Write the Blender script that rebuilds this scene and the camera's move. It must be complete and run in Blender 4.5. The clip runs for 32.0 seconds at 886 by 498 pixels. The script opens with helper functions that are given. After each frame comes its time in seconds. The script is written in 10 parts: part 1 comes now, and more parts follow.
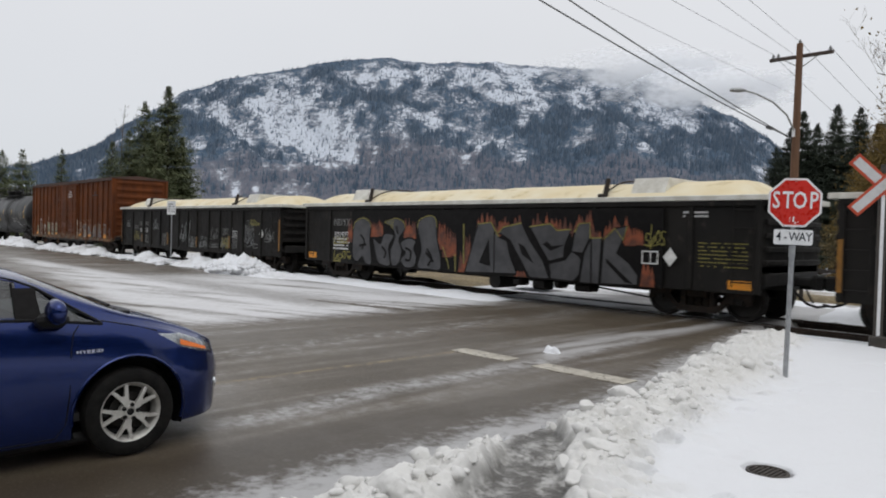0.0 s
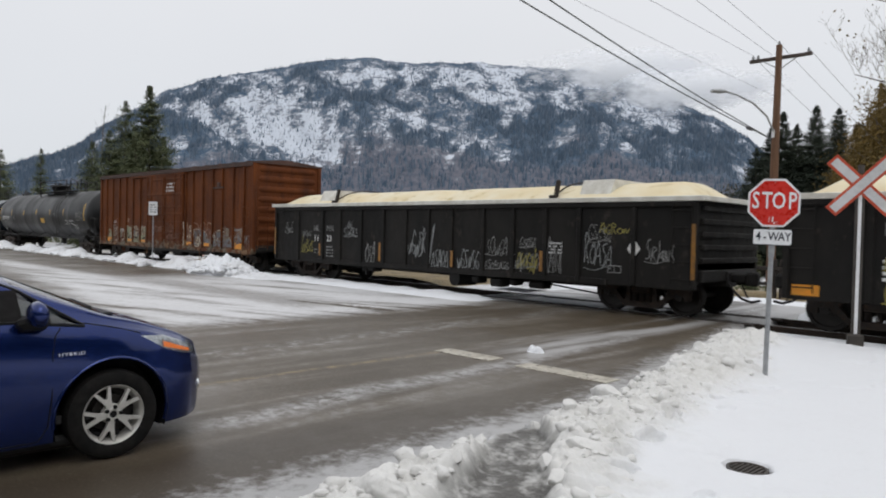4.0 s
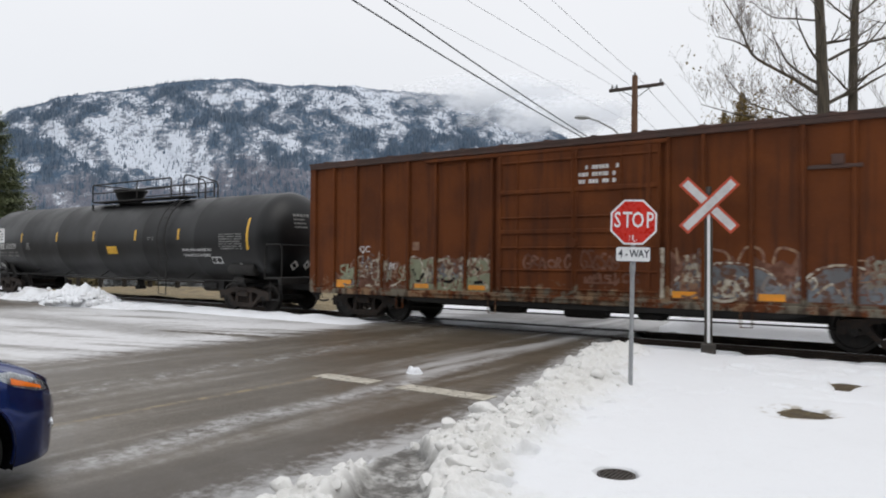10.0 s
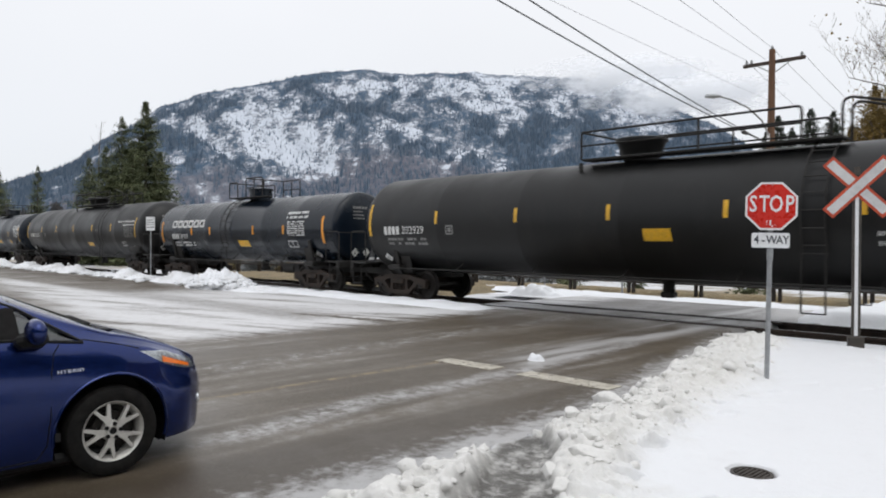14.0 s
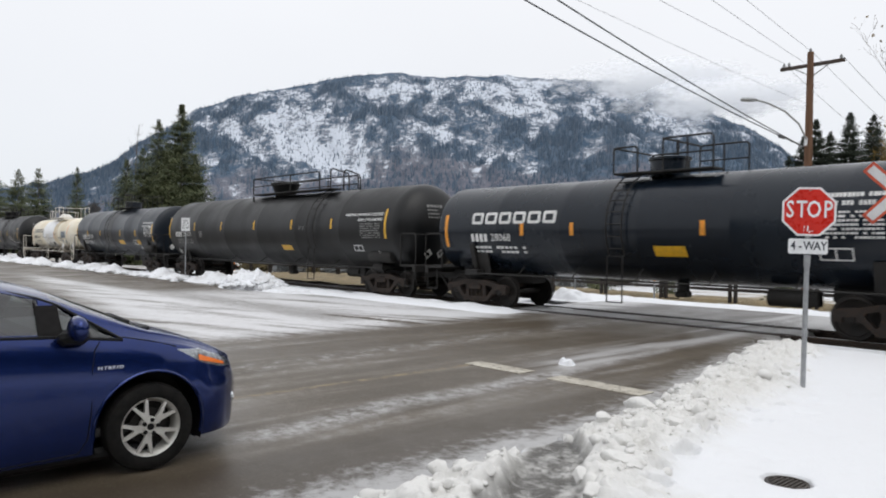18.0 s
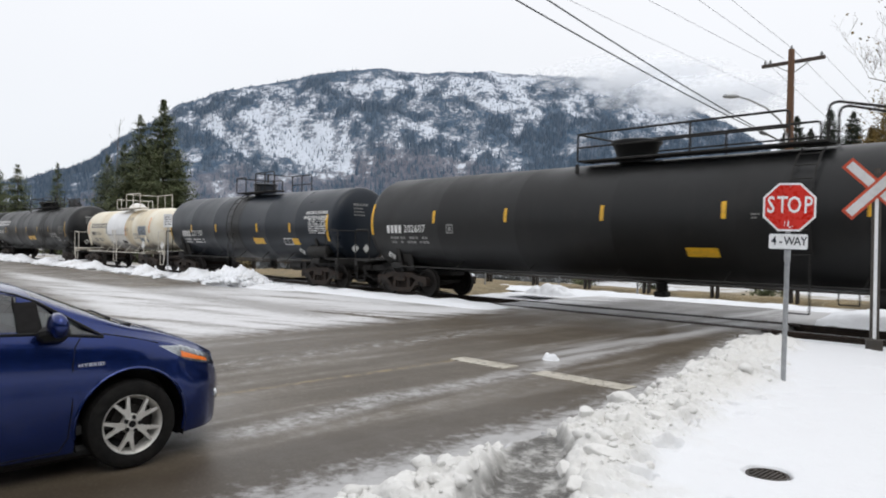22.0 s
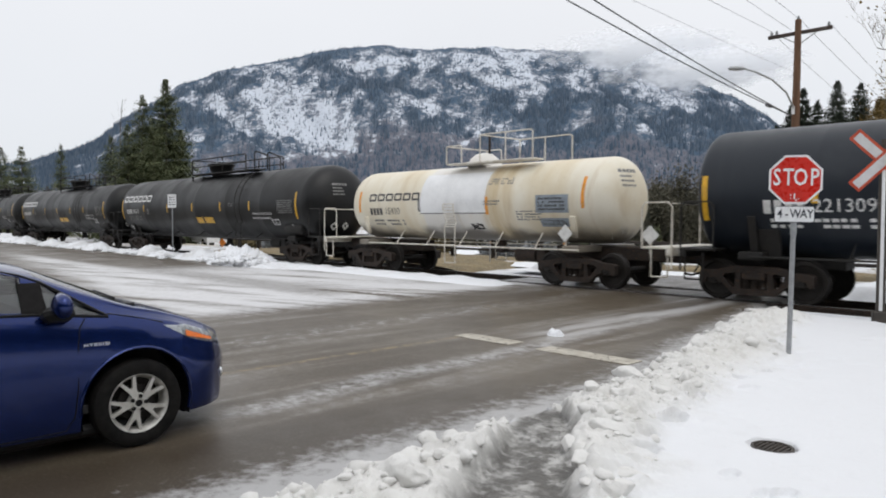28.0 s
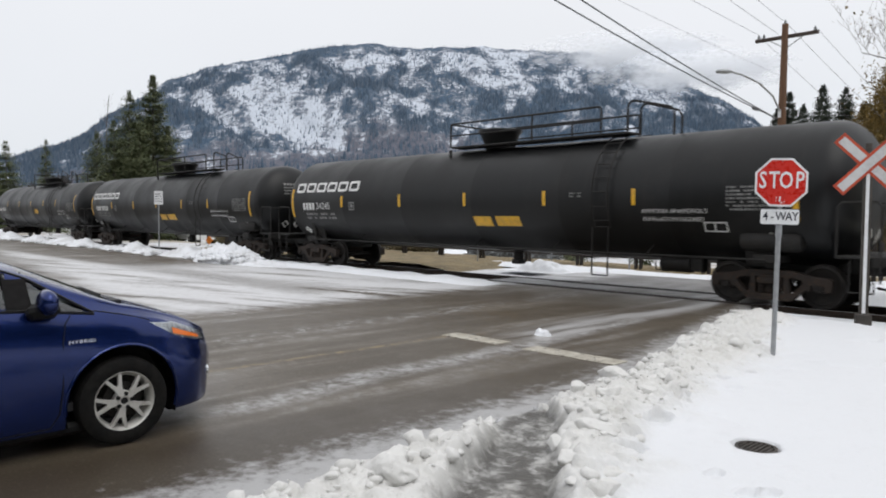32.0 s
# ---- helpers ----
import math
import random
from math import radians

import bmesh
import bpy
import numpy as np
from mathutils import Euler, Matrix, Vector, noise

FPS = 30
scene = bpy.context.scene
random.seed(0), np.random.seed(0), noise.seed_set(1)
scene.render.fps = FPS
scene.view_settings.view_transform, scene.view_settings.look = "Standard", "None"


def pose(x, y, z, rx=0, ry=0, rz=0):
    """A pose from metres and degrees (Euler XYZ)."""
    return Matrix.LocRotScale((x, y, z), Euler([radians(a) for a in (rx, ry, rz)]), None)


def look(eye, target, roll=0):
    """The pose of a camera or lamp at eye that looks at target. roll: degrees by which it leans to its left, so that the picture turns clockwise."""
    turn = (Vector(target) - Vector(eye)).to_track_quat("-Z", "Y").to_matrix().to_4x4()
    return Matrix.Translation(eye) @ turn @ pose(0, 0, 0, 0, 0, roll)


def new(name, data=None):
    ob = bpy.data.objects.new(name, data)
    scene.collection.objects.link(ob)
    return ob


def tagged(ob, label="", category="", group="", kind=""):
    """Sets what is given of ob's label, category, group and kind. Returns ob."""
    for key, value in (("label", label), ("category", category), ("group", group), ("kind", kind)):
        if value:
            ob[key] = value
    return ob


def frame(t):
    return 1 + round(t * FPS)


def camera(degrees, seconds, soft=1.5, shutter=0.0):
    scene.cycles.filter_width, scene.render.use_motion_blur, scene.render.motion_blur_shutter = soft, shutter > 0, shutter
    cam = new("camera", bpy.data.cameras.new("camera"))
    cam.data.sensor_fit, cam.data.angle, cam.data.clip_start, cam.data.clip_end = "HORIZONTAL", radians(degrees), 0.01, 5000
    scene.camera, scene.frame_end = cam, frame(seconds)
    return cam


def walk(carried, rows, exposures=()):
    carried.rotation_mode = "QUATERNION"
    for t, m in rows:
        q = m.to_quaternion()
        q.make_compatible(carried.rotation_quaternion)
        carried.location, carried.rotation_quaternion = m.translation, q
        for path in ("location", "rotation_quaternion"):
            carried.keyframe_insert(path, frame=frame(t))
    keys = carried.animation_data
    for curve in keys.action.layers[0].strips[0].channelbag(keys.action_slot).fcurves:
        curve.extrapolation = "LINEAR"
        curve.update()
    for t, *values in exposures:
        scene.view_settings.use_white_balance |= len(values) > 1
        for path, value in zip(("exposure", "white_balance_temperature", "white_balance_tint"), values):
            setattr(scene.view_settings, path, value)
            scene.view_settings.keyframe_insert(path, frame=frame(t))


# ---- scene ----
# ---------------------------------------------------------------- camera
cam = camera(63.15, 32.0, soft=1.9, shutter=0.35)
PATH = [
    (0.0, 0.008, 0.029, 1.701, 0.01, -1.29, -1.50),
    (0.5, 0.012, 0.030, 1.698, -0.04, -1.34, -1.51),
    (1.0, 0.009, 0.017, 1.704, 0.09, -1.43, -1.49),
    (1.5, 0.006, 0.009, 1.700, 0.24, -1.42, -1.62),
    (2.0, 0.004, 0.014, 1.703, 0.25, -1.40, -1.61),
    (2.5, -0.002, -0.005, 1.715, 0.07, -1.37, -1.58),
    (4.5, 0.009, 0.002, 1.707, -3.02, -1.18, -1.12),
    (5.0, 0.006, -0.009, 1.717, -5.78, -0.94, -0.83),
    (5.5, 0.033, 0.019, 1.708, -6.66, -0.06, -1.62),
    (6.0, 0.010, -0.013, 1.722, -9.04, 1.21, -1.50),
    (6.5, 0.014, -0.019, 1.718, -9.21, 1.43, -1.80),
    (7.0, 0.015, -0.049, 1.715, -9.44, 1.77, -1.55),
    (7.5, 0.036, -0.014, 1.698, -10.15, 1.98, -1.34),
    (8.0, 0.015, -0.020, 1.711, -12.60, 2.03, -0.55),
    (8.5, 0.010, -0.029, 1.708, -12.33, 1.98, -0.32),
    (9.0, 0.015, -0.024, 1.703, -12.05, 1.64, -0.47),
    (9.5, 0.002, -0.033, 1.709, -11.56, 1.04, -0.40),
    (10.0, 0.023, -0.009, 1.699, -10.95, 0.69, -0.32),
    (10.5, 0.022, -0.015, 1.701, -10.59, 0.50, -0.35),
    (11.0, 0.014, -0.001, 1.698, -10.41, 0.33, -0.35),
    (11.5, 0.016, -0.023, 1.707, -10.01, 0.12, -0.58),
    (12.0, 0.011, -0.001, 1.700, -7.97, -0.17, 0.03),
    (12.5, -0.006, 0.020, 1.698, -5.70, -0.36, -0.07),
    (13.0, 0.001, 0.033, 1.697, -3.82, -0.43, -0.17),
    (13.5, 0.006, 0.024, 1.703, -2.27, -0.50, -0.16),
    (14.0, 0.005, 0.011, 1.704, -1.43, -0.47, -0.29),
    (14.5, -0.000, 0.002, 1.705, -0.96, -0.41, -0.31),
    (15.0, -0.011, -0.001, 1.711, 0.26, -0.46, -0.53),
    (15.5, -0.011, -0.024, 1.711, 1.47, -0.48, -0.72),
    (17.5, -0.016, -0.014, 1.703, 1.12, -0.23, -0.97),
    (18.0, -0.015, -0.014, 1.703, 0.94, -0.26, -0.82),
    (18.5, -0.022, -0.007, 1.702, 0.77, -0.26, -0.82),
    (19.0, -0.019, -0.003, 1.700, 0.75, -0.34, -0.88),
    (19.5, -0.024, -0.001, 1.699, 0.70, -0.45, -0.88),
    (20.0, -0.024, 0.001, 1.699, 0.68, -0.45, -0.97),
    (20.5, -0.019, -0.003, 1.696, 0.45, -0.48, -0.86),
    (21.0, -0.008, -0.008, 1.698, 0.18, -0.53, -0.66),
    (21.5, -0.010, -0.013, 1.698, -0.04, -0.53, -0.84),
    (22.0, -0.008, -0.014, 1.698, -0.28, -0.55, -0.73),
    (22.5, -0.017, 0.005, 1.700, -0.43, -0.71, -0.76),
    (23.0, -0.010, -0.000, 1.696, -0.42, -0.87, -0.86),
    (23.5, -0.009, 0.001, 1.692, -0.35, -1.02, -0.64),
    (24.0, -0.013, -0.000, 1.694, -0.18, -1.24, -0.63),
    (24.5, -0.009, -0.004, 1.695, -0.01, -1.43, -0.53),
    (25.0, -0.016, 0.009, 1.695, 0.32, -1.64, -0.34),
    (25.5, -0.013, 0.017, 1.692, 0.59, -1.93, -0.26),
    (27.5, 0.001, 0.027, 1.685, 0.63, -2.51, -0.40),
    (28.0, 0.003, 0.013, 1.688, 0.08, -2.34, -0.08),
    (28.5, -0.005, 0.005, 1.692, -0.05, -2.19, -0.34),
    (29.0, -0.002, 0.005, 1.686, -0.11, -2.18, -0.33),
    (29.5, -0.002, 0.004, 1.694, -0.12, -2.26, -0.49),
    (30.0, -0.008, 0.014, 1.687, -0.08, -2.37, -0.49),
    (30.5, -0.002, 0.021, 1.681, -0.23, -2.55, -0.51),
    (31.0, -0.004, 0.025, 1.682, -0.65, -2.59, -0.34),
    (31.5, -0.000, 0.008, 1.684, -0.82, -2.53, -0.40),
    (32.0, -0.002, 0.004, 1.689, -0.87, -2.39, -0.60),
]
walk(cam, [(t, pose(x, y, z, 90 + pitch, roll, yaw)) for t, x, y, z, yaw, pitch, roll in PATH],
     exposures=((0, -0.24), (3, -0.20), (6, -0.15), (8, -0.10), (9, -0.06), (12, 0.01), (15, 0.04), (19, 0.04), (22, 0.09), (25, 0.10), (27.5, -0.03), (32, -0.03)))

# ---------------------------------------------------------------- plan
# The railway is straight. Places are given as s along it (the way the train goes), d away
# from the viewer across it, and z up. TRK turns that frame into the world.
TURN = -46.34
TRK = pose(0, 0, 0, 0, 0, TURN)
LINE = 15.62            # the centre line of the track, d
GAUGE = 1.50            # between rail centres

# ---------------------------------------------------------------- sky and sun
world = bpy.data.worlds.new("overcast_sky")
scene.world = world
world.use_nodes = True
wn, wl = world.node_tree.nodes, world.node_tree.links
wn.clear()
w_out = wn.new("ShaderNodeOutputWorld")
w_bg = wn.new("ShaderNodeBackground")
w_sky = wn.new("ShaderNodeTexSky")
w_sky.sky_type, w_sky.sun_disc = "NISHITA", False
w_sky.sun_elevation, w_sky.sun_rotation = radians(60), radians(150)
w_co = wn.new("ShaderNodeTexCoord")
w_sep = wn.new("ShaderNodeSeparateXYZ")
w_ramp = wn.new("ShaderNodeValToRGB")
w_ramp.color_ramp.elements[0].position, w_ramp.color_ramp.elements[0].color = 0.0, (0.79, 0.82, 0.87, 1)
w_ramp.color_ramp.elements[1].position, w_ramp.color_ramp.elements[1].color = 1.0, (1.24, 1.25, 1.285, 1)
for w_pos, w_col in ((0.14, (0.86, 0.88, 0.92, 1)), (0.36, (0.94, 0.95, 0.98, 1))):
    w_e = w_ramp.color_ramp.elements.new(w_pos)
    w_e.color = w_col
w_noise = wn.new("ShaderNodeTexNoise")
w_noise.inputs["Scale"].default_value, w_noise.inputs["Detail"].default_value = 2.2, 4
w_nmap = wn.new("ShaderNodeMapRange")
w_nmap.inputs["To Min"].default_value, w_nmap.inputs["To Max"].default_value = 0.95, 1.05
w_mul = wn.new("ShaderNodeMixRGB")
w_mul.blend_type, w_mul.inputs[0].default_value = "MULTIPLY", 1.0
w_mix = wn.new("ShaderNodeMixRGB")
w_dim = wn.new("ShaderNodeMixRGB")
w_dim.blend_type, w_dim.inputs[0].default_value, w_dim.inputs[2].default_value = "MULTIPLY", 1.0, (0.12, 0.12, 0.12, 1)
w_mix.inputs[0].default_value = 0.06
wl.new(w_co.outputs["Generated"], w_sep.inputs[0])
wl.new(w_sep.outputs["Z"], w_ramp.inputs[0])
wl.new(w_co.outputs["Generated"], w_noise.inputs["Vector"])
wl.new(w_noise.outputs["Fac"], w_nmap.inputs["Value"])
wl.new(w_ramp.outputs["Color"], w_mul.inputs[1])
wl.new(w_nmap.outputs["Result"], w_mul.inputs[2])
wl.new(w_sky.outputs["Color"], w_dim.inputs[1])
wl.new(w_mul.outputs["Color"], w_mix.inputs[1])
wl.new(w_dim.outputs["Color"], w_mix.inputs[2])
wl.new(w_mix.outputs["Color"], w_bg.inputs["Color"])
w_bg.inputs["Strength"].default_value = 1.0
wl.new(w_bg.outputs[0], w_out.inputs["Surface"])

sun = new("sun", bpy.data.lights.new("sun", "SUN"))
sun.data.energy, sun.data.angle, sun.data.color = 0.75, radians(40), (1.0, 0.975, 0.94)
sun.matrix_world = look((0, 0, 60), Vector((0, 0, 60)) - Vector((math.cos(radians(60)) * math.sin(radians(150)), math.cos(radians(60)) * math.cos(radians(150)), math.sin(radians(60)))))

# ---------------------------------------------------------------- mesh helpers


class MB:
    """Verts and faces of one mesh."""

    def __init__(self):
        self.v, self.f = [], []

    def add(self, vs, fs):
        n = len(self.v)
        self.v += [tuple(p) for p in vs]
        self.f += [tuple(n + i for i in q) for q in fs]
        return self

    def box(self, c, size, bev=0.0, m=None):
        hx, hy, hz = (a / 2 for a in size)
        if bev <= 0:
            vs = [(x, y, z) for x in (-hx, hx) for y in (-hy, hy) for z in (-hz, hz)]
            fs = [(0, 1, 3, 2), (4, 6, 7, 5), (0, 4, 5, 1), (2, 3, 7, 6), (0, 2, 6, 4), (1, 5, 7, 3)]
        else:
            b = min(bev, 0.49 * min(size))
            idx, vs = {}, []
            for sx in (-1, 1):
                for sy in (-1, 1):
                    for sz in (-1, 1):
                        for k in range(3):
                            e = [hx - b, hy - b, hz - b]
                            e[k] += b
                            idx[sx, sy, sz, k] = len(vs)
                            vs.append((sx * e[0], sy * e[1], sz * e[2]))
            fs = []
            for k in range(3):
                a1, a2 = [a for a in range(3) if a != k]
                for sg in (-1, 1):
                    q = []
                    for p1, p2 in ((-1, -1), (1, -1), (1, 1), (-1, 1)):
                        sgn = [0, 0, 0]
                        sgn[k], sgn[a1], sgn[a2] = sg, p1, p2
                        q.append(idx[(*sgn, k)])
                    fs.append(q if (sg > 0) == (k != 1) else q[::-1])
                for p1 in (-1, 1):
                    for p2 in (-1, 1):
                        s0, s1 = [0, 0, 0], [0, 0, 0]
                        s0[k], s1[k] = -1, 1
                        s0[a1] = s1[a1] = p1
                        s0[a2] = s1[a2] = p2
                        fs.append((idx[(*s0, a1)], idx[(*s1, a1)], idx[(*s1, a2)], idx[(*s0, a2)]))
            for sx in (-1, 1):
                for sy in (-1, 1):
                    for sz in (-1, 1):
                        fs.append(tuple(idx[sx, sy, sz, k] for k in range(3)))
        cx, cy, cz = c
        if m is not None:
            vs = [m @ Vector(p) for p in vs]
        return self.add([(p[0] + cx, p[1] + cy, p[2] + cz) for p in vs], fs)

    def cyl(self, a, b, r, seg=10, r2=None, caps=True):
        a, b = Vector(a), Vector(b)
        r2 = r if r2 is None else r2
        t = (b - a).normalized()
        e = Vector((0, 0, 1)) if abs(t.z) < 0.9 else Vector((1, 0, 0))
        p = t.cross(e).normalized()
        q = t.cross(p)
        vs = []
        for c, rr in ((a, r), (b, r2)):
            for i in range(seg):
                w = 2 * math.pi * i / seg
                vs.append(c + (p * math.cos(w) + q * math.sin(w)) * rr)
        fs = [(i, (i + 1) % seg, seg + (i + 1) % seg, seg + i) for i in range(seg)]
        if caps:
            fs += [tuple(range(seg))[::-1], tuple(range(seg, 2 * seg))]
        return self.add(vs, fs)

    def tube(self, pts, r, seg=6):
        pts = [Vector(p) for p in pts]
        vs, fs = [], []
        up = None
        for i, c in enumerate(pts):
            t = (pts[min(i + 1, len(pts) - 1)] - pts[max(i - 1, 0)]).normalized()
            if up is None:
                e = Vector((0, 0, 1)) if abs(t.z) < 0.9 else Vector((1, 0, 0))
                up = t.cross(e).normalized()
            else:
                up = (up - t * up.dot(t)).normalized()
            q = t.cross(up)
            rr = r[i] if isinstance(r, (list, tuple)) else r
            for k in range(seg):
                w = 2 * math.pi * k / seg
                vs.append(c + (up * math.cos(w) + q * math.sin(w)) * rr)
        for i in range(len(pts) - 1):
            for k in range(seg):
                a, b = i * seg + k, i * seg + (k + 1) % seg
                fs.append((a, b, b + seg, a + seg))
        fs += [tuple(range(seg))[::-1], tuple(range(len(vs) - seg, len(vs)))]
        return self.add(vs, fs)

    def lathe(self, prof, axis="x", seg=32, c=(0, 0, 0), caps=True):
        """prof: (along, radius) rows about the axis."""
        vs, fs = [], []
        for a, r in prof:
            for k in range(seg):
                w = 2 * math.pi * k / seg
                o = {"x": (a, r * math.cos(w), r * math.sin(w)), "y": (r * math.sin(w), a, r * math.cos(w)),
                     "z": (r * math.cos(w), r * math.sin(w), a)}[axis]
                vs.append((c[0] + o[0], c[1] + o[1], c[2] + o[2]))
        for i in range(len(prof) - 1):
            for k in range(seg):
                a, b = i * seg + k, i * seg + (k + 1) % seg
                fs.append((a, b, b + seg, a + seg))
        if caps:
            fs += [tuple(range(seg))[::-1], tuple(range(len(vs) - seg, len(vs)))]
        return self.add(vs, fs)

    def slab(self, outline, y0, y1, plane="xz"):
        """An outline in one plane, given thickness along the third axis."""
        n = len(outline)

        def at(p, y):
            return (p[0], y, p[1]) if plane == "xz" else (p[0], p[1], y) if plane == "xy" else (y, p[0], p[1])
        vs = [at(p, y0) for p in outline] + [at(p, y1) for p in outline]
        fs = [tuple(range(n)), tuple(range(n, 2 * n))[::-1]] + [(i, n + i, n + (i + 1) % n, (i + 1) % n) for i in range(n)]
        return self.add(vs, fs)

    def mesh(self, name, mat, smooth=None):
        me = bpy.data.meshes.new(name)
        me.from_pydata(self.v, [], self.f)
        bm = bmesh.new()
        bm.from_mesh(me)
        bmesh.ops.recalc_face_normals(bm, faces=bm.faces)
        bm.to_mesh(me)
        bm.free()
        me.materials.append(mat)
        if smooth is not None:
            me.polygons.foreach_set("use_smooth", [True] * len(me.polygons))
            me.set_sharp_from_angle(angle=radians(smooth))
        return me


def thing(name, m, label, category, group="", kind=""):
    ob = new(name)
    ob.matrix_world = m
    return tagged(ob, label, category, group, kind)


def part(name, mb, mat, parent, label="", smooth=30, m=None):
    """One mesh object under a thing or a part. mb: an MB, or a mesh that other parts use too."""
    me = mb if isinstance(mb, bpy.types.Mesh) else mb.mesh(name, mat, smooth)
    ob = new(name, me)
    ob.parent = parent
    if m is not None:
        ob.matrix_basis = m
    return tagged(ob, label)


def single(name, mb, mat, m, label, category, group="", kind="", smooth=30):
    ob = new(name, mb if isinstance(mb, bpy.types.Mesh) else mb.mesh(name, mat, smooth))
    ob.matrix_world = m
    return tagged(ob, label, category, group, kind)


def grid_mesh(name, X, Y, Z, mat, smooth=True):
    """A height sheet from 2D arrays."""
    r, c = X.shape
    me = bpy.data.meshes.new(name)
    co = np.stack([X, Y, Z], -1).reshape(-1, 3).astype(np.float32)
    i = np.arange(r * c).reshape(r, c)
    q = np.stack([i[:-1, :-1], i[:-1, 1:], i[1:, 1:], i[1:, :-1]], -1).reshape(-1, 4)
    me.vertices.add(len(co))
    me.vertices.foreach_set("co", co.ravel())
    me.loops.add(q.size)
    me.loops.foreach_set("vertex_index", q.ravel().astype(np.int32))
    me.polygons.add(len(q))
    me.polygons.foreach_set("loop_start", (np.arange(len(q)) * 4).astype(np.int32))
    me.update(calc_edges=True)
    me.polygons.foreach_set("use_smooth", np.full(len(q), smooth))
    me.materials.append(mat)
    return me


def tri_mesh(name, co, faces, mat, smooth=False):
    """co (n,3), faces (m,3) arrays."""
    me = bpy.data.meshes.new(name)
    me.vertices.add(len(co))
    me.vertices.foreach_set("co", np.asarray(co, np.float32).ravel())
    me.loops.add(faces.size)
    me.loops.foreach_set("vertex_index", faces.ravel().astype(np.int32))
    me.polygons.add(len(faces))
    me.polygons.foreach_set("loop_start", (np.arange(len(faces)) * faces.shape[1]).astype(np.int32))
    me.update(calc_edges=True)
    me.polygons.foreach_set("use_smooth", np.full(len(faces), smooth))
    me.materials.append(mat)
    return me


def lattice(ix, iy, seed):
    h = (ix * 374761393 + iy * 668265263 + seed * 974634777) & 0x7FFFFFFF
    h = ((h ^ (h >> 13)) * 1274126177) & 0x7FFFFFFF
    return ((h ^ (h >> 16)) & 0xFFFF) / 65535.0


def vnoise(x, y, seed=0):
    ix, iy = np.floor(x).astype(np.int64), np.floor(y).astype(np.int64)
    fx, fy = x - ix, y - iy
    fx, fy = fx * fx * (3 - 2 * fx), fy * fy * (3 - 2 * fy)
    a, b = lattice(ix, iy, seed), lattice(ix + 1, iy, seed)
    c, d = lattice(ix, iy + 1, seed), lattice(ix + 1, iy + 1, seed)
    return (a * (1 - fx) + b * fx) * (1 - fy) + (c * (1 - fx) + d * fx) * fy


def fbm(x, y, seed=0, octaves=4):
    out, amp, tot = 0, 1.0, 0
    for k in range(octaves):
        out = out + amp * vnoise(x * 2 ** k + 17.3 * k, y * 2 ** k - 9.1 * k, seed + k)
        tot += amp
        amp *= 0.5
    return out / tot


def clods(x, y, seed=0):
    """Rounded lumps: 1 at a lump's middle, 0 between lumps."""
    ix, iy = np.floor(x).astype(np.int64), np.floor(y).astype(np.int64)
    best = np.zeros_like(x)
    for dx in (-1, 0, 1):
        for dy in (-1, 0, 1):
            cx, cy = ix + dx, iy + dy
            px, py = cx + 0.15 + 0.7 * lattice(cx, cy, seed), cy + 0.15 + 0.7 * lattice(cx, cy, seed + 5)
            rad = 0.3 + 0.5 * lattice(cx, cy, seed + 9)
            h = np.maximum(0, 1 - ((x - px) ** 2 + (y - py) ** 2) / rad ** 2)
            best = np.maximum(best, np.sqrt(h) * rad)
    return best


def step01(a, b, x):
    t = np.clip((x - a) / (b - a), 0, 1)
    return t * t * (3 - 2 * t)


def text_mesh(body, size, mat, extrude=0.002, align="LEFT", wide=1.0, space=1.0, bold=0.0):
    """Lettering with the built-in font in the xz plane, reading along +x seen from -y."""
    cu = bpy.data.curves.new("lettering", "FONT")
    cu.body, cu.size, cu.extrude, cu.align_x, cu.align_y = body, size, extrude, align, "CENTER"
    cu.space_character, cu.offset, cu.resolution_u = space, bold, 2
    ob = bpy.data.objects.new("lettering", cu)
    scene.collection.objects.link(ob)
    dg = bpy.context.evaluated_depsgraph_get()
    me = bpy.data.meshes.new_from_object(ob.evaluated_get(dg))
    bpy.data.objects.remove(ob)
    me.transform(Matrix(((wide, 0, 0, 0), (0, 0, -1, 0), (0, 1, 0, 0), (0, 0, 0, 1))))
    me.materials.clear()
    me.materials.append(mat)
    return me


def bend_mesh(me, R, zc, x, z, off=0.006):
    """Lays a flat lettering mesh on a tank's near side."""
    for v in me.vertices:
        a = (v.co.z + z - zc) / R
        y = v.co.y
        v.co = Vector((v.co.x + x, -(R + off) * math.cos(a) + y * 0.3, zc + (R + off) * math.sin(a)))
    return me


def bars(mb, x, z, w, h, lines, words=3, seed=1, fill=0.55):
    """Unreadable writing as rows of small plain bars: quads x0, x1, z0, z1."""
    rng = random.Random(seed)
    out = []
    step = h / lines
    for i in range(lines):
        zz = z + h - (i + 0.5) * step
        xx = x
        cells = max(2, int(words * 3))
        cw = w / cells
        for k in range(cells):
            if rng.random() < 0.82:
                out.append((xx + cw * 0.08, xx + cw * (0.7 + 0.25 * rng.random()), zz - step * fill / 2, zz + step * fill / 2))
            xx += cw
    return out


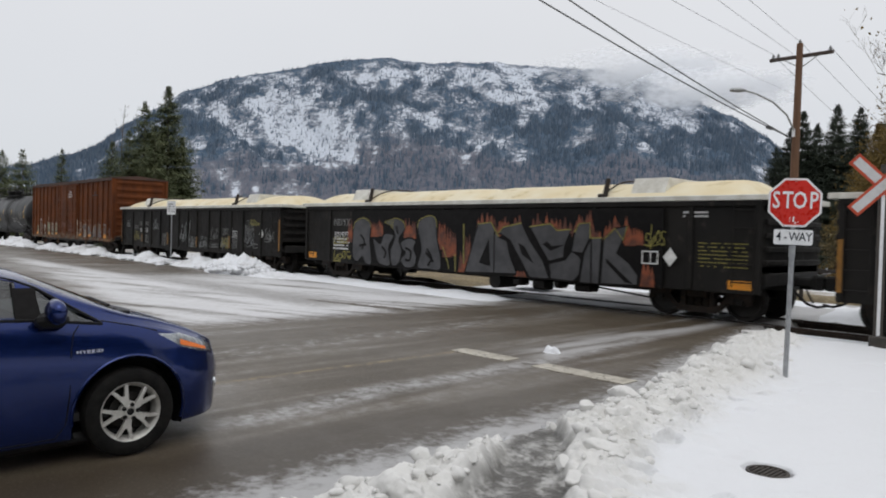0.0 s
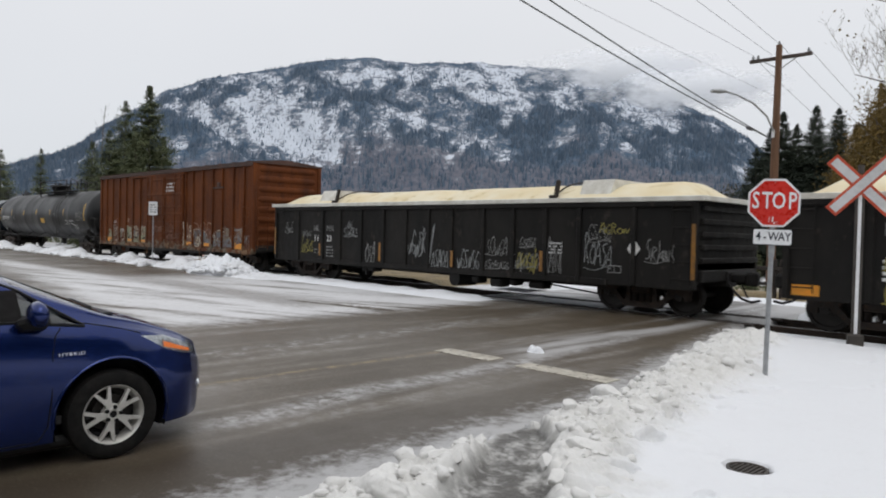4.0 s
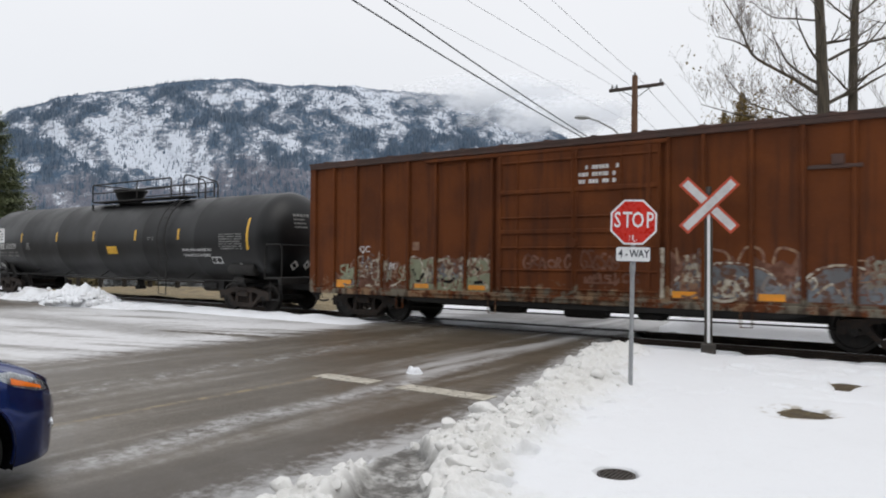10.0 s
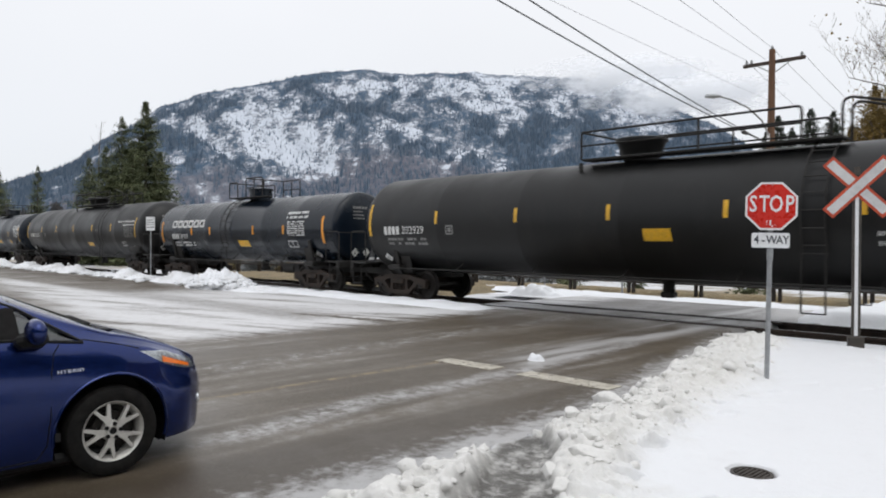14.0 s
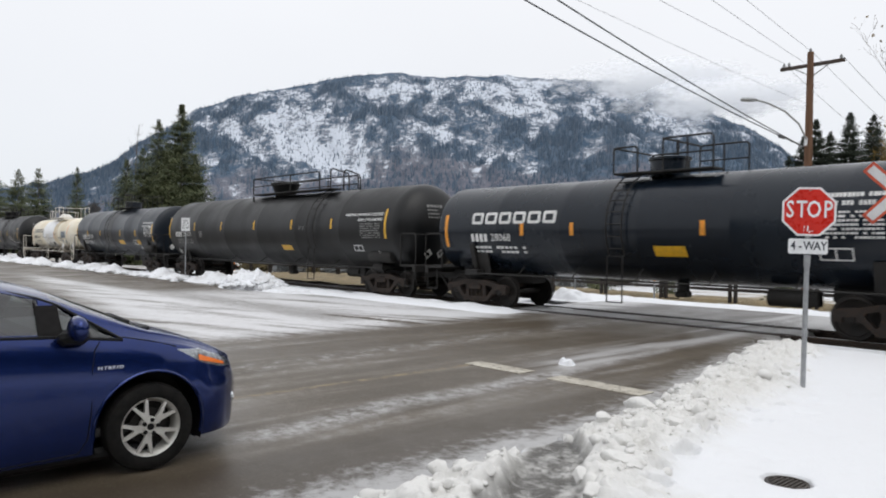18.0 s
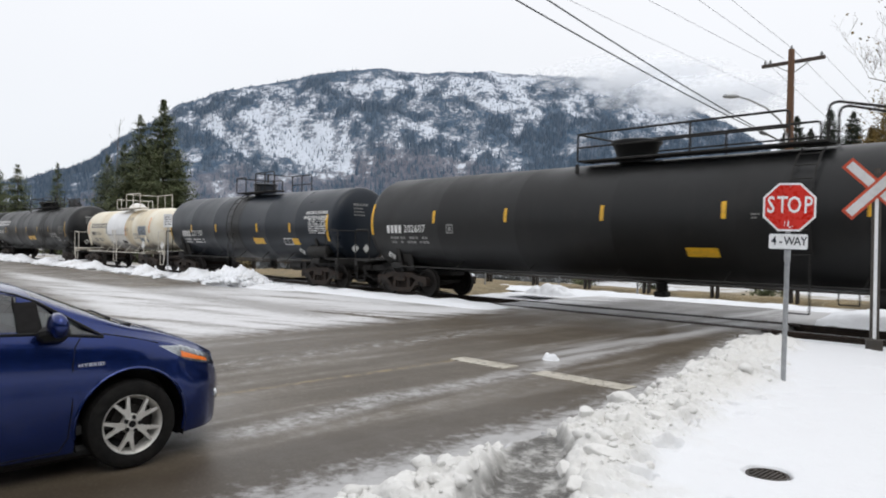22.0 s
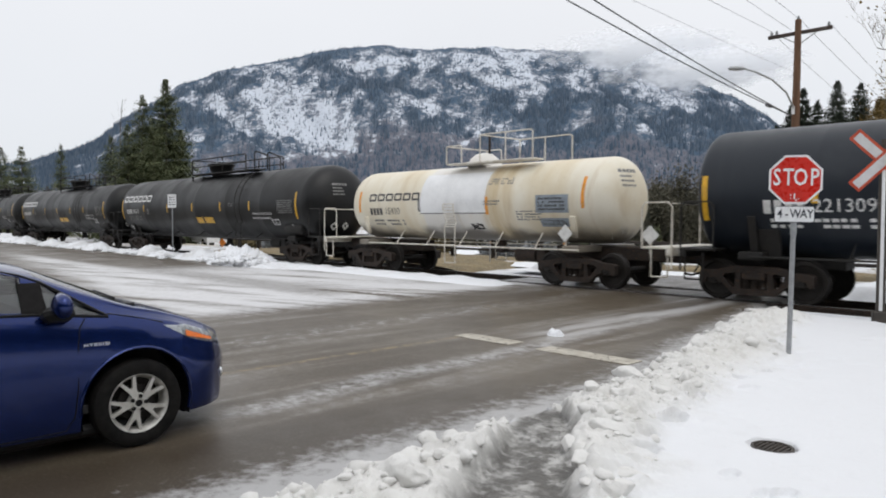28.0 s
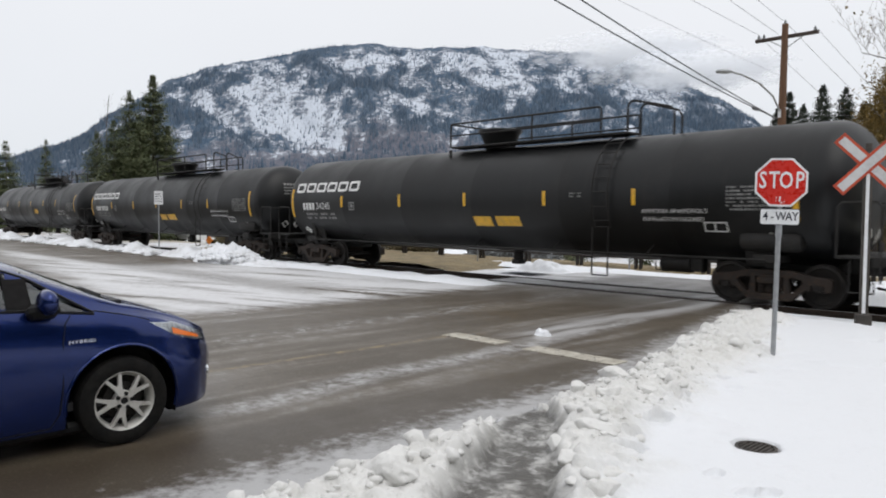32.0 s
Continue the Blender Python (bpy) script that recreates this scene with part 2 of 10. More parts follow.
def on_tank(mb, x0, x1, z0, z1, R, zc, off=0.005, shear=0.0, n=4):
    """A painted patch or a sticker on a tank's near side."""
    vs, fs = [], []
    for i in range(n + 1):
        z = z0 + (z1 - z0) * i / n
        a = (z - zc) / R
        for x in (x0, x1):
            vs.append((x + shear * (z - z0), -(R + off) * math.cos(a), zc + (R + off) * math.sin(a)))
    for i in range(n):
        fs.append((2 * i, 2 * i + 1, 2 * i + 3, 2 * i + 2))
    return mb.add(vs, fs)


def on_wall(mb, x0, x1, z0, z1, y, shear=0.0):
    return mb.add([(x0, y, z0), (x1, y, z0), (x1 + shear, y, z1), (x0 + shear, y, z1)], [(0, 1, 2, 3)])

# ---------------------------------------------------------------- materials


def nodes_of(name):
    mt = bpy.data.materials.new(name)
    mt.use_nodes = True
    nt = mt.node_tree
    return mt, nt, nt.nodes["Principled BSDF"]


def nd(nt, kind, **kw):
    n = nt.nodes.new(kind)
    for k, v in kw.items():
        n.inputs[k.replace("_", " ")].default_value = v
    return n


def noise_fac(nt, scale, detail=4, rough=0.55, stretch=None, shift=0.0, turn=0.0):
    co = nt.nodes.new("ShaderNodeTexCoord")
    mp = nt.nodes.new("ShaderNodeMapping")
    mp.inputs["Scale"].default_value = stretch or (1, 1, 1)
    mp.inputs["Location"].default_value = (shift, shift * 1.7, shift * 0.6)
    n = nd(nt, "ShaderNodeTexNoise", Scale=scale, Detail=detail, Roughness=rough)
    at_ = co.outputs["Object"]
    if turn:
        rot = nt.nodes.new("ShaderNodeMapping")
        rot.inputs["Rotation"].default_value = (0, 0, -math.radians(turn))
        nt.links.new(at_, rot.inputs["Vector"])
        at_ = rot.outputs["Vector"]
    nt.links.new(at_, mp.inputs["Vector"])
    nt.links.new(mp.outputs["Vector"], n.inputs["Vector"])
    return n.outputs["Fac"]


def math_node(nt, op, a, b=0.0, c=None, clamp=False):
    n = nt.nodes.new("ShaderNodeMath")
    n.operation, n.use_clamp = op, clamp
    for k, v in enumerate((a, b) if c is None else (a, b, c)):
        if isinstance(v, (int, float)):
            n.inputs[k].default_value = v
        else:
            nt.links.new(v, n.inputs[k])
    return n.outputs[0]


def span(nt, v, a, b, lo=0.0, hi=1.0):
    n = nt.nodes.new("ShaderNodeMapRange")
    n.interpolation_type = "SMOOTHSTEP"
    nt.links.new(v, n.inputs["Value"])
    for k, x in (("From Min", a), ("From Max", b), ("To Min", lo), ("To Max", hi)):
        n.inputs[k].default_value = x
    return n.outputs["Result"]


def mix_col(nt, fac, a, b, mode="MIX"):
    n = nt.nodes.new("ShaderNodeMixRGB")
    n.blend_type = mode
    for k, v in enumerate((fac, a, b)):
        if isinstance(v, (int, float)):
            n.inputs[k].default_value = v
        elif isinstance(v, tuple):
            n.inputs[k].default_value = (*v, 1)
        else:
            nt.links.new(v, n.inputs[k])
    return n.outputs[0]


def bump_to(nt, bs, height, strength=0.3, dist=0.02):
    b = nt.nodes.new("ShaderNodeBump")
    b.inputs["Strength"].default_value, b.inputs["Distance"].default_value = strength, dist
    nt.links.new(height, b.inputs["Height"])
    nt.links.new(b.outputs["Normal"], bs.inputs["Normal"])


def surf(name, c1, c2=None, scale=3.0, rough=0.6, metal=0.0, c3=None, scale3=25.0, bump=0.15, bscale=80.0, bdist=0.004, stretch=None,
         rvar=0.12, cut=(0.35, 0.65), cut3=(0.52, 0.7), spec=0.5, coat=0.0):
    """A worn surface: two or three tones at two scales, uneven gloss and fine relief."""
    mt, nt, bs = nodes_of(name)
    c2 = c2 or tuple(a * 0.75 for a in c1)
    f1 = noise_fac(nt, scale, stretch=stretch)
    col = mix_col(nt, span(nt, f1, *cut), c1, c2)
    f2 = noise_fac(nt, scale3, detail=5, stretch=stretch, shift=3.1)
    if c3:
        col = mix_col(nt, span(nt, f2, *cut3), col, c3)
    else:
        col = mix_col(nt, span(nt, f2, 0.3, 0.7, 0.0, 0.22), col, tuple(min(1, a * 1.35) for a in c1))
    nt.links.new(col, bs.inputs["Base Color"])
    nt.links.new(span(nt, f2, 0.25, 0.75, max(0.03, rough - rvar), min(1, rough + rvar)), bs.inputs["Roughness"])
    bs.inputs["Metallic"].default_value = metal
    bs.inputs["Specular IOR Level"].default_value = spec
    bs.inputs["Coat Weight"].default_value = coat
    bs.inputs["Coat Roughness"].default_value = 0.08
    if bump:
        bump_to(nt, bs, noise_fac(nt, bscale, detail=3), bump, bdist)
    return mt


def plain(name, c, rough=0.5, metal=0.0, **kw):
    return surf(name, c, tuple(a * 0.85 for a in c), scale=2.0, rough=rough, metal=metal, bump=0.05, **kw)


def snow_material(name, dirt=0.25, tone=(0.80, 0.82, 0.85)):
    mt, nt, bs = nodes_of(name)
    big = noise_fac(nt, 0.9, detail=6, rough=0.65)
    fine = noise_fac(nt, 9.0, detail=6, rough=0.7, shift=5)
    grit = noise_fac(nt, 38.0, detail=3, rough=0.6, shift=9)
    col = mix_col(nt, span(nt, big, 0.45, 0.75, 0.0, dirt), tone, (0.56, 0.56, 0.56))
    col = mix_col(nt, span(nt, fine, 0.52, 0.72, 0.0, dirt), col, (0.45, 0.44, 0.43))
    col = mix_col(nt, span(nt, grit, 0.66, 0.74, 0.0, dirt * 1.2), col, (0.25, 0.23, 0.2))
    nt.links.new(col, bs.inputs["Base Color"])
    bs.inputs["Roughness"].default_value = 0.7
    bs.inputs["Specular IOR Level"].default_value = 0.25
    bump_to(nt, bs, math_node(nt, "ADD", fine, math_node(nt, "MULTIPLY", grit, 0.4)), 0.55, 0.03)
    return mt


M_SNOW = snow_material("snow_clean", 0.12)
M_SNOWD = snow_material("snow_ploughed", 0.55)
M_SNOWX = snow_material("snow_dirty_bank", 0.95)


def asphalt_material():
    """Wet asphalt with packed snow; its coordinates are s and d of the plan."""
    mt, nt, bs = nodes_of("wet_asphalt")
    co = nt.nodes.new("ShaderNodeTexCoord")
    sp = nt.nodes.new("ShaderNodeSeparateXYZ")
    nt.links.new(co.outputs["Object"], sp.inputs[0])
    s, d = sp.outputs["X"], sp.outputs["Y"]
    big = noise_fac(nt, 0.35, detail=5)
    along = noise_fac(nt, 1.0, detail=5, stretch=(2.6, 0.22, 1), shift=2)     # tracks along the road over the rails
    across = noise_fac(nt, 1.0, detail=7, rough=0.62, stretch=(0.22, 1.5, 1), shift=4, turn=17)    # tracks along the road beside the rails
    fine = noise_fac(nt, 7.0, detail=6, rough=0.7, shift=7)
    grit = noise_fac(nt, 42.0, detail=4, rough=0.65, shift=1)
    asp = mix_col(nt, span(nt, big, 0.35, 0.65), (0.084, 0.064, 0.041), (0.059, 0.045, 0.029))
    asp = mix_col(nt, span(nt, along, 0.40, 0.66), asp, (0.108, 0.088, 0.064))
    asp = mix_col(nt, span(nt, grit, 0.5, 0.68, 0, 0.6), asp, (0.17, 0.147, 0.113))
    asp = mix_col(nt, span(nt, grit, 0.46, 0.34, 0, 0.5), asp, (0.030, 0.023, 0.016))
    asp = mix_col(nt, span(nt, fine, 0.56, 0.74, 0, 0.30), asp, (0.20, 0.185, 0.16))
    # the near lane stays wetter
    lane = span(nt, math_node(nt, "ADD", s, math_node(nt, "MULTIPLY", math_node(nt, "SUBTRACT", big, 0.5), 0.8)), -5.5, -4.9)
    asp = mix_col(nt, math_node(nt, "MULTIPLY", lane, span(nt, d, 3.0, 8.5, 0.75, 0.2)), asp, (0.042, 0.031, 0.0195))
    asp = mix_col(nt, math_node(nt, "MULTIPLY", lane, span(nt, grit, 0.56, 0.70, 0, 0.35)), asp, (0.17, 0.145, 0.11))
    # salt-white drying and thin snow along the wheel tracks
    film = math_node(nt, "MULTIPLY", span(nt, along, 0.50, 0.72), span(nt, fine, 0.35, 0.7))
    film = math_node(nt, "MULTIPLY", math_node(nt, "MULTIPLY", film, span(nt, s, -12, -9, 0.75, 0.45)), span(nt, s, -5.6, -5.0, 1.0, 0.3))
    # the packed snow of the side road
    left = math_node(nt, "MULTIPLY", span(nt, s, -12.9, -10.6, 1, 0), span(nt, math_node(nt, "ADD", d, math_node(nt, "MULTIPLY", s, 0.14)), 2.2, 4.2))
    bare = math_node(nt, "MULTIPLY", span(nt, s, -28, -20, 1, 0), math_node(nt, "MULTIPLY", span(nt, d, 8.4, 9.8), span(nt, d, 13.0, 13.6, 1, 0)))
    wetline = math_node(nt, "ABSOLUTE", math_node(nt, "ADD", math_node(nt, "ADD", math_node(nt, "MULTIPLY", s, -0.178), math_node(nt, "ADD", d, -12.38)), math_node(nt, "MULTIPLY", math_node(nt, "SUBTRACT", fine, 0.5), 0.9)))
    wetline = math_node(nt, "MULTIPLY", span(nt, wetline, 0.05, 0.30, 1, 0), math_node(nt, "MULTIPLY", span(nt, s, -16, -14, 0, 1), span(nt, s, -12.6, -11.2, 1, 0)))
    bare = math_node(nt, "MAXIMUM", bare, wetline)
    mid_lane = math_node(nt, "MULTIPLY", span(nt, math_node(nt, "ABSOLUTE", math_node(nt, "ADD", d, -9.6)), 0.3, 1.3, 0.55, 0.0), span(nt, s, -12.0, -14.0))
    streak = noise_fac(nt, 1.0, detail=5, rough=0.6, stretch=(0.45, 5.5, 1), shift=31, turn=15)
    dark = math_node(nt, "MAXIMUM", math_node(nt, "MAXIMUM", span(nt, across, 0.44, 0.72, 0.0, 0.95), span(nt, streak, 0.50, 0.80, 0.0, 0.40)), mid_lane)
    left = math_node(nt, "SUBTRACT", left, math_node(nt, "MAXIMUM", math_node(nt, "MULTIPLY", bare, 0.92), math_node(nt, "MULTIPLY", dark, 0.72)), clamp=True)
    left = math_node(nt, "ADD", math_node(nt, "MULTIPLY", left, 1.25), math_node(nt, "MULTIPLY", math_node(nt, "SUBTRACT", fine, 0.5), 1.2))
    left = span(nt, left, 0.15, 1.30, 0.0, 0.90)
    # ridges of snow between the wheel tracks
    c1 = math_node(nt, "ADD", math_node(nt, "ADD", s, math_node(nt, "MULTIPLY", d, 0.09)), math_node(nt, "MULTIPLY", math_node(nt, "SUBTRACT", big, 0.5), 0.8))
    ridge = math_node(nt, "SUBTRACT", 1.0, span(nt, math_node(nt, "ABSOLUTE", math_node(nt, "ADD", c1, 5.45)), 0.02, 0.34))
    ridge = math_node(nt, "MULTIPLY", math_node(nt, "MULTIPLY", ridge, span(nt, fine, 0.30, 0.72)), span(nt, d, 2.5, 3.3))
    rwide = math_node(nt, "SUBTRACT", 1.0, span(nt, math_node(nt, "ABSOLUTE", math_node(nt, "ADD", c1, 5.75)), 0.2, 0.75))
    rwide = math_node(nt, "MULTIPLY", math_node(nt, "MULTIPLY", rwide, span(nt, d, 7.2, 8.6)), span(nt, along, 0.38, 0.6))
    ridge2 = math_node(nt, "SUBTRACT", 1.0, span(nt, math_node(nt, "ABSOLUTE", math_node(nt, "ADD", c1, 8.5)), 0.05, 0.5))
    ridge2 = math_node(nt, "MULTIPLY", ridge2, span(nt, fine, 0.45, 0.75, 0, 0.55))
    edge = math_node(nt, "MULTIPLY", math_node(nt, "MAXIMUM", math_node(nt, "ADD", d, -6.2), 0.0), 0.225)
    edge = math_node(nt, "ADD", math_node(nt, "ADD", s, edge), math_node(nt, "MULTIPLY", math_node(nt, "SUBTRACT", fine, 0.5), 1.5))
    edge = span(nt, edge, -4.55, -4.0, 0, 0.55)
    far = math_node(nt, "MULTIPLY", span(nt, d, 16.8, 17.3), 0.30)
    asp = mix_col(nt, math_node(nt, "MULTIPLY", far, 1.6), asp, (0.17, 0.17, 0.175))
    mask = math_node(nt, "MAXIMUM", left, math_node(nt, "MAXIMUM", math_node(nt, "MULTIPLY", ridge, 0.62), math_node(nt, "MULTIPLY", rwide, 0.5)))
    mask = math_node(nt, "MAXIMUM", mask, math_node(nt, "MAXIMUM", math_node(nt, "MAXIMUM", ridge2, edge), math_node(nt, "MULTIPLY", film, 0.6)), clamp=True)
    col = mix_col(nt, mask, asp, (0.66, 0.665, 0.675))
    # the worn yellow centre line
    yel = math_node(nt, "SUBTRACT", 1.0, span(nt, math_node(nt, "ABSOLUTE", math_node(nt, "ADD", s, 7.32)), 0.045, 0.075))
    yel = math_node(nt, "MULTIPLY", math_node(nt, "MULTIPLY", yel, span(nt, d, 7.3, 7.5, 1, 0)), span(nt, fine, 0.40, 0.62, 0, 0.32))
    col = mix_col(nt, math_node(nt, "MULTIPLY", yel, math_node(nt, "SUBTRACT", 1.0, mask)), col, (0.46, 0.33, 0.13))
    nt.links.new(col, bs.inputs["Base Color"])
    wet = span(nt, big, 0.35, 0.65, 0.30, 0.52)
    nt.links.new(math_node(nt, "MAXIMUM", wet, math_node(nt, "MULTIPLY", mask, 0.75)), bs.inputs["Roughness"])
    bs.inputs["Specular IOR Level"].default_value = 0.45
    h = math_node(nt, "ADD", math_node(nt, "MULTIPLY", grit, 0.15), math_node(nt, "MULTIPLY", mask, math_node(nt, "ADD", 0.6, fine)))
    bump_to(nt, bs, h, 0.5, 0.02)
    return mt


M_ASPHALT = asphalt_material()
M_LINE = surf("worn_white_line", (0.50, 0.47, 0.40), (0.36, 0.33, 0.27), scale=5, rough=0.5, c3=(0.15, 0.13, 0.11), scale3=14, cut3=(0.56, 0.66))
M_BALLAST = surf("dark_ballast", (0.022, 0.019, 0.017), (0.04, 0.035, 0.03), scale=9, rough=0.9, c3=(0.09, 0.08, 0.075), scale3=30, bump=0.9, bscale=22, bdist=0.05)
M_RAIL = surf("rail_steel", (0.035, 0.027, 0.022), (0.06, 0.042, 0.032), scale=5, rough=0.5, metal=0.6)
M_RAILTOP = plain("polished_rail_head", (0.45, 0.45, 0.46), rough=0.25, metal=1.0)
M_TIE = surf("creosoted_wood", (0.03, 0.024, 0.02), (0.05, 0.04, 0.034), scale=6, rough=0.85)
M_GRASS = surf("dead_grass", (0.26, 0.20, 0.11), (0.17, 0.135, 0.08), scale=1.2, rough=0.95, c3=(0.34, 0.29, 0.19), scale3=9, bump=0.9, bscale=14, bdist=0.08)
M_FIELD = surf("snowy_field", (0.62, 0.63, 0.65), (0.30, 0.26, 0.19), scale=0.06, rough=0.9, c3=(0.2, 0.17, 0.12), scale3=0.9, cut=(0.5, 0.62), cut3=(0.56, 0.66), bump=0.6, bscale=2, bdist=0.1)


def tank_paint(name, c, c2, dust, rough=0.42, soot=None):
    """Black tank paint with road film: dust on the upper side, runs down the flanks."""
    mt, nt, bs = nodes_of(name)
    f1 = noise_fac(nt, 0.6, detail=5)
    runs = noise_fac(nt, 2.2, detail=6, rough=0.62, stretch=(1.5, 0.22, 0.22), shift=3)
    fine = noise_fac(nt, 30, detail=4, shift=6)
    blot = noise_fac(nt, 0.9, detail=6, rough=0.68, shift=15)
    col = mix_col(nt, span(nt, f1, 0.35, 0.68), c, c2)
    col = mix_col(nt, span(nt, runs, 0.50, 0.78, 0, 0.32), col, dust)
    col = mix_col(nt, span(nt, blot, 0.52, 0.72, 0, 0.40), col, dust)
    col = mix_col(nt, span(nt, runs, 0.42, 0.28, 0, 0.3), col, tuple(a * 0.45 for a in c))
    col = mix_col(nt, span(nt, fine, 0.55, 0.75, 0, 0.3), col, dust)
    if soot is not None:
        # spilt product dried to soot below the dome
        co = nt.nodes.new("ShaderNodeTexCoord")
        sp = nt.nodes.new("ShaderNodeSeparateXYZ")
        nt.links.new(co.outputs["Object"], sp.inputs[0])
        band = math_node(nt, "ABSOLUTE", math_node(nt, "ADD", math_node(nt, "ADD", sp.outputs["X"], -soot), math_node(nt, "MULTIPLY", math_node(nt, "SUBTRACT", runs, 0.5), 0.9)))
        col = mix_col(nt, span(nt, band, 0.35, 0.62, 0.85, 0.0), col, (0.0045, 0.0042, 0.004))
    nt.links.new(col, bs.inputs["Base Color"])
    nt.links.new(span(nt, math_node(nt, "ADD", math_node(nt, "MULTIPLY", f1, 0.8), math_node(nt, "MULTIPLY", runs, 0.2)), 0.35, 0.68, rough - 0.07, rough + 0.12), bs.inputs["Roughness"])
    bs.inputs["Specular IOR Level"].default_value = 0.34
    bump_to(nt, bs, f1, 0.06, 0.03)
    return mt


M_TANK = tank_paint("black_tank_paint", (0.0055, 0.006, 0.0065), (0.009, 0.009, 0.009), (0.021, 0.020, 0.019), 0.42)
M_TANKB = tank_paint("glossy_black_tank_paint", (0.006, 0.010, 0.017), (0.008, 0.013, 0.020), (0.013, 0.018, 0.025), 0.23)
M_TANKG = tank_paint("blue_black_tank_paint", (0.0115, 0.016, 0.024), (0.0155, 0.0205, 0.028), (0.027, 0.032, 0.038), 0.34, soot=-0.35)


def white_tank_paint():
    """Cream-white paint with rust-tinted runs round the middle rings and soot on the belly."""
    mt, nt, bs = nodes_of("soiled_white_tank_paint")
    co = nt.nodes.new("ShaderNodeTexCoord")
    sp = nt.nodes.new("ShaderNodeSeparateXYZ")
    nt.links.new(co.outputs["Object"], sp.inputs[0])
    x, z = sp.outputs["X"], sp.outputs["Z"]
    f1 = noise_fac(nt, 0.7, detail=5)
    runs = noise_fac(nt, 2.4, detail=6, stretch=(1.4, 0.2, 0.2), shift=3)
    fine = noise_fac(nt, 14, detail=5, shift=6)
    col = mix_col(nt, span(nt, f1, 0.35, 0.68), (0.78, 0.74, 0.63), (0.70, 0.63, 0.48))
    col = mix_col(nt, span(nt, math_node(nt, "ABSOLUTE", math_node(nt, "ADD", x, 0.45)), 1.25, 1.40, 0.8, 0.0), col, (0.70, 0.69, 0.67))
    ring = math_node(nt, "MAXIMUM", span(nt, math_node(nt, "ABSOLUTE", math_node(nt, "ADD", x, -1.25)), 0.25, 0.75, 0.75, 0.0), span(nt, math_node(nt, "ABSOLUTE", math_node(nt, "ADD", x, 2.7)), 0.1, 0.9, 0.30, 0.0))
    ring = math_node(nt, "MAXIMUM", ring, span(nt, math_node(nt, "ABSOLUTE", math_node(nt, "ADD", x, -3.1)), 0.3, 1.0, 0.45, 0.0))
    col = mix_col(nt, math_node(nt, "MULTIPLY", ring, span(nt, runs, 0.34, 0.60, 0.35, 1.0)), col, (0.56, 0.43, 0.23))
    col = mix_col(nt, span(nt, runs, 0.56, 0.74, 0, 0.45), col, (0.50, 0.38, 0.22))
    soot = span(nt, math_node(nt, "ADD", z, math_node(nt, "MULTIPLY", math_node(nt, "SUBTRACT", f1, 0.5), 1.0)), 1.18, 1.52, 0.85, 0.0)
    col = mix_col(nt, soot, col, (0.10, 0.085, 0.07))
    col = mix_col(nt, span(nt, fine, 0.60, 0.75, 0, 0.25), col, (0.42, 0.33, 0.22))
    nt.links.new(col, bs.inputs["Base Color"])
    bs.inputs["Roughness"].default_value = 0.45
    bump_to(nt, bs, f1, 0.06, 0.03)
    return mt


M_WHITE = white_tank_paint()
M_WHITEC = surf("clean_white_panel", (0.80, 0.81, 0.82), (0.70, 0.71, 0.72), scale=2, rough=0.4)
M_WRAIL = surf("white_railing_paint", (0.70, 0.68, 0.62), (0.55, 0.50, 0.42), scale=6, rough=0.5, c3=(0.3, 0.2, 0.12), scale3=20, cut3=(0.62, 0.7))
M_FRAME = surf("grimy_black_frame", (0.006, 0.0055, 0.005), (0.011, 0.0095, 0.008), scale=5, rough=0.7, c3=(0.022, 0.018, 0.015), scale3=18)
M_TRUCK = surf("rusty_cast_steel", (0.026, 0.017, 0.012), (0.014, 0.010, 0.008), scale=5, rough=0.85, c3=(0.060, 0.034, 0.020), scale3=16)
M_WHEEL = surf("wheel_steel", (0.012, 0.010, 0.009), (0.02, 0.016, 0.013), scale=7, rough=0.6, metal=0.3)
M_YEL = surf("yellow_reflector", (0.74, 0.42, 0.02), (0.58, 0.33, 0.03), scale=7, rough=0.35)
M_ORANGE = surf("orange_reflector", (0.80, 0.30, 0.02), (0.62, 0.26, 0.03), scale=6, rough=0.4)
M_STENCIL = surf("white_stencil", (0.72, 0.72, 0.71), (0.55, 0.55, 0.54), scale=8, rough=0.5)
M_STENCILD = surf("faded_stencil", (0.24, 0.24, 0.235), (0.13, 0.13, 0.125), scale=9, rough=0.6)
M_DARKST = surf("black_stencil", (0.03, 0.03, 0.035), (0.05, 0.05, 0.05), scale=8, rough=0.5)
M_PANEL = surf("blue_grey_notice", (0.28, 0.33, 0.38), (0.20, 0.23, 0.26), scale=9, rough=0.5)
M_PLAC = surf("placard_white", (0.78, 0.78, 0.76), (0.6, 0.6, 0.58), scale=9, rough=0.45)
M_DIMREF = surf("dulled_reflector", (0.30, 0.135, 0.016), (0.17, 0.08, 0.016), scale=7, rough=0.45)

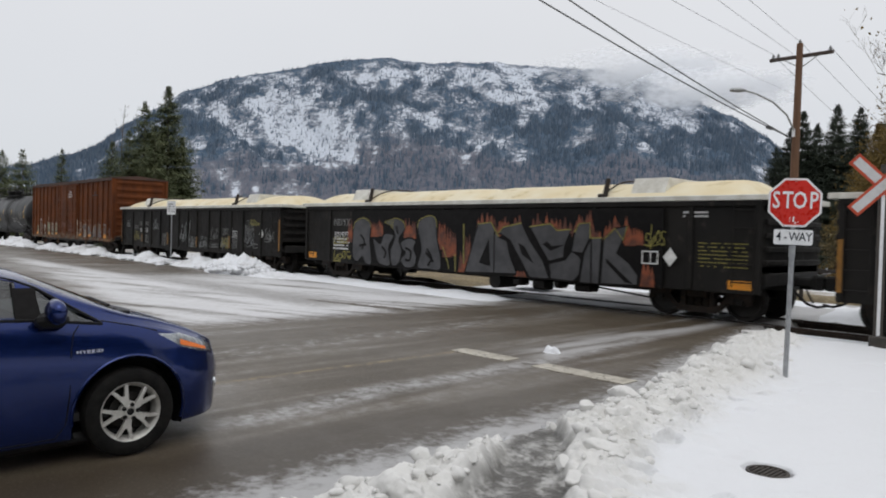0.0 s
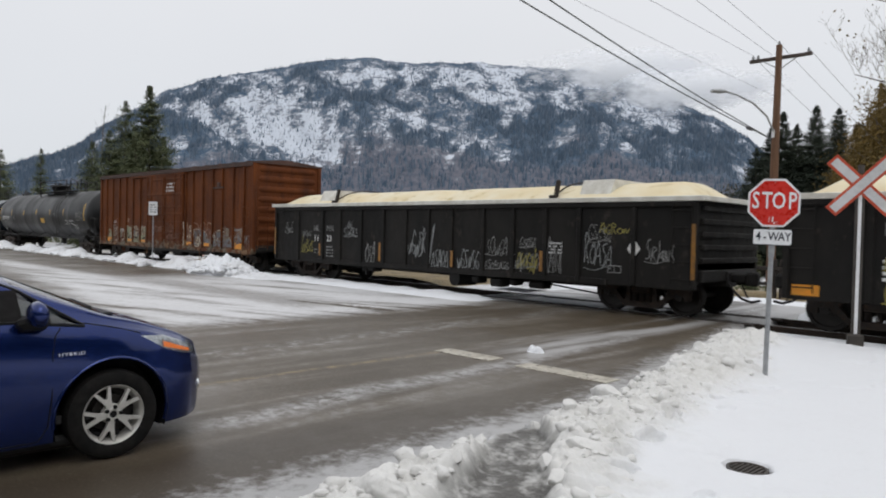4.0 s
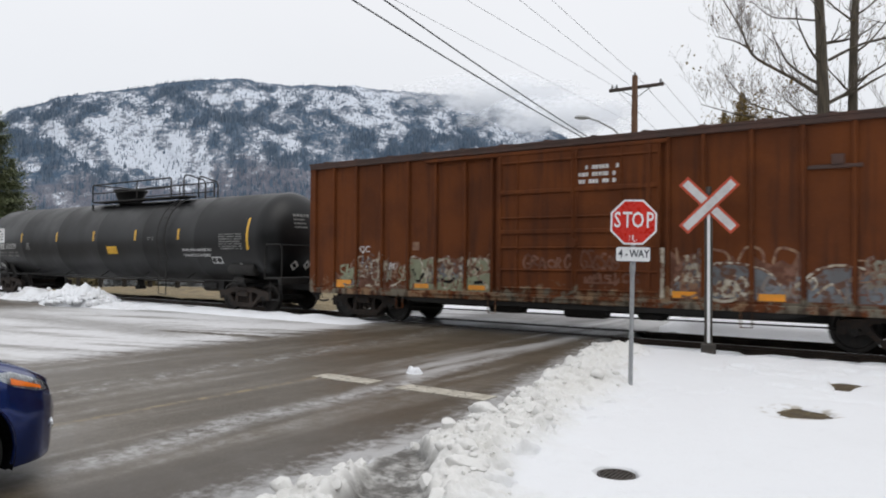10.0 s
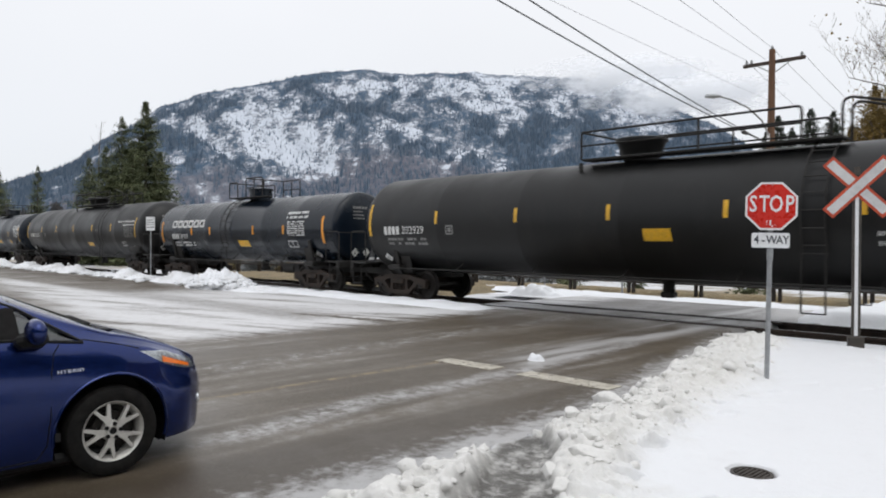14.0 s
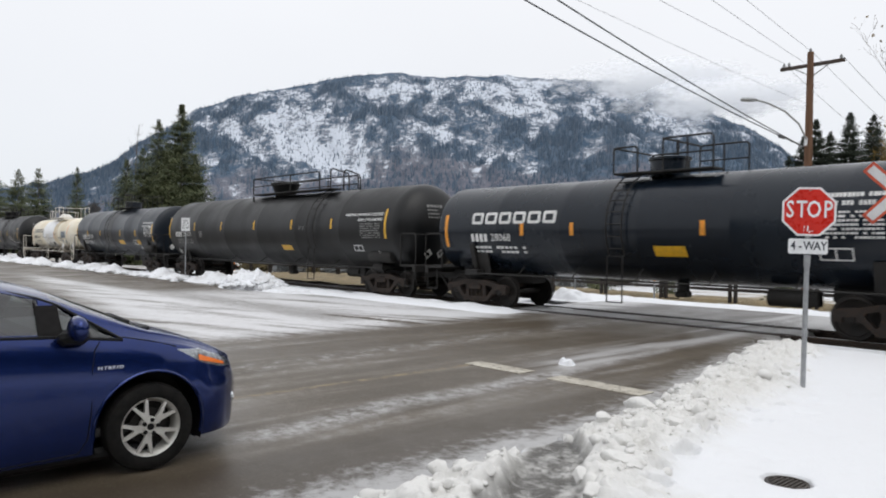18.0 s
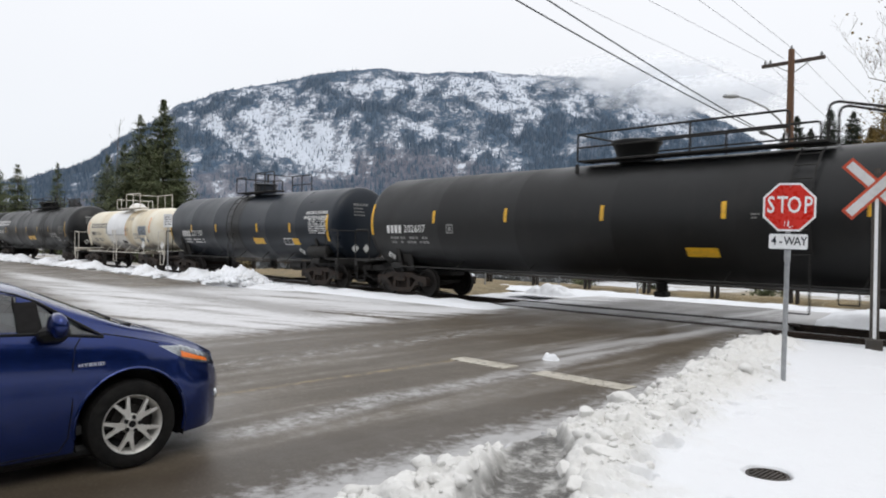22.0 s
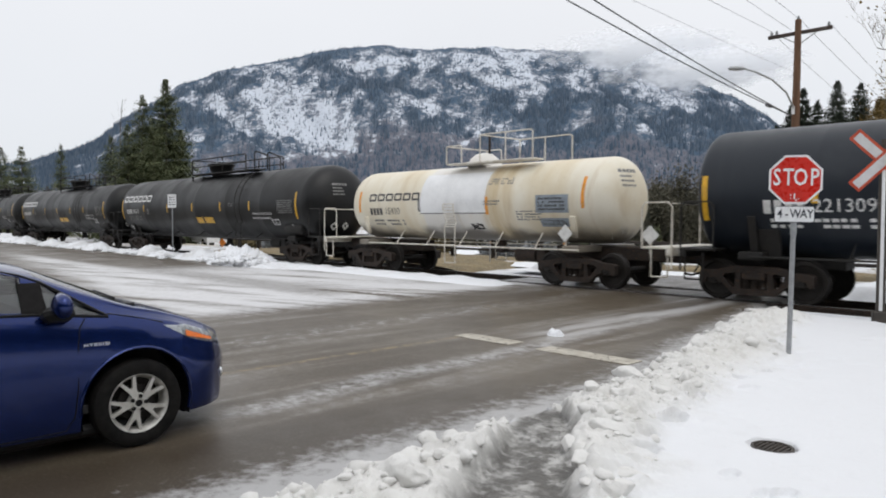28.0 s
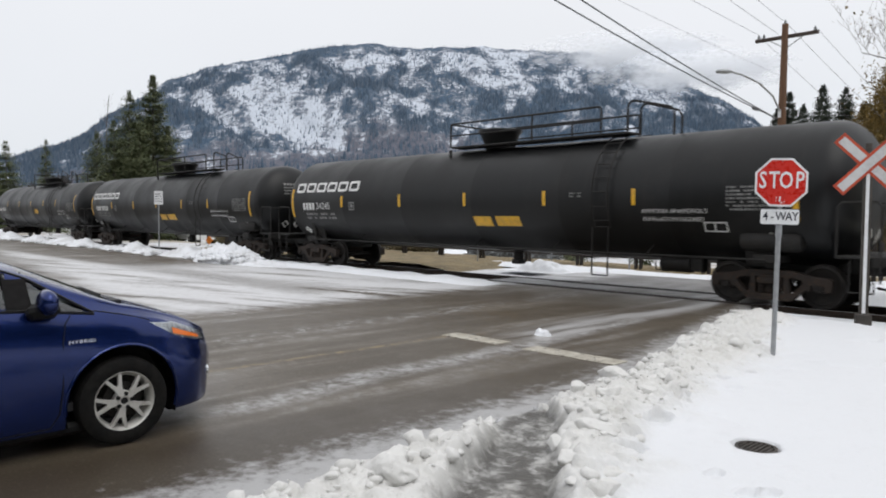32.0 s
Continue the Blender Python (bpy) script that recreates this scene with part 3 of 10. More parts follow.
M_GOND = surf("black_gondola_paint", (0.013, 0.0125, 0.012), (0.020, 0.0185, 0.017), scale=1.1, rough=0.6, c3=(0.042, 0.037, 0.032), scale3=6, cut3=(0.58, 0.75), stretch=(1, 1, 0.5), spec=0.12)
M_COVER = surf("cream_fibreglass_cover", (0.66, 0.55, 0.33), (0.72, 0.65, 0.47), scale=0.8, rough=0.5, c3=(0.52, 0.42, 0.22), scale3=2.2, cut3=(0.56, 0.72), bump=0.2, bscale=3, bdist=0.03)
M_COVRIM = surf("white_cover_rim", (0.68, 0.67, 0.62), (0.52, 0.50, 0.44), scale=3, rough=0.5)
M_GREYP = surf("grey_spray_paint", (0.088, 0.088, 0.092), (0.062, 0.062, 0.066), scale=2.4, rough=0.6, spec=0.2, c3=(0.07, 0.07, 0.07), scale3=7, cut3=(0.6, 0.72))
M_FLAME = surf("orange_spray_paint", (0.26, 0.062, 0.018), (0.085, 0.024, 0.012), scale=4, rough=0.55, c3=(0.12, 0.04, 0.02), scale3=12)
M_YSPRAY = surf("yellow_spray_paint", (0.28, 0.24, 0.05), (0.17, 0.15, 0.035), scale=8, rough=0.55)
M_WSPRAY = surf("white_spray_paint", (0.27, 0.28, 0.28), (0.13, 0.135, 0.135), scale=9, rough=0.55)
M_BLACKSP = surf("black_spray_paint", (0.006, 0.0055, 0.0055), (0.010, 0.009, 0.009), scale=6, rough=0.6, spec=0.12)


def boxcar_paint():
    """Oxide red, rustier and scuffed towards the sill by its own noise."""
    mt, nt, bs = nodes_of("oxide_red_paint")
    f1 = noise_fac(nt, 0.8, detail=6)
    runs = noise_fac(nt, 2.6, detail=6, stretch=(2.2, 1, 0.18), shift=3)
    fine = noise_fac(nt, 14, detail=5, shift=6)
    col = mix_col(nt, span(nt, f1, 0.35, 0.65), (0.143, 0.042, 0.0112), (0.095, 0.0285, 0.0092))
    col = mix_col(nt, span(nt, runs, 0.46, 0.74, 0, 0.75), col, (0.050, 0.018, 0.010))
    col = mix_col(nt, span(nt, fine, 0.58, 0.76, 0, 0.55), col, (0.17, 0.066, 0.032))
    # old paint, scrapes and road film low on the sides
    co = nt.nodes.new("ShaderNodeTexCoord")
    sp = nt.nodes.new("ShaderNodeSeparateXYZ")
    nt.links.new(co.outputs["Object"], sp.inputs[0])
    scuff = noise_fac(nt, 3.4, detail=7, rough=0.7, shift=21)
    tint = noise_fac(nt, 1.3, detail=3, shift=27)
    old = mix_col(nt, span(nt, tint, 0.40, 0.60), (0.26, 0.17, 0.10), (0.17, 0.165, 0.13))
    reach = math_node(nt, "SUBTRACT", math_node(nt, "ADD", scuff, span(nt, sp.outputs["Z"], 0.7, 1.9, 0.14, -0.30)), 0.0)
    col = mix_col(nt, span(nt, reach, 0.56, 0.66, 0, 0.8), col, old)
    col = mix_col(nt, span(nt, math_node(nt, "ADD", runs, span(nt, sp.outputs["Z"], 0.6, 1.3, 0.10, -0.3)), 0.52, 0.66, 0, 0.7), col, (0.030, 0.018, 0.012))
    nt.links.new(col, bs.inputs["Base Color"])
    nt.links.new(span(nt, fine, 0.3, 0.7, 0.55, 0.8), bs.inputs["Roughness"])
    bs.inputs["Specular IOR Level"].default_value = 0.16
    bump_to(nt, bs, f1, 0.12, 0.03)
    return mt


M_BOX = boxcar_paint()
M_BOXROOF = surf("grimy_red_roof", (0.075, 0.036, 0.026), (0.05, 0.03, 0.024), scale=2, rough=0.7)
M_GRN = surf("pale_green_spray", (0.27, 0.31, 0.20), (0.20, 0.20, 0.13), scale=3, rough=0.6, c3=(0.13, 0.055, 0.03), scale3=6, cut3=(0.56, 0.66))
M_BLUEGREY = surf("grey_blue_spray", (0.15, 0.17, 0.19), (0.11, 0.11, 0.115), scale=2.5, rough=0.6, c3=(0.10, 0.045, 0.025), scale3=7, cut3=(0.46, 0.60))
M_PALE = surf("worn_pale_paint", (0.54, 0.50, 0.41), (0.36, 0.31, 0.23), scale=4, rough=0.6, c3=(0.12, 0.045, 0.02), scale3=8, cut3=(0.46, 0.58))
M_RUSTPINK = surf("scuffed_pink_primer", (0.20, 0.095, 0.06), (0.14, 0.06, 0.035), scale=3, rough=0.7, c3=(0.10, 0.035, 0.016), scale3=5, cut3=(0.42, 0.56))
M_GRAFA = surf("faded_grey_green_spray", (0.24, 0.25, 0.19), (0.16, 0.13, 0.10), scale=3.2, rough=0.6, c3=(0.14, 0.06, 0.04), scale3=7, cut3=(0.5, 0.62))
M_GRAFB = surf("faded_grey_blue_spray", (0.17, 0.19, 0.21), (0.20, 0.16, 0.13), scale=3.2, rough=0.6, c3=(0.14, 0.06, 0.04), scale3=6, cut3=(0.5, 0.62))
M_GRAFC = surf("faded_tan_spray", (0.30, 0.19, 0.11), (0.20, 0.10, 0.06), scale=4, rough=0.6, c3=(0.14, 0.06, 0.035), scale3=8, cut3=(0.48, 0.6))

M_GALV = surf("galvanised_steel", (0.36, 0.37, 0.38), (0.27, 0.28, 0.29), scale=9, rough=0.45, metal=0.5)
M_SIGNRED = surf("sign_red", (0.56, 0.022, 0.012), (0.48, 0.019, 0.011), scale=3, rough=0.32)
M_SIGNWHITE = surf("sign_white", (0.76, 0.77, 0.78), (0.68, 0.69, 0.70), scale=3, rough=0.35)
M_SIGNBLACK = plain("sign_black", (0.02, 0.025, 0.035), rough=0.4)
M_XRED = surf("crossbuck_red_edge", (0.50, 0.075, 0.030), (0.42, 0.06, 0.03), scale=4, rough=0.4)
M_XWHITE = surf("crossbuck_white", (0.60, 0.60, 0.60), (0.5, 0.5, 0.5), scale=4, rough=0.4)
M_POST = surf("dark_post", (0.045, 0.04, 0.035), (0.07, 0.06, 0.05), scale=4, rough=0.7)
M_WOODPOLE = surf("weathered_pole_wood", (0.16, 0.085, 0.048), (0.11, 0.06, 0.036), scale=2, rough=0.85, stretch=(6, 6, 0.4), bump=0.4, bscale=20, bdist=0.01)
M_ARMWOOD = surf("dark_arm_wood", (0.075, 0.055, 0.045), (0.05, 0.04, 0.034), scale=3, rough=0.85)
M_WIRE = plain("weathered_cable", (0.13, 0.135, 0.145), rough=0.6)
M_INSUL = plain("grey_insulator", (0.22, 0.23, 0.24), rough=0.3)
M_LAMPGREY = plain("lamp_aluminium", (0.42, 0.43, 0.44), rough=0.45, metal=0.4)
M_FENCE = surf("weathered_fence_wood", (0.036, 0.028, 0.023), (0.024, 0.020, 0.017), scale=4, rough=0.85)
M_IRON = surf("cast_iron_grate", (0.035, 0.03, 0.026), (0.06, 0.05, 0.042), scale=12, rough=0.7)
M_EARTH = surf("wet_earth", (0.05, 0.034, 0.018), (0.085, 0.062, 0.03), scale=6, rough=0.9, c3=(0.15, 0.115, 0.055), scale3=18, bump=0.8, bscale=30, bdist=0.03)

M_BARKDARK = surf("cottonwood_bark", (0.105, 0.088, 0.062), (0.048, 0.040, 0.031), scale=2, rough=0.95, stretch=(5, 5, 0.7), bump=0.8, bscale=14, bdist=0.04)
M_TWIG = surf("bare_twigs", (0.17, 0.145, 0.125), (0.11, 0.092, 0.08), scale=2, rough=0.9, bump=0)


def leaf_material(name, c1, c2, c3):
    mt, nt, bs = nodes_of(name)
    geo = nt.nodes.new("ShaderNodeNewGeometry")
    ramp = nt.nodes.new("ShaderNodeValToRGB")
    e = ramp.color_ramp.elements
    e[0].position, e[0].color, e[1].position, e[1].color = 0.0, (*c1, 1), 1.0, (*c3, 1)
    ramp.color_ramp.elements.new(0.5).color = (*c2, 1)
    nt.links.new(geo.outputs["Random Per Island"], ramp.inputs[0])
    big = noise_fac(nt, 0.5, detail=3)
    col = mix_col(nt, span(nt, big, 0.35, 0.65, 0, 0.5), ramp.outputs[0], c1)
    nt.links.new(col, bs.inputs["Base Color"])
    bs.inputs["Roughness"].default_value = 0.75
    bs.inputs["Specular IOR Level"].default_value = 0.2
    return mt


# needle greens lightened and blued a little to paint in haze
M_SPRUCE = leaf_material("spruce_needles", (0.070, 0.088, 0.046), (0.120, 0.138, 0.070), (0.185, 0.190, 0.098))
M_SPRUCEF = leaf_material("far_spruce_needles", (0.026, 0.036, 0.028), (0.046, 0.058, 0.042), (0.078, 0.088, 0.058))
M_LARCH = leaf_material("autumn_leaves", (0.12, 0.088, 0.030), (0.205, 0.140, 0.044), (0.30, 0.20, 0.065))
M_BRUSH = leaf_material("dry_brush", (0.080, 0.068, 0.038), (0.145, 0.118, 0.062), (0.22, 0.17, 0.088))
M_WOODS = leaf_material("far_leafless_woods", (0.060, 0.060, 0.044), (0.095, 0.088, 0.062), (0.14, 0.125, 0.085))
M_FROST = leaf_material("frosted_twigs", (0.13, 0.14, 0.145), (0.22, 0.235, 0.245), (0.36, 0.38, 0.40))
M_HEDGE = leaf_material("dark_shrub_leaves", (0.016, 0.024, 0.014), (0.03, 0.04, 0.022), (0.055, 0.06, 0.035))


def mountain_material():
    mt, nt, bs = nodes_of("haze_tinted_snowy_slope")
    at_ = nt.nodes.new("ShaderNodeAttribute")
    at_.attribute_name = "open_ground"
    lo = nt.nodes.new("ShaderNodeAttribute")
    lo.attribute_name = "broadleaf"
    mid = noise_fac(nt, 0.020, detail=6, rough=0.65, stretch=(1, 0.5, 1.9), shift=40)
    fine = noise_fac(nt, 0.075, detail=5, rough=0.7, stretch=(1.2, 0.5, 1.7), shift=11)
    # aerial haze is painted in: woods blued and lifted, rock and snow greyed
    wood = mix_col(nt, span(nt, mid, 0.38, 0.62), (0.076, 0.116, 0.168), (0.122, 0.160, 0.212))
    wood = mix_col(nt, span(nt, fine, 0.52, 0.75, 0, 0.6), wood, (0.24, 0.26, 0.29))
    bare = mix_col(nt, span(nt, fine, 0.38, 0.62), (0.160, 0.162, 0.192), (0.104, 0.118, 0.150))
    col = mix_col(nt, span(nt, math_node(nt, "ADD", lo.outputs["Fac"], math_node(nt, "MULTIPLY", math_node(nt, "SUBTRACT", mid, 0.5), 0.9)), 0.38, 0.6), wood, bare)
    v = math_node(nt, "ADD", at_.outputs["Fac"], math_node(nt, "ADD", math_node(nt, "MULTIPLY", math_node(nt, "SUBTRACT", mid, 0.5), 1.0), math_node(nt, "MULTIPLY", math_node(nt, "SUBTRACT", fine, 0.5), 1.15)))
    rock = span(nt, v, 0.34, 0.54)
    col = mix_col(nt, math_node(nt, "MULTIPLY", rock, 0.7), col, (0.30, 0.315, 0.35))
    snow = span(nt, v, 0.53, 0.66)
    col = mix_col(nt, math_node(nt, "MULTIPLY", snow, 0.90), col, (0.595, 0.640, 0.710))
    nt.links.new(col, bs.inputs["Base Color"])
    bs.inputs["Roughness"].default_value = 0.95
    bs.inputs["Specular IOR Level"].default_value = 0.05
    bump_to(nt, bs, math_node(nt, "ADD", mid, fine), 0.6, 9.0)
    return mt


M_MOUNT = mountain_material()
# conifer colours carry the same painted blue distance haze
M_FARTREE = leaf_material("haze_tinted_conifers", (0.070, 0.108, 0.156), (0.100, 0.142, 0.196), (0.175, 0.205, 0.250))


def mist_material():
    mt, nt, bs = nodes_of("low_cloud")
    out = nt.nodes["Material Output"]
    tr = nt.nodes.new("ShaderNodeBsdfTransparent")
    em = nt.nodes.new("ShaderNodeBsdfDiffuse")
    em.inputs["Color"].default_value = (0.9, 0.92, 0.95, 1)
    mx = nt.nodes.new("ShaderNodeMixShader")
    co = nt.nodes.new("ShaderNodeTexCoord")
    sp = nt.nodes.new("ShaderNodeSeparateXYZ")
    nt.links.new(co.outputs["Object"], sp.inputs[0])
    x, z = sp.outputs["X"], sp.outputs["Z"]
    r = math_node(nt, "ADD", math_node(nt, "POWER", math_node(nt, "ABSOLUTE", math_node(nt, "MULTIPLY", x, 1 / 300)), 2.0),
                  math_node(nt, "POWER", math_node(nt, "ABSOLUTE", math_node(nt, "MULTIPLY", z, 1 / 75)), 2.0))
    n1 = noise_fac(nt, 0.010, detail=6, rough=0.6, stretch=(1, 1, 2.2))
    a = math_node(nt, "SUBTRACT", math_node(nt, "ADD", math_node(nt, "MULTIPLY", n1, 2.1), -0.35), r)
    nt.links.new(span(nt, a, -0.1, 0.75, 0.0, 0.95), mx.inputs[0])
    nt.links.new(tr.outputs[0], mx.inputs[1])
    nt.links.new(em.outputs[0], mx.inputs[2])
    nt.links.new(mx.outputs[0], out.inputs["Surface"])
    return mt


M_MIST = mist_material()

M_PAINT = surf("metallic_blue_car_paint", (0.0082, 0.0238, 0.127), (0.0065, 0.0195, 0.106), scale=2, rough=0.22, metal=0.7, bump=0, coat=0.6, rvar=0.04, spec=0.3)
M_TRIM = plain("black_car_trim", (0.006, 0.006, 0.0065), rough=0.55, spec=0.3)
M_TYRE = surf("tyre_rubber", (0.006, 0.006, 0.006), (0.012, 0.011, 0.010), scale=9, rough=0.85, spec=0.2)
M_ALLOY = surf("dusty_alloy", (0.62, 0.61, 0.58), (0.50, 0.49, 0.46), scale=8, rough=0.4, metal=0.5)
M_BRAKE = surf("brake_steel", (0.030, 0.027, 0.025), (0.018, 0.016, 0.015), scale=8, rough=0.6, metal=0.6)
M_CHROME = plain("bright_chrome", (0.75, 0.76, 0.78), rough=0.15, metal=1.0)
M_AMBER = plain("amber_lens", (0.75, 0.17, 0.02), rough=0.15)
M_INTERIOR = surf("grey_interior", (0.06, 0.06, 0.062), (0.045, 0.045, 0.047), scale=4, rough=0.8)
M_LAMPIN = plain("lamp_reflector", (0.72, 0.74, 0.76), rough=0.22, metal=0.6)


def glass_material(name, tint, rough=0.02):
    mt, nt, bs = nodes_of(name)
    out = nt.nodes["Material Output"]
    tr = nt.nodes.new("ShaderNodeBsdfTransparent")
    tr.inputs["Color"].default_value = (*tint, 1)
    gl = nt.nodes.new("ShaderNodeBsdfGlossy")
    gl.inputs["Roughness"].default_value = rough
    fr = nt.nodes.new("ShaderNodeFresnel")
    fr.inputs["IOR"].default_value = 1.6
    mx = nt.nodes.new("ShaderNodeMixShader")
    nt.links.new(math_node(nt, "ADD", math_node(nt, "MULTIPLY", fr.outputs[0], 1.3), 0.04, clamp=True), mx.inputs[0])
    nt.links.new(tr.outputs[0], mx.inputs[1])
    nt.links.new(gl.outputs[0], mx.inputs[2])
    nt.links.new(mx.outputs[0], out.inputs["Surface"])
    return mt


M_GLASS = glass_material("tinted_car_glass", (0.62, 0.70, 0.69))
M_LENS = glass_material("clear_lens", (0.9, 0.92, 0.93))

# ---------------------------------------------------------------- ground, road, rails


def far_axis(near, far, n_near, n_far):
    a = np.linspace(near[0], near[1], n_near)
    k = np.linspace(0, 1, n_far + 1)[1:] ** 2.2
    return np.concatenate([(near[0] - (far * k))[::-1], a, near[1] + far * k])


def field_drop(s, d):
    """How far the land falls away beyond the far road."""
    return 2.3 * step01(22.5, 36, d) * step01(4, -14, s)


def build_ground():
    ax, ay = far_axis((-120, 80), 3200, 101, 26), far_axis((-60, 120), 3200, 91, 26)
    X, Y = np.meshgrid(ax, ay)
    dist = np.hypot(X, Y)
    Z = -0.10 + 0.10 * (fbm(X * 0.11, Y * 0.11, 3) - 0.5) * step01(18, 40, dist)
    Z -= field_drop(X, Y) + 0.16 * step01(30, 16, dist)
    ob = single("ground", grid_mesh("ground", X, Y, Z, M_FIELD), None, TRK, "open valley ground of old snow and dead grass", "ground", kind="structure")
    return ob


def build_road():
    """One sheet of asphalt: the road over the rails, the side road along them and the road beyond."""
    xs = np.concatenate([np.linspace(-130, -32, 40), np.linspace(-31.5, -3.0, 96)])
    ys = np.linspace(-25, 24.0, 118)
    X, Y = np.meshgrid(xs, ys)
    Z = 0.012 * (fbm(X * 0.5, Y * 0.5, 8) - 0.5)
    Z = np.where((Y > 14.0) & (X < -13.5), -0.25, Z)
    Z = np.where((Y > 13.3) & (Y < 18.2) & (X > -5.75), -0.5, Z)
    Z = np.where((Y < 13.3) & (X > edge_s(Y) + 0.45), -0.5, Z)
    single("road", grid_mesh("road", X, Y, Z, M_ASPHALT), None, TRK, "wet brown-grey asphalt junction streaked with packed snow", "road", kind="structure")
    # the stop line, worn through by the wheels
    for s0, s1 in ((-7.42, -6.38), (-5.92, -4.55)):
        mb = MB()
        n = 12
        for i in range(n):
            a, b = s0 + (s1 - s0) * i / n, s0 + (s1 - s0) * (i + 1) / n
            mb.box(((a + b) / 2, 7.45, 0.005), (b - a, 0.32, 0.010))
        single("stop_line", mb, M_LINE, TRK, "worn off-white painted stop line on the asphalt", "road marking", "stop line pieces", "structure")


def build_track():
    track = thing("railway_track", TRK, "single railway track with rusty rails on dark ballast", "railway track", kind="structure")
    S0, S1 = -175.0, 60.0
    for k in (-1, 1):
        d = LINE + k * GAUGE / 2
        mb = MB()
        for a, b in ((S0, -90), (-90, -40), (-40, -12.2), (-12.2, -5.8), (-5.8, 20), (20, S1)):
            prof = [(-0.07, -0.165), (0.07, -0.165), (0.07, -0.15), (0.012, -0.135), (0.012, -0.04), (0.036, -0.03), (0.036, 0.008), (0.028, 0.018),
                    (-0.028, 0.018), (-0.036, 0.008), (-0.036, -0.03), (-0.012, -0.04), (-0.012, -0.135), (-0.07, -0.15)]
            mb.slab([(d + p, z) for p, z in prof], a, b, "yz")
        rail = part("rail", mb, M_RAIL, track)
        part("rail_head", MB().box(((S0 + S1) / 2, d, 0.021), (S1 - S0, 0.045, 0.006)), M_RAILTOP, rail, "polished running surface")
        # flangeway plank beside the rail in the road
        part("crossing_plank", MB().box((-9.0, d - k * 0.13, -0.01), (6.4, 0.10, 0.05), 0.01), M_TIE, track, "dark timber flangeway plank")
        part("crossing_plank", MB().box((-9.0, d + k * 0.13, -0.01), (6.4, 0.08, 0.05), 0.01), M_TIE, track, "dark timber flangeway plank")
    tie = MB().box((0, 0, 0), (0.22, 2.55, 0.16), 0.015).mesh("tie", M_TIE)
    for i in range(110):
        s = 40 - i * 0.56
        if -12.3 < s < -5.7:
            continue
        part("tie", tie, None, track, m=pose(s, LINE + 0.02 * math.sin(i * 7.1), -0.24, 0, 0, math.sin(i * 3.3) * 0.8))
    xs, ys = np.linspace(-175, 60, 940), np.linspace(LINE - 2.0, LINE + 2.0, 26)
    X, Y = np.meshgrid(xs, ys)
    off = np.abs(Y - LINE)
    Z = -0.20 - 0.22 * step01(1.45, 2.0, off) + 0.05 * (fbm(X * 4, Y * 4, 5) - 0.5)
    Z = np.where((X > -12.25) & (X < -5.75), -0.30, Z)
    part("ballast", grid_mesh("ballast", X, Y, Z, M_BALLAST), None, track, "dark oily ballast")["kind"] = "stuff"


EDGE_D = (-24, 0, 2, 3.2, 5, 6.4, 7.8, 9.8, 13.2, 14)
EDGE_S = (-3.45, -3.48, -3.58, -3.76, -3.96, -4.08, -4.36, -4.86, -5.62, -5.74)
INNER_D = (-24, 2.5, 3.5, 4.15, 4.87, 6.0, 7.58, 8.86, 11, 13.2, 14)
INNER_S = (-1.6, -1.6, -2.0, -2.38, -2.66, -2.98, -3.32, -3.44, -4.0, -4.5, -4.6)


def edge_s(d):
    """Where the ploughed bank meets the road."""
    return np.interp(d, EDGE_D, EDGE_S)


# boot prints: s, d, radius, depth
HOLLOWS = ((-2.93, 5.39, 0.12, 0.075), (-3.16, 6.14, 0.12, 0.06), (-3.05, 5.98, 0.07, 0.04), (-3.26, 7.44, 0.10, 0.05), (-3.27, 7.98, 0.09, 0.06), (-2.64, 4.50, 0.11, 0.075),
           (-2.05, 4.51, 0.07, 0.03), (-1.75, 4.32, 0.07, 0.03), (-1.66, 4.41, 0.07, 0.03), (-3.11, 5.10, 0.09, 0.06), (-2.78, 4.75, 0.08, 0.05), (-3.42, 6.75, 0.09, 0.04), (-3.0, 7.0, 0.10, 0.02), (-3.38, 5.95, 0.08, 0.05), (-3.2, 8.7, 0.10, 0.02))
# blocks thrown up by the plough: s, d, radius, height over the bank, turn
BLOCKS = ((-3.86, 6.22, 0.15, 0.10, 20), (-3.72, 6.02, 0.08, 0.04, 70), (-3.42, 5.46, 0.14, 0.05, 45), (-3.30, 5.85, 0.08, 0.03, 10), (-2.95, 4.52, 0.17, 0.03, 80), (-3.18, 4.85, 0.10, 0.03, 30), (-3.42, 2.98, 0.20, 0.06, 15),
          (-3.50, 2.62, 0.09, 0.05, 50), (-3.44, 3.50, 0.16, 0.04, 65), (-3.62, 3.35, 0.08, 0.04, 25), (-3.20, 2.70, 0.17, 0.04, 0), (-3.78, 4.25, 0.07, 0.03, 40), (-4.18, 7.55, 0.11, 0.05, 35), (-4.02, 7.0, 0.09, 0.04, 60),
          (-4.56, 9.1, 0.12, 0.05, 15), (-4.38, 8.5, 0.09, 0.04, 75), (-4.80, 10.2, 0.13, 0.05, 40), (-5.0, 11.3, 0.14, 0.05, 55), (-4.7, 11.6, 0.11, 0.04, 5), (-5.25, 12.3, 0.14, 0.05, 30), (-2.45, 3.95, 0.10, 0.03, 20), (-2.72, 3.85, 0.09, 0.03, 60),
          (-3.05, 4.15, 0.07, 0.03, 10), (-2.3, 3.55, 0.11, 0.04, 45), (-3.62, 5.25, 0.07, 0.03, 33), (-3.86, 5.05, 0.06, 0.03, 12))


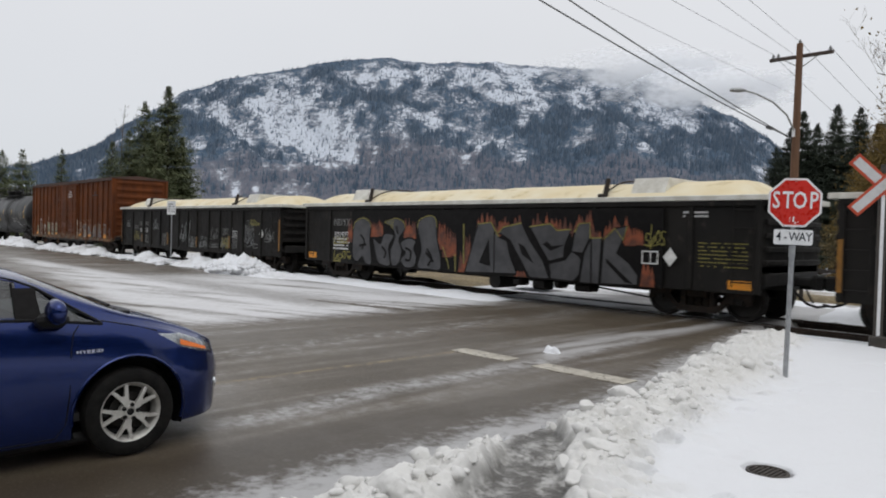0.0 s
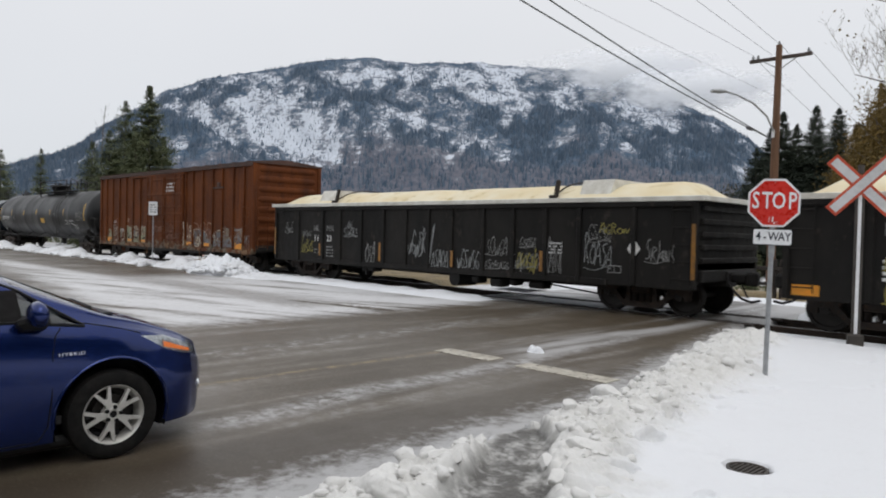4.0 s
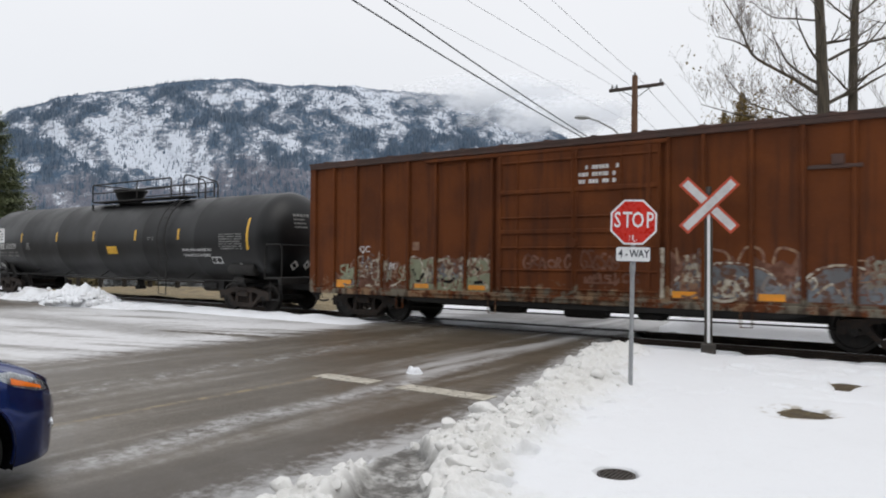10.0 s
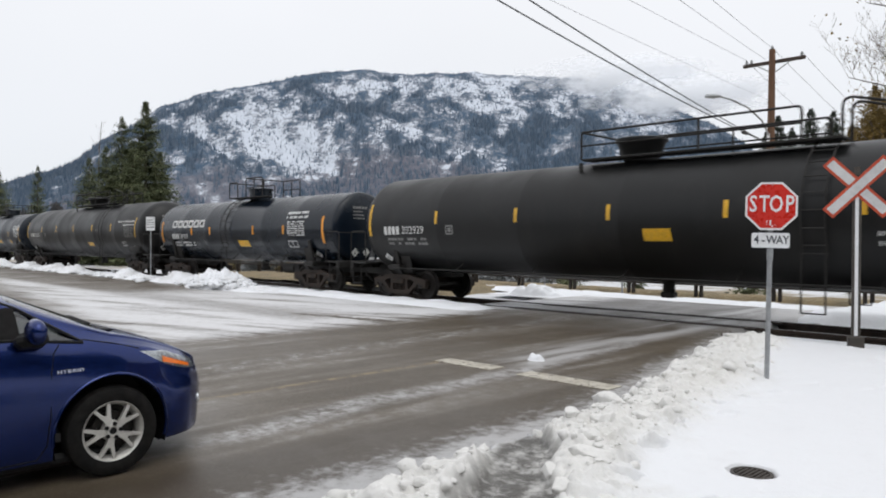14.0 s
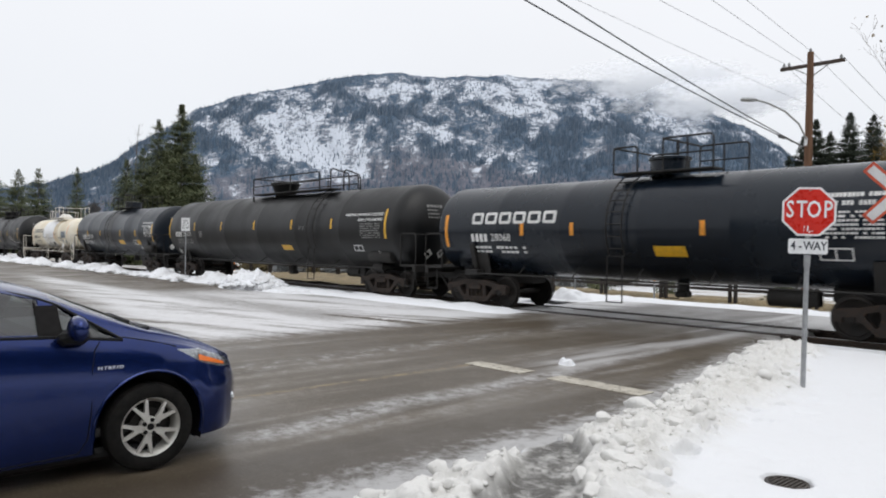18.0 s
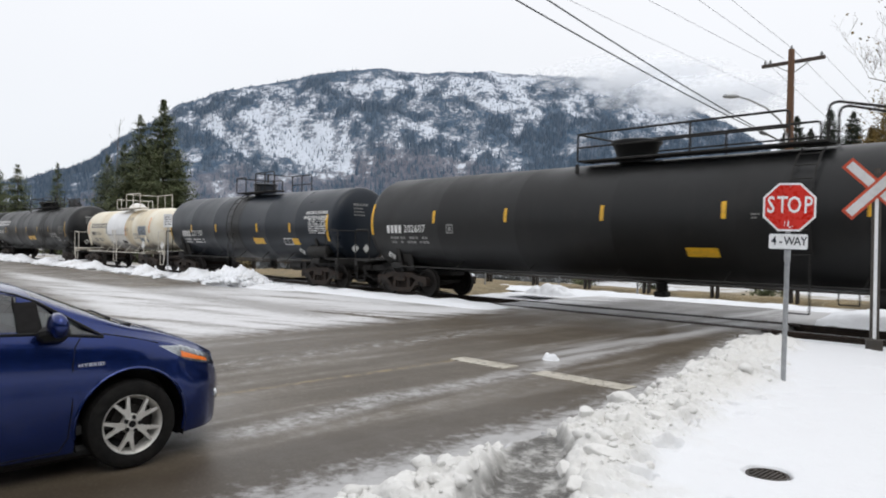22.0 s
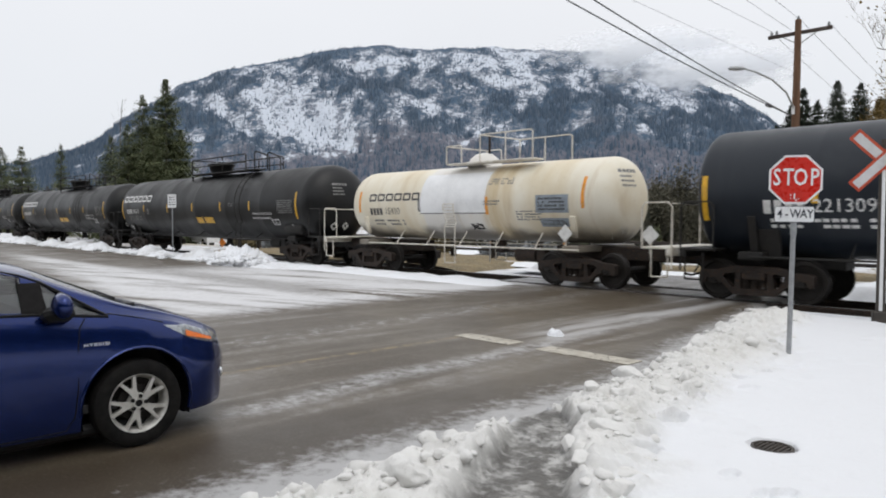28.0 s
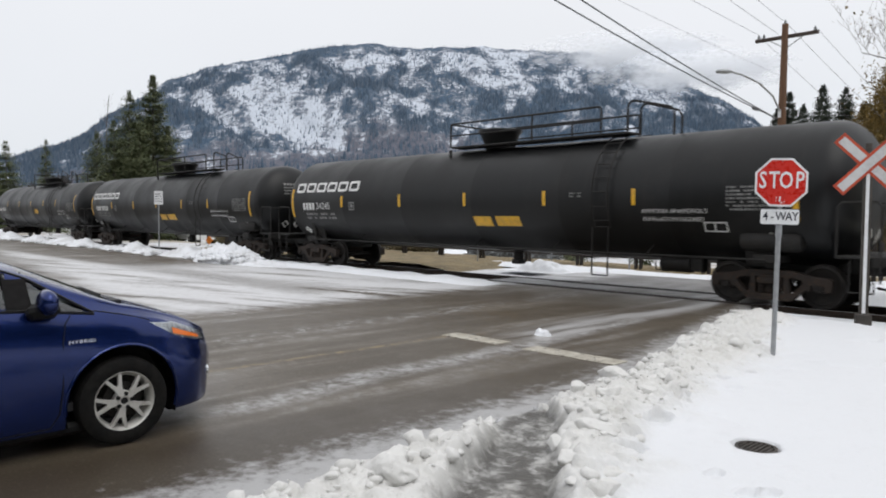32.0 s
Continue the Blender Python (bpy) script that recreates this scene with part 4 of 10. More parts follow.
def trough_of(X, Y):
    """The trodden slushy gap in the bank: 1 inside it."""
    u = (X + 2.78 + 0.63 * (Y - 3.3)) * 0.85
    w = np.interp(Y, (2.0, 3.3, 4.2, 4.9, 5.6), (0.35, 0.31, 0.25, 0.15, 0.07)) + 0.22 * (fbm(X * 2.6, Y * 2.6, 61, 3) - 0.5)
    return step01(1.35, 0.75, np.abs(u) / w) * step01(5.5, 4.9, Y + 0.5 * (fbm(X * 3, Y * 3, 63) - 0.5))


def build_verge():
    xs = np.concatenate([np.linspace(-7.2, -1.4, 360), np.linspace(-1.37, 2.0, 80), np.linspace(2.1, 34, 110)])
    ys = np.concatenate([np.linspace(-24.0, -4.2, 60), np.linspace(-4.0, 1.5, 50), np.linspace(1.52, 8.0, 380), np.linspace(8.03, 13.62, 170)])
    X, Y = np.meshgrid(xs, ys)
    wob = 0.26 * (fbm(X * 1.1, Y * 1.1, 21, 4) - 0.5) + 0.20 * (fbm(X * 4.0, Y * 4.0, 22, 3) - 0.5) + 0.07 * (fbm(X * 12, Y * 12, 23, 2) - 0.5)
    e = X - edge_s(Y) + wob
    wide = np.interp(Y, INNER_D, INNER_S) - edge_s(Y)
    u = e / wide
    zone = step01(0.0, 0.12, e) * (1 - step01(0.72, 1.12, u + 0.5 * (fbm(X * 1.6, Y * 1.6, 26, 3) - 0.5)))
    base = 0.055 * step01(-0.02, 0.6, e) + 0.03 * (fbm(X * 0.6, Y * 0.6, 25) - 0.5)
    ridge = np.exp(-((e - 0.30) / 0.27) ** 2) * np.interp(Y, (1, 3.3, 4.5, 5.6, 7, 13), (0.125, 0.115, 0.085, 0.085, 0.062, 0.045))
    second = np.exp(-((u - 0.64) / 0.24) ** 2) * np.interp(Y, (2.5, 3.9, 4.9, 6, 13), (0.09, 0.085, 0.065, 0.045, 0.04))
    wx = X + 0.34 * (fbm(X * 3.2, Y * 3.2, 28, 4) - 0.5) + 0.10 * (fbm(X * 11, Y * 11, 29, 3) - 0.5)
    wy = Y + 0.34 * (fbm(X * 3.2 + 9, Y * 3.2, 30, 4) - 0.5) + 0.10 * (fbm(X * 11 + 5, Y * 11, 32, 3) - 0.5)
    big, mid = clods(wx * 2.4, wy * 2.4, 31), clods(wx * 5.4, wy * 5.4, 37)
    rag = 1 - 2 * np.abs(fbm(X * 6.5, Y * 6.5, 40, 4) - 0.5)
    rag = rag * (0.55 + 0.45 * fbm(X * 15, Y * 15, 44, 3))
    Z = base + zone * ((ridge + second) * (0.42 + 0.70 * big + 0.40 * mid + 0.5 * (rag - 0.4)) + 0.050 * mid * step01(0.30, 0.60, fbm(X * 1.8, Y * 1.8, 38, 3))
                       + 0.10 * (rag - 0.38) + 0.036 * clods(wx * 8.2, wy * 8.2 + 7, 41) * step01(0.40, 0.66, fbm(X * 2.1, Y * 2.1, 45, 3)) + 0.026 * clods(wx * 15, wy * 15, 43) * step01(0.40, 0.62, fbm(X * 3, Y * 3, 46, 2)))
    fringe = step01(0.95, 1.15, u) * (1 - step01(1.2, 2.2, u))
    Z += fringe * 0.035 * clods(X * 4, Y * 4, 51) * step01(0.48, 0.7, fbm(X * 0.9, Y * 0.9, 52))
    # rough snow by the rails
    Z += 0.11 * step01(8.6, 11.0, Y) * (fbm(X * 4, Y * 4, 57, 4) - 0.35) * step01(-4, -2, X) * step01(0.32, 0.6, fbm(X * 0.7, Y * 0.7, 58)) - 0.05 * step01(0.60, 0.72, fbm(X * 2.6, Y * 2.6, 59, 3)) * step01(8.8, 10.5, Y) * step01(-4, -2.5, X)
    Z = np.where(Y > 13.1, Z - 0.5 * step01(13.1, 13.6, Y), Z)
    # a dip round the sign post
    Z -= 0.10 * np.exp(-((X + 3.4) / 0.9) ** 2 - ((Y - 9.3) / 1.6) ** 2) * step01(0.2, 0.7, e)
    gap = trough_of(X, Y)
    Z = Z * (1 - gap) + gap * (0.016 + 0.030 * clods(X * 7, Y * 7, 71) * step01(0.48, 0.66, fbm(X * 3, Y * 3, 72)))
    for s, d, r, dep in HOLLOWS:
        q = ((X - s) / (r * 0.75)) ** 2 + ((Y - d) / (r * 1.3)) ** 2 + 0.7 * (fbm(X * 11, Y * 11, 68, 2) - 0.5)
        Z -= dep * np.clip(1.15 - q, 0, 1) ** 0.5 * 1.5 - 0.012 * np.exp(-(q - 1.5) ** 2 * 3)
    q = ((X + 2.15) / 0.165) ** 2 + ((Y - 5.43) / 0.165) ** 2 + 0.5 * (fbm(X * 9, Y * 9, 67) - 0.5)
    Z = np.where(q < 1.0, -0.05, Z * (1 - 0.75 * np.exp(-(q - 1) * 0.5)))
    bare = np.zeros_like(Z)
    for s, d, a, b in BARE:
        q = ((X - s) / a) ** 2 + ((Y - d) / b) ** 2 + 1.5 * (fbm(X * 5, Y * 5, 66, 4) - 0.5)
        Z = np.where(q < 0.8, np.minimum(Z, -0.06), Z - 0.03 * np.exp(-np.clip(q - 0.8, 0, 9) * 2.2))
        bare = np.maximum(bare, step01(2.2, 0.8, q) * step01(0.5, 0.62, fbm(X * 9, Y * 9, 69, 3)))
    Z = np.where(e < 0.02, -0.12, Z)
    me = grid_mesh("snow_verge", X, Y, Z, M_VERGE)
    ploughed = zone * (1 - 0.4 * step01(0.6, 1.0, u))
    slush = np.maximum(gap, 0.75 * step01(0.30, 0.02, e) * step01(0.35, 0.6, fbm(X * 3, Y * 3, 75, 3)))
    for nm, val in (("ploughed", ploughed), ("slush", slush), ("bare", bare)):
        me.attributes.new(nm, "FLOAT", "POINT").data.foreach_set("value", val.ravel().astype(np.float32))
    single("snow_verge", me, None, TRK, "ploughed lumpy snow bank and smooth snow beside the road", "snow", kind="stuff")
    for s, d, a, b in BARE:
        x, y = np.meshgrid(np.linspace(-a * 2, a * 2, 30), np.linspace(-b * 2, b * 2, 26))
        z = 0.0 + 0.03 * fbm(x * 7 + s, y * 7, 74, 3) - 0.06 * step01(1.2, 2.0, np.hypot(x / a, y / b))
        single("bare_patch", grid_mesh("bare_patch", x + s, y + d, z, M_EARTH), None, TRK, "bare patch of wet earth and grass in the snow", "bare ground", kind="stuff")
    return xs, ys, Z, zone


BARE = ((-1.36, 8.62, 0.31, 0.33), (-1.15, 10.95, 0.17, 0.2))


def verge_material():
    """Snow, with wet slush where it was trodden and grey road dirt in the ploughed part."""
    mt = snow_material("verge_snow", 0.22)
    nt = mt.node_tree
    bs = nt.nodes["Principled BSDF"]

    def mask(name):
        n = nt.nodes.new("ShaderNodeAttribute")
        n.attribute_name = name
        return n.outputs["Fac"]
    old = bs.inputs["Base Color"].links[0].from_socket
    n = noise_fac(nt, 5.5, detail=6, rough=0.75, shift=2)
    grey = noise_fac(nt, 2.2, detail=7, rough=0.72, shift=13)
    speck = noise_fac(nt, 17.0, detail=5, rough=0.75, shift=17)
    pl = mask("ploughed")
    col = mix_col(nt, 0.75, old, (0.735, 0.745, 0.765))
    col = mix_col(nt, math_node(nt, "MULTIPLY", pl, 0.85), col, (0.690, 0.682, 0.655))
    col = mix_col(nt, math_node(nt, "MULTIPLY", pl, span(nt, grey, 0.46, 0.66, 0.0, 0.55)), col, (0.50, 0.49, 0.455))
    col = mix_col(nt, math_node(nt, "MULTIPLY", pl, span(nt, speck, 0.60, 0.70, 0.0, 0.45)), col, (0.30, 0.285, 0.255))
    col = mix_col(nt, math_node(nt, "MULTIPLY", mask("bare"), 0.7), col, (0.30, 0.25, 0.17))
    m = math_node(nt, "MULTIPLY", mask("slush"), span(nt, n, 0.44, 0.66, 1.0, 0.30))
    nt.links.new(mix_col(nt, m, col, (0.098, 0.093, 0.085)), bs.inputs["Base Color"])
    nt.links.new(span(nt, m, 0, 0.8, 0.7, 0.28), bs.inputs["Roughness"])
    return mt


M_VERGE = verge_material()
M_CHUNK = snow_material("chunk_snow", 0.28, (0.72, 0.715, 0.695))


def ball_arrays(sub):
    bm = bmesh.new()
    bmesh.ops.create_icosphere(bm, subdivisions=sub, radius=1.0)
    bm.verts.index_update()
    P = np.array([v.co for v in bm.verts])
    T = np.array([[v.index for v in f.verts] for f in bm.faces])
    bm.free()
    return P, T


def broken_shape(P0, rng, planes=6, rough=0.03):
    """A lump of snow broken along a few flat faces."""
    p = P0 * (1 + 0.10 * np.sin(P0 @ rng.normal(size=3) * 2.4 + rng.uniform(0, 6)) + 0.07 * np.sin(P0 @ rng.normal(size=3) * 5.5) + rough * rng.normal(size=len(P0)))[:, None]
    for _ in range(planes):
        a = rng.normal(size=3)
        a /= np.linalg.norm(a)
        over = np.clip(p @ a - rng.uniform(0.45, 0.8), 0, None)
        p = p - over[:, None] * a * 0.88
    return p


def build_chunks(verge):
    """Broken pieces of ploughed snow lying on the bank."""
    rng = np.random.default_rng(33)
    xs, ys, Z, zone = verge
    big, mid, small = ball_arrays(4), ball_arrays(2), ball_arrays(1)

    def under(s, d, grid):
        return grid[min(len(ys) - 1, np.searchsorted(ys, d)), min(len(xs) - 1, np.searchsorted(xs, s))]
    # the large blocks, each by itself
    for s, d, r, h, turn in BLOCKS:
        q = big[0]
        q = q * (0.62 + 0.75 * fbm(q[:, 0] * 1.3 + 7 * s + 0.9 * q[:, 2], q[:, 1] * 1.3 + 3 * d - 0.8 * q[:, 2], 54, 4))[:, None]
        p = broken_shape(q, rng, 9, 0.010) * (r * 1.1, r * 0.85, max(0.07, h * 0.5 + r * 0.45))
        p += (0.10 * r * (fbm(p[:, 0] * 30 + s, p[:, 1] * 30 + p[:, 2] * 24, 55, 3) - 0.5))[:, None] * big[0]
        me = tri_mesh("snow_block", p, big[1], M_CHUNK, True)
        single("snow_block", me, None, TRK @ pose(s, d, max(0.0, under(s, d, Z)) + h * 0.22, rng.uniform(-14, 14), rng.uniform(-14, 14), turn), "block of broken ploughed snow lying on the bank", "snow block", "ploughed snow blocks")

    def lump(s, d, z, r, V, F, n):
        P0, T0 = mid if r > 0.022 else small
        B0 = P0 * (0.60 + 0.80 * fbm(P0[:, 0] * 1.7 + 5 * s + P0[:, 2], P0[:, 1] * 1.7 + 5 * d - P0[:, 2], 56, 3))[:, None] if r > 0.03 else P0
        q = broken_shape(B0, rng, 5, 0.06) * (rng.uniform(0.8, 1.35) * r, rng.uniform(0.8, 1.35) * r, rng.uniform(0.55, 0.95) * r)
        a = rng.uniform(0, 6.28)
        x = q[:, 0] * math.cos(a) - q[:, 1] * math.sin(a)
        y = q[:, 0] * math.sin(a) + q[:, 1] * math.cos(a)
        V.append(np.stack([x + s, y + d, q[:, 2] + z], -1))
        F.append(T0 + n)
        return n + len(P0)
    V, F, n = [], [], 0
    for i in range(1900):
        d = rng.uniform(1.8, 7.5) if rng.uniform() < 0.80 else rng.uniform(7.5, 12.9)
        w = float(np.interp(d, INNER_D, INNER_S) - edge_s(d))
        e = abs(rng.normal(0.22, 0.26)) if rng.uniform() < 0.55 else rng.uniform(-0.05, 1.0) * w
        s = float(edge_s(d)) + e
        if trough_of(np.array([[s]]), np.array([[d]]))[0, 0] > 0.05 or under(s, d, zone) < rng.uniform(0.0, 0.8):
            continue
        t = rng.uniform()
        r = rng.uniform(0.006, 0.018) if t < 0.74 else rng.uniform(0.018, 0.040) if t < 0.95 else rng.uniform(0.045, 0.08)
        n = lump(s, d, max(under(s, d, Z), 0.0) + 0.02 * r, r, V, F, n)
    single("snow_chunks", tri_mesh("snow_chunks", np.vstack(V), np.vstack(F), M_CHUNK, True), None, TRK, "broken chunks of ploughed snow on the bank", "snow", kind="stuff")
    # rubble on the heap and along the bank by the side road
    V, F, n = [], [], 0
    for i in range(900):
        if i < 380:
            a, q = rng.uniform(0, 6.28), math.sqrt(rng.uniform())
            s, d = -24.7 + 2.0 * q * math.cos(a), 13.1 + 0.95 * q * math.sin(a)
            z, r = 0.42 * max(0.0, 1 - q * q) ** 0.6 + 0.04, rng.uniform(0.04, 0.15)
        else:
            s, d = rng.uniform(-70, -26.8), 13.7 + rng.normal() * 0.45
            z, r = 0.04, rng.uniform(0.05, 0.17)
        n = lump(s, d, z, r, V, F, n)
    single("snow_rubble", tri_mesh("snow_rubble", np.vstack(V), np.vstack(F), M_SNOWX, True), None, TRK, "dirty broken snow along the side road", "snow", kind="stuff")


def ridge_of_snow(name, s0, s1, mid, half, high, seed, label, mat=None, cell=0.12, lump=2.2):
    """A ploughed ridge along the rails; mid and high may be functions of s."""
    xs = np.arange(s0, s1, cell)
    ys = np.linspace(-half, half, int(2 * half / cell) + 1)
    X, Y = np.meshgrid(xs, ys)
    m = mid(X) if callable(mid) else mid
    h = high(X) if callable(high) else high
    prof = np.clip(1 - (np.abs(Y + 0.5 * half * (fbm(X * 0.5, Y * 0, seed) - 0.5)) / half) ** 1.6, 0, 1)
    lum = 0.55 * clods(X * lump, Y * lump, seed + 3) + 0.3 * clods(X * lump * 2.1, Y * lump * 2.1, seed + 6) + 0.15 * clods(X * lump * 4.3, Y * lump * 4.3, seed + 7)
    Z = h * prof * (0.45 + 0.9 * lum) + 0.04 * prof - 0.06
    ends = step01(s0, s0 + 0.6, X) * (1 - step01(s1 - 0.6, s1, X))
    Z = Z * ends - 0.06 * (1 - ends)
    return single(name, grid_mesh(name, X, Y + m, Z, mat or M_SNOWD), None, TRK, label, "snow", kind="stuff")


def build_snow():
    # the bank between the side road and the rails
    ridge_of_snow("snow_bank", -95, -26.6, 13.75, 0.95, lambda x: 0.06 + 0.50 * step01(0.35, 0.75, fbm(x * 0.6, x * 0 + 2, 5, 3)), 81,
                  "long dirty ploughed snow bank beside the side road", M_SNOWX, 0.12, 2.0)
    # the heap by the crossing, of broken blocks
    xs, ys = np.linspace(-27.4, -20.6, 200), np.linspace(11.6, 14.25, 80)
    X, Y = np.meshgrid(xs, ys)
    q = ((X + 24.9) / 1.75) ** 2 + ((Y - 13.1) / 0.95) ** 2
    tail = ((X + 23.0) / 2.2) ** 2 + ((Y - 13.3) / 0.8) ** 2
    body = 0.40 * np.clip(1 - q, 0, 1) ** 0.55 + 0.12 * np.clip(1 - tail, 0, 1) ** 0.6
    Z = body * (0.42 + 0.95 * clods(X * 1.8, Y * 1.8, 91) + 0.75 * clods(X * 3.9, Y * 3.9, 94) + 0.45 * clods(X * 8, Y * 8, 95)) - 0.03 * (body <= 0.001)
    single("snow_heap", grid_mesh("snow_heap", X, Y, Z, M_SNOWD), None, TRK, "heap of broken ploughed snow blocks beside the crossing", "snow heap", kind="stuff")
    # a lump that fell off on the road
    xs, ys = np.linspace(-6.75, -6.1, 50), np.linspace(8.1, 8.75, 50)
    X, Y = np.meshgrid(xs, ys)
    q = ((X + 6.45) / 0.13) ** 2 + ((Y - 8.42) / 0.10) ** 2
    Z = 0.085 * np.clip(1 - q, 0, 1) ** 0.4 * (0.35 + 1.1 * clods(X * 9, Y * 9, 97) + 0.4 * clods(X * 19, Y * 19, 98)) - 0.004
    single("snow_lump", grid_mesh("snow_lump", X, Y, Z, M_SNOW), None, TRK, "small lump of snow lying on the asphalt", "snow lump")
    # snow between the side road and the rails, nearer the crossing
    xs, ys = np.linspace(-28, -11.9, 220), np.linspace(13.15, 14.6, 26)
    X, Y = np.meshgrid(xs, ys)
    t = step01(13.15, 13.6, Y) * (1 - step01(14.2, 14.6, Y)) * step01(-11.9, -13.2, X)
    Z = 0.13 * t * (0.6 + 0.8 * fbm(X * 1.4, Y * 1.4, 102)) - 0.03
    single("snow_strip", grid_mesh("snow_strip", X, Y, Z, M_SNOW), None, TRK, "strip of snow along the rails", "snow", kind="stuff")
    # beyond the rails: the strip on the far kerb, the bank at the right, the field
    ridge_of_snow("far_snow_strip", -21, -6.0, lambda x: 21.0 + 0.4 * np.sin(x * 0.21), 0.8, 0.14, 111, "low snow strip along the far side of the road", M_SNOW, 0.2, 1.3)
    xs, ys = np.linspace(-7.6, 30, 300), np.linspace(17.3, 21.7, 60)
    X, Y = np.meshgrid(xs, ys)
    e = X + 6.1 + 0.9 * (fbm(X * 0.9, Y * 0.9, 121) - 0.5) - 0.15 * (Y - 17.5)
    Z = 0.22 * step01(0, 0.5, e) * (0.5 + 0.6 * fbm(X * 1.8, Y * 1.8, 123)) + 0.08 * clods(X * 2.2, Y * 2.2, 125) * step01(0, 0.3, e) * (1 - step01(1.0, 2.5, e))
    Z = np.where(e < 0, -0.12, Z) - 0.3 * step01(17.9, 17.3, Y)
    single("far_snow_bank", grid_mesh("far_snow_bank", X, Y, Z, M_SNOW), None, TRK, "snow bank beyond the rails", "snow", kind="stuff")
    single("snow_lump", grid_mesh("snow_lump", *_far_lump(), M_SNOW), None, TRK, "ploughed snow lump beyond the rails", "snow lump")
    # snow left between and beside the rails
    for d0, d1, s0, s1, seed in ((13.9, 14.7, -5.6, 40, 131), (16.5, 17.6, -5.6, 40, 133)):
        xs, ys = np.arange(s0, s1, 0.12), np.linspace(d0, d1, 12)
        X, Y = np.meshgrid(xs, ys)
        Z = -0.24 + 0.20 * np.sqrt(np.clip(np.sin((Y - d0) / (d1 - d0) * math.pi), 0, 1)) * step01(0.38, 0.6, fbm(X * 0.7, Y * 1.2, seed))
        single("rail_side_snow", grid_mesh("rail_side_snow", X, Y, Z, M_SNOW), None, TRK, "patchy snow lying beside the rails", "snow", "snow beside the rails", "stuff")
    # dead grass behind the far snow strip
    xs, ys = np.linspace(-110, 40, 220), np.linspace(17.4, 36, 84)
    X, Y = np.meshgrid(xs, ys)
    Z = 0.05 + 0.14 * fbm(X * 1.5, Y * 1.5, 141) - 0.2 * step01(22.1, 21.6, Y) * step01(-19, -16, X) - 0.5 * step01(21.8, 21.4, Y) * step01(-18, -15.5, X) - 0.07 * step01(22, 20, Y) - 0.4 * step01(-30, -50, X) - field_drop(X, Y) - 0.6 * step01(24.2, 26.5, Y + 1.5 * fbm(X * 0.3, Y * 0.3, 143) - 7.5 * step01(-22, -14, X))
    single("grass_verge", grid_mesh("grass_verge", X, Y, Z, M_GRASS), None, TRK, "strip of flattened yellow-brown dead grass", "grass", kind="stuff")


def _far_lump():
    X, Y = np.meshgrid(np.linspace(-16.3, -13.2, 60), np.linspace(18.6, 19.8, 30))
    q = ((X + 14.7) / 1.1) ** 2 + ((Y - 19.2) / 0.45) ** 2
    return X, Y, 0.34 * np.clip(1 - q, 0, 1) ** 0.7 * (0.6 + 0.8 * clods(X * 3, Y * 3, 151)) - 0.01


# ---------------------------------------------------------------- the mountain


RIDGE_AZ = (-60, -40, -30, -26, -24, -20, -17, -12, -8, -5, -1, 4, 8, 12, 15.5, 19, 22, 24, 26, 29, 34)
RIDGE_EL = (1.0, 2.4, 3.8, 5.3, 7.1, 9.8, 11.1, 12.2, 13.1, 13.4, 13.1, 13.4, 13.0, 12.8, 11.9, 10.2, 8.8, 7.4, 5.6, 3.4, 1.8)


def ridge_elevation(az):
    """The ridge's height in degrees over azimuth: broad shoulders and rocky detail."""
    up = np.interp(az, RIDGE_AZ, RIDGE_EL)
    up = up + 0.30 * (fbm(az * 0.6 + 40, az * 0, 161, 4) - 0.5) + 0.16 * (fbm(az * 2.6, az * 0, 163, 4) - 0.5) + 0.02
    low = 3.0 + 1.6 * step01(-26, -34, az) * 0.2 + 0.8 * (fbm(az * 0.2, az * 0 + 7, 165, 3) - 0.5)
    return np.maximum(up, low * step01(-80, -40, az) * (az < 0) + 2.6 * step01(70, 34, az) * (az >= 0))


def slope_point(az, k):
    """A place on the slope: k 0 at the foot, 1 on the ridge."""
    el = np.radians(ridge_elevation(az))
    r1 = 2150 + 120 * np.sin(az * 0.11)
    r = 1250 + (r1 - 1250) * k
    gull = fbm(az * 0.23 + 3 * k, k * 2.6, 171, 5) - 0.5
    h = np.tan(el) * r1 * (k ** 0.92) + 95 * gull * np.sin(np.pi * np.clip(k, 0, 1)) + 26 * (fbm(az * 1.1, k * 11, 173, 4) - 0.5) * np.sin(np.pi * np.clip(k, 0, 1)) ** 0.5
    a = np.radians(az)
    return r * np.sin(a), r * np.cos(a), h


def open_ground(az, k):
    """How clear of trees the slope is: rocky snowy clearings and wooded hollows."""
    x = az + 5.0 * k
    v = 0.47 + 0.85 * (fbm(x * 0.42 + 11, k * 6.0 + 5, 191, 4) - 0.5) + 0.75 * (fbm(az * 1.2 - 4 * k, k * 15, 193, 4) - 0.5)
    v = v + 0.11 * np.exp(-((az + 11.5) / 4.0) ** 2 - ((k - 0.62) / 0.22) ** 2) + 0.12 * np.exp(-((az - 6) / 8) ** 2 - ((k - 0.76) / 0.17) ** 2)
    v = v - 0.12 * np.exp(-((az + 4.5) / 2.2) ** 2 - ((k - 0.5) / 0.2) ** 2) - 0.16 * step01(0.95, 1.0, k)
    return v - 0.22 * step01(0.42, 0.18, k) - 0.18 * step01(-20, -27, az) - 0.08 * step01(8, 16, az) * step01(0.7, 0.4, k) - 0.16 * step01(-5, 1, az) * step01(0.66, 0.46, k)


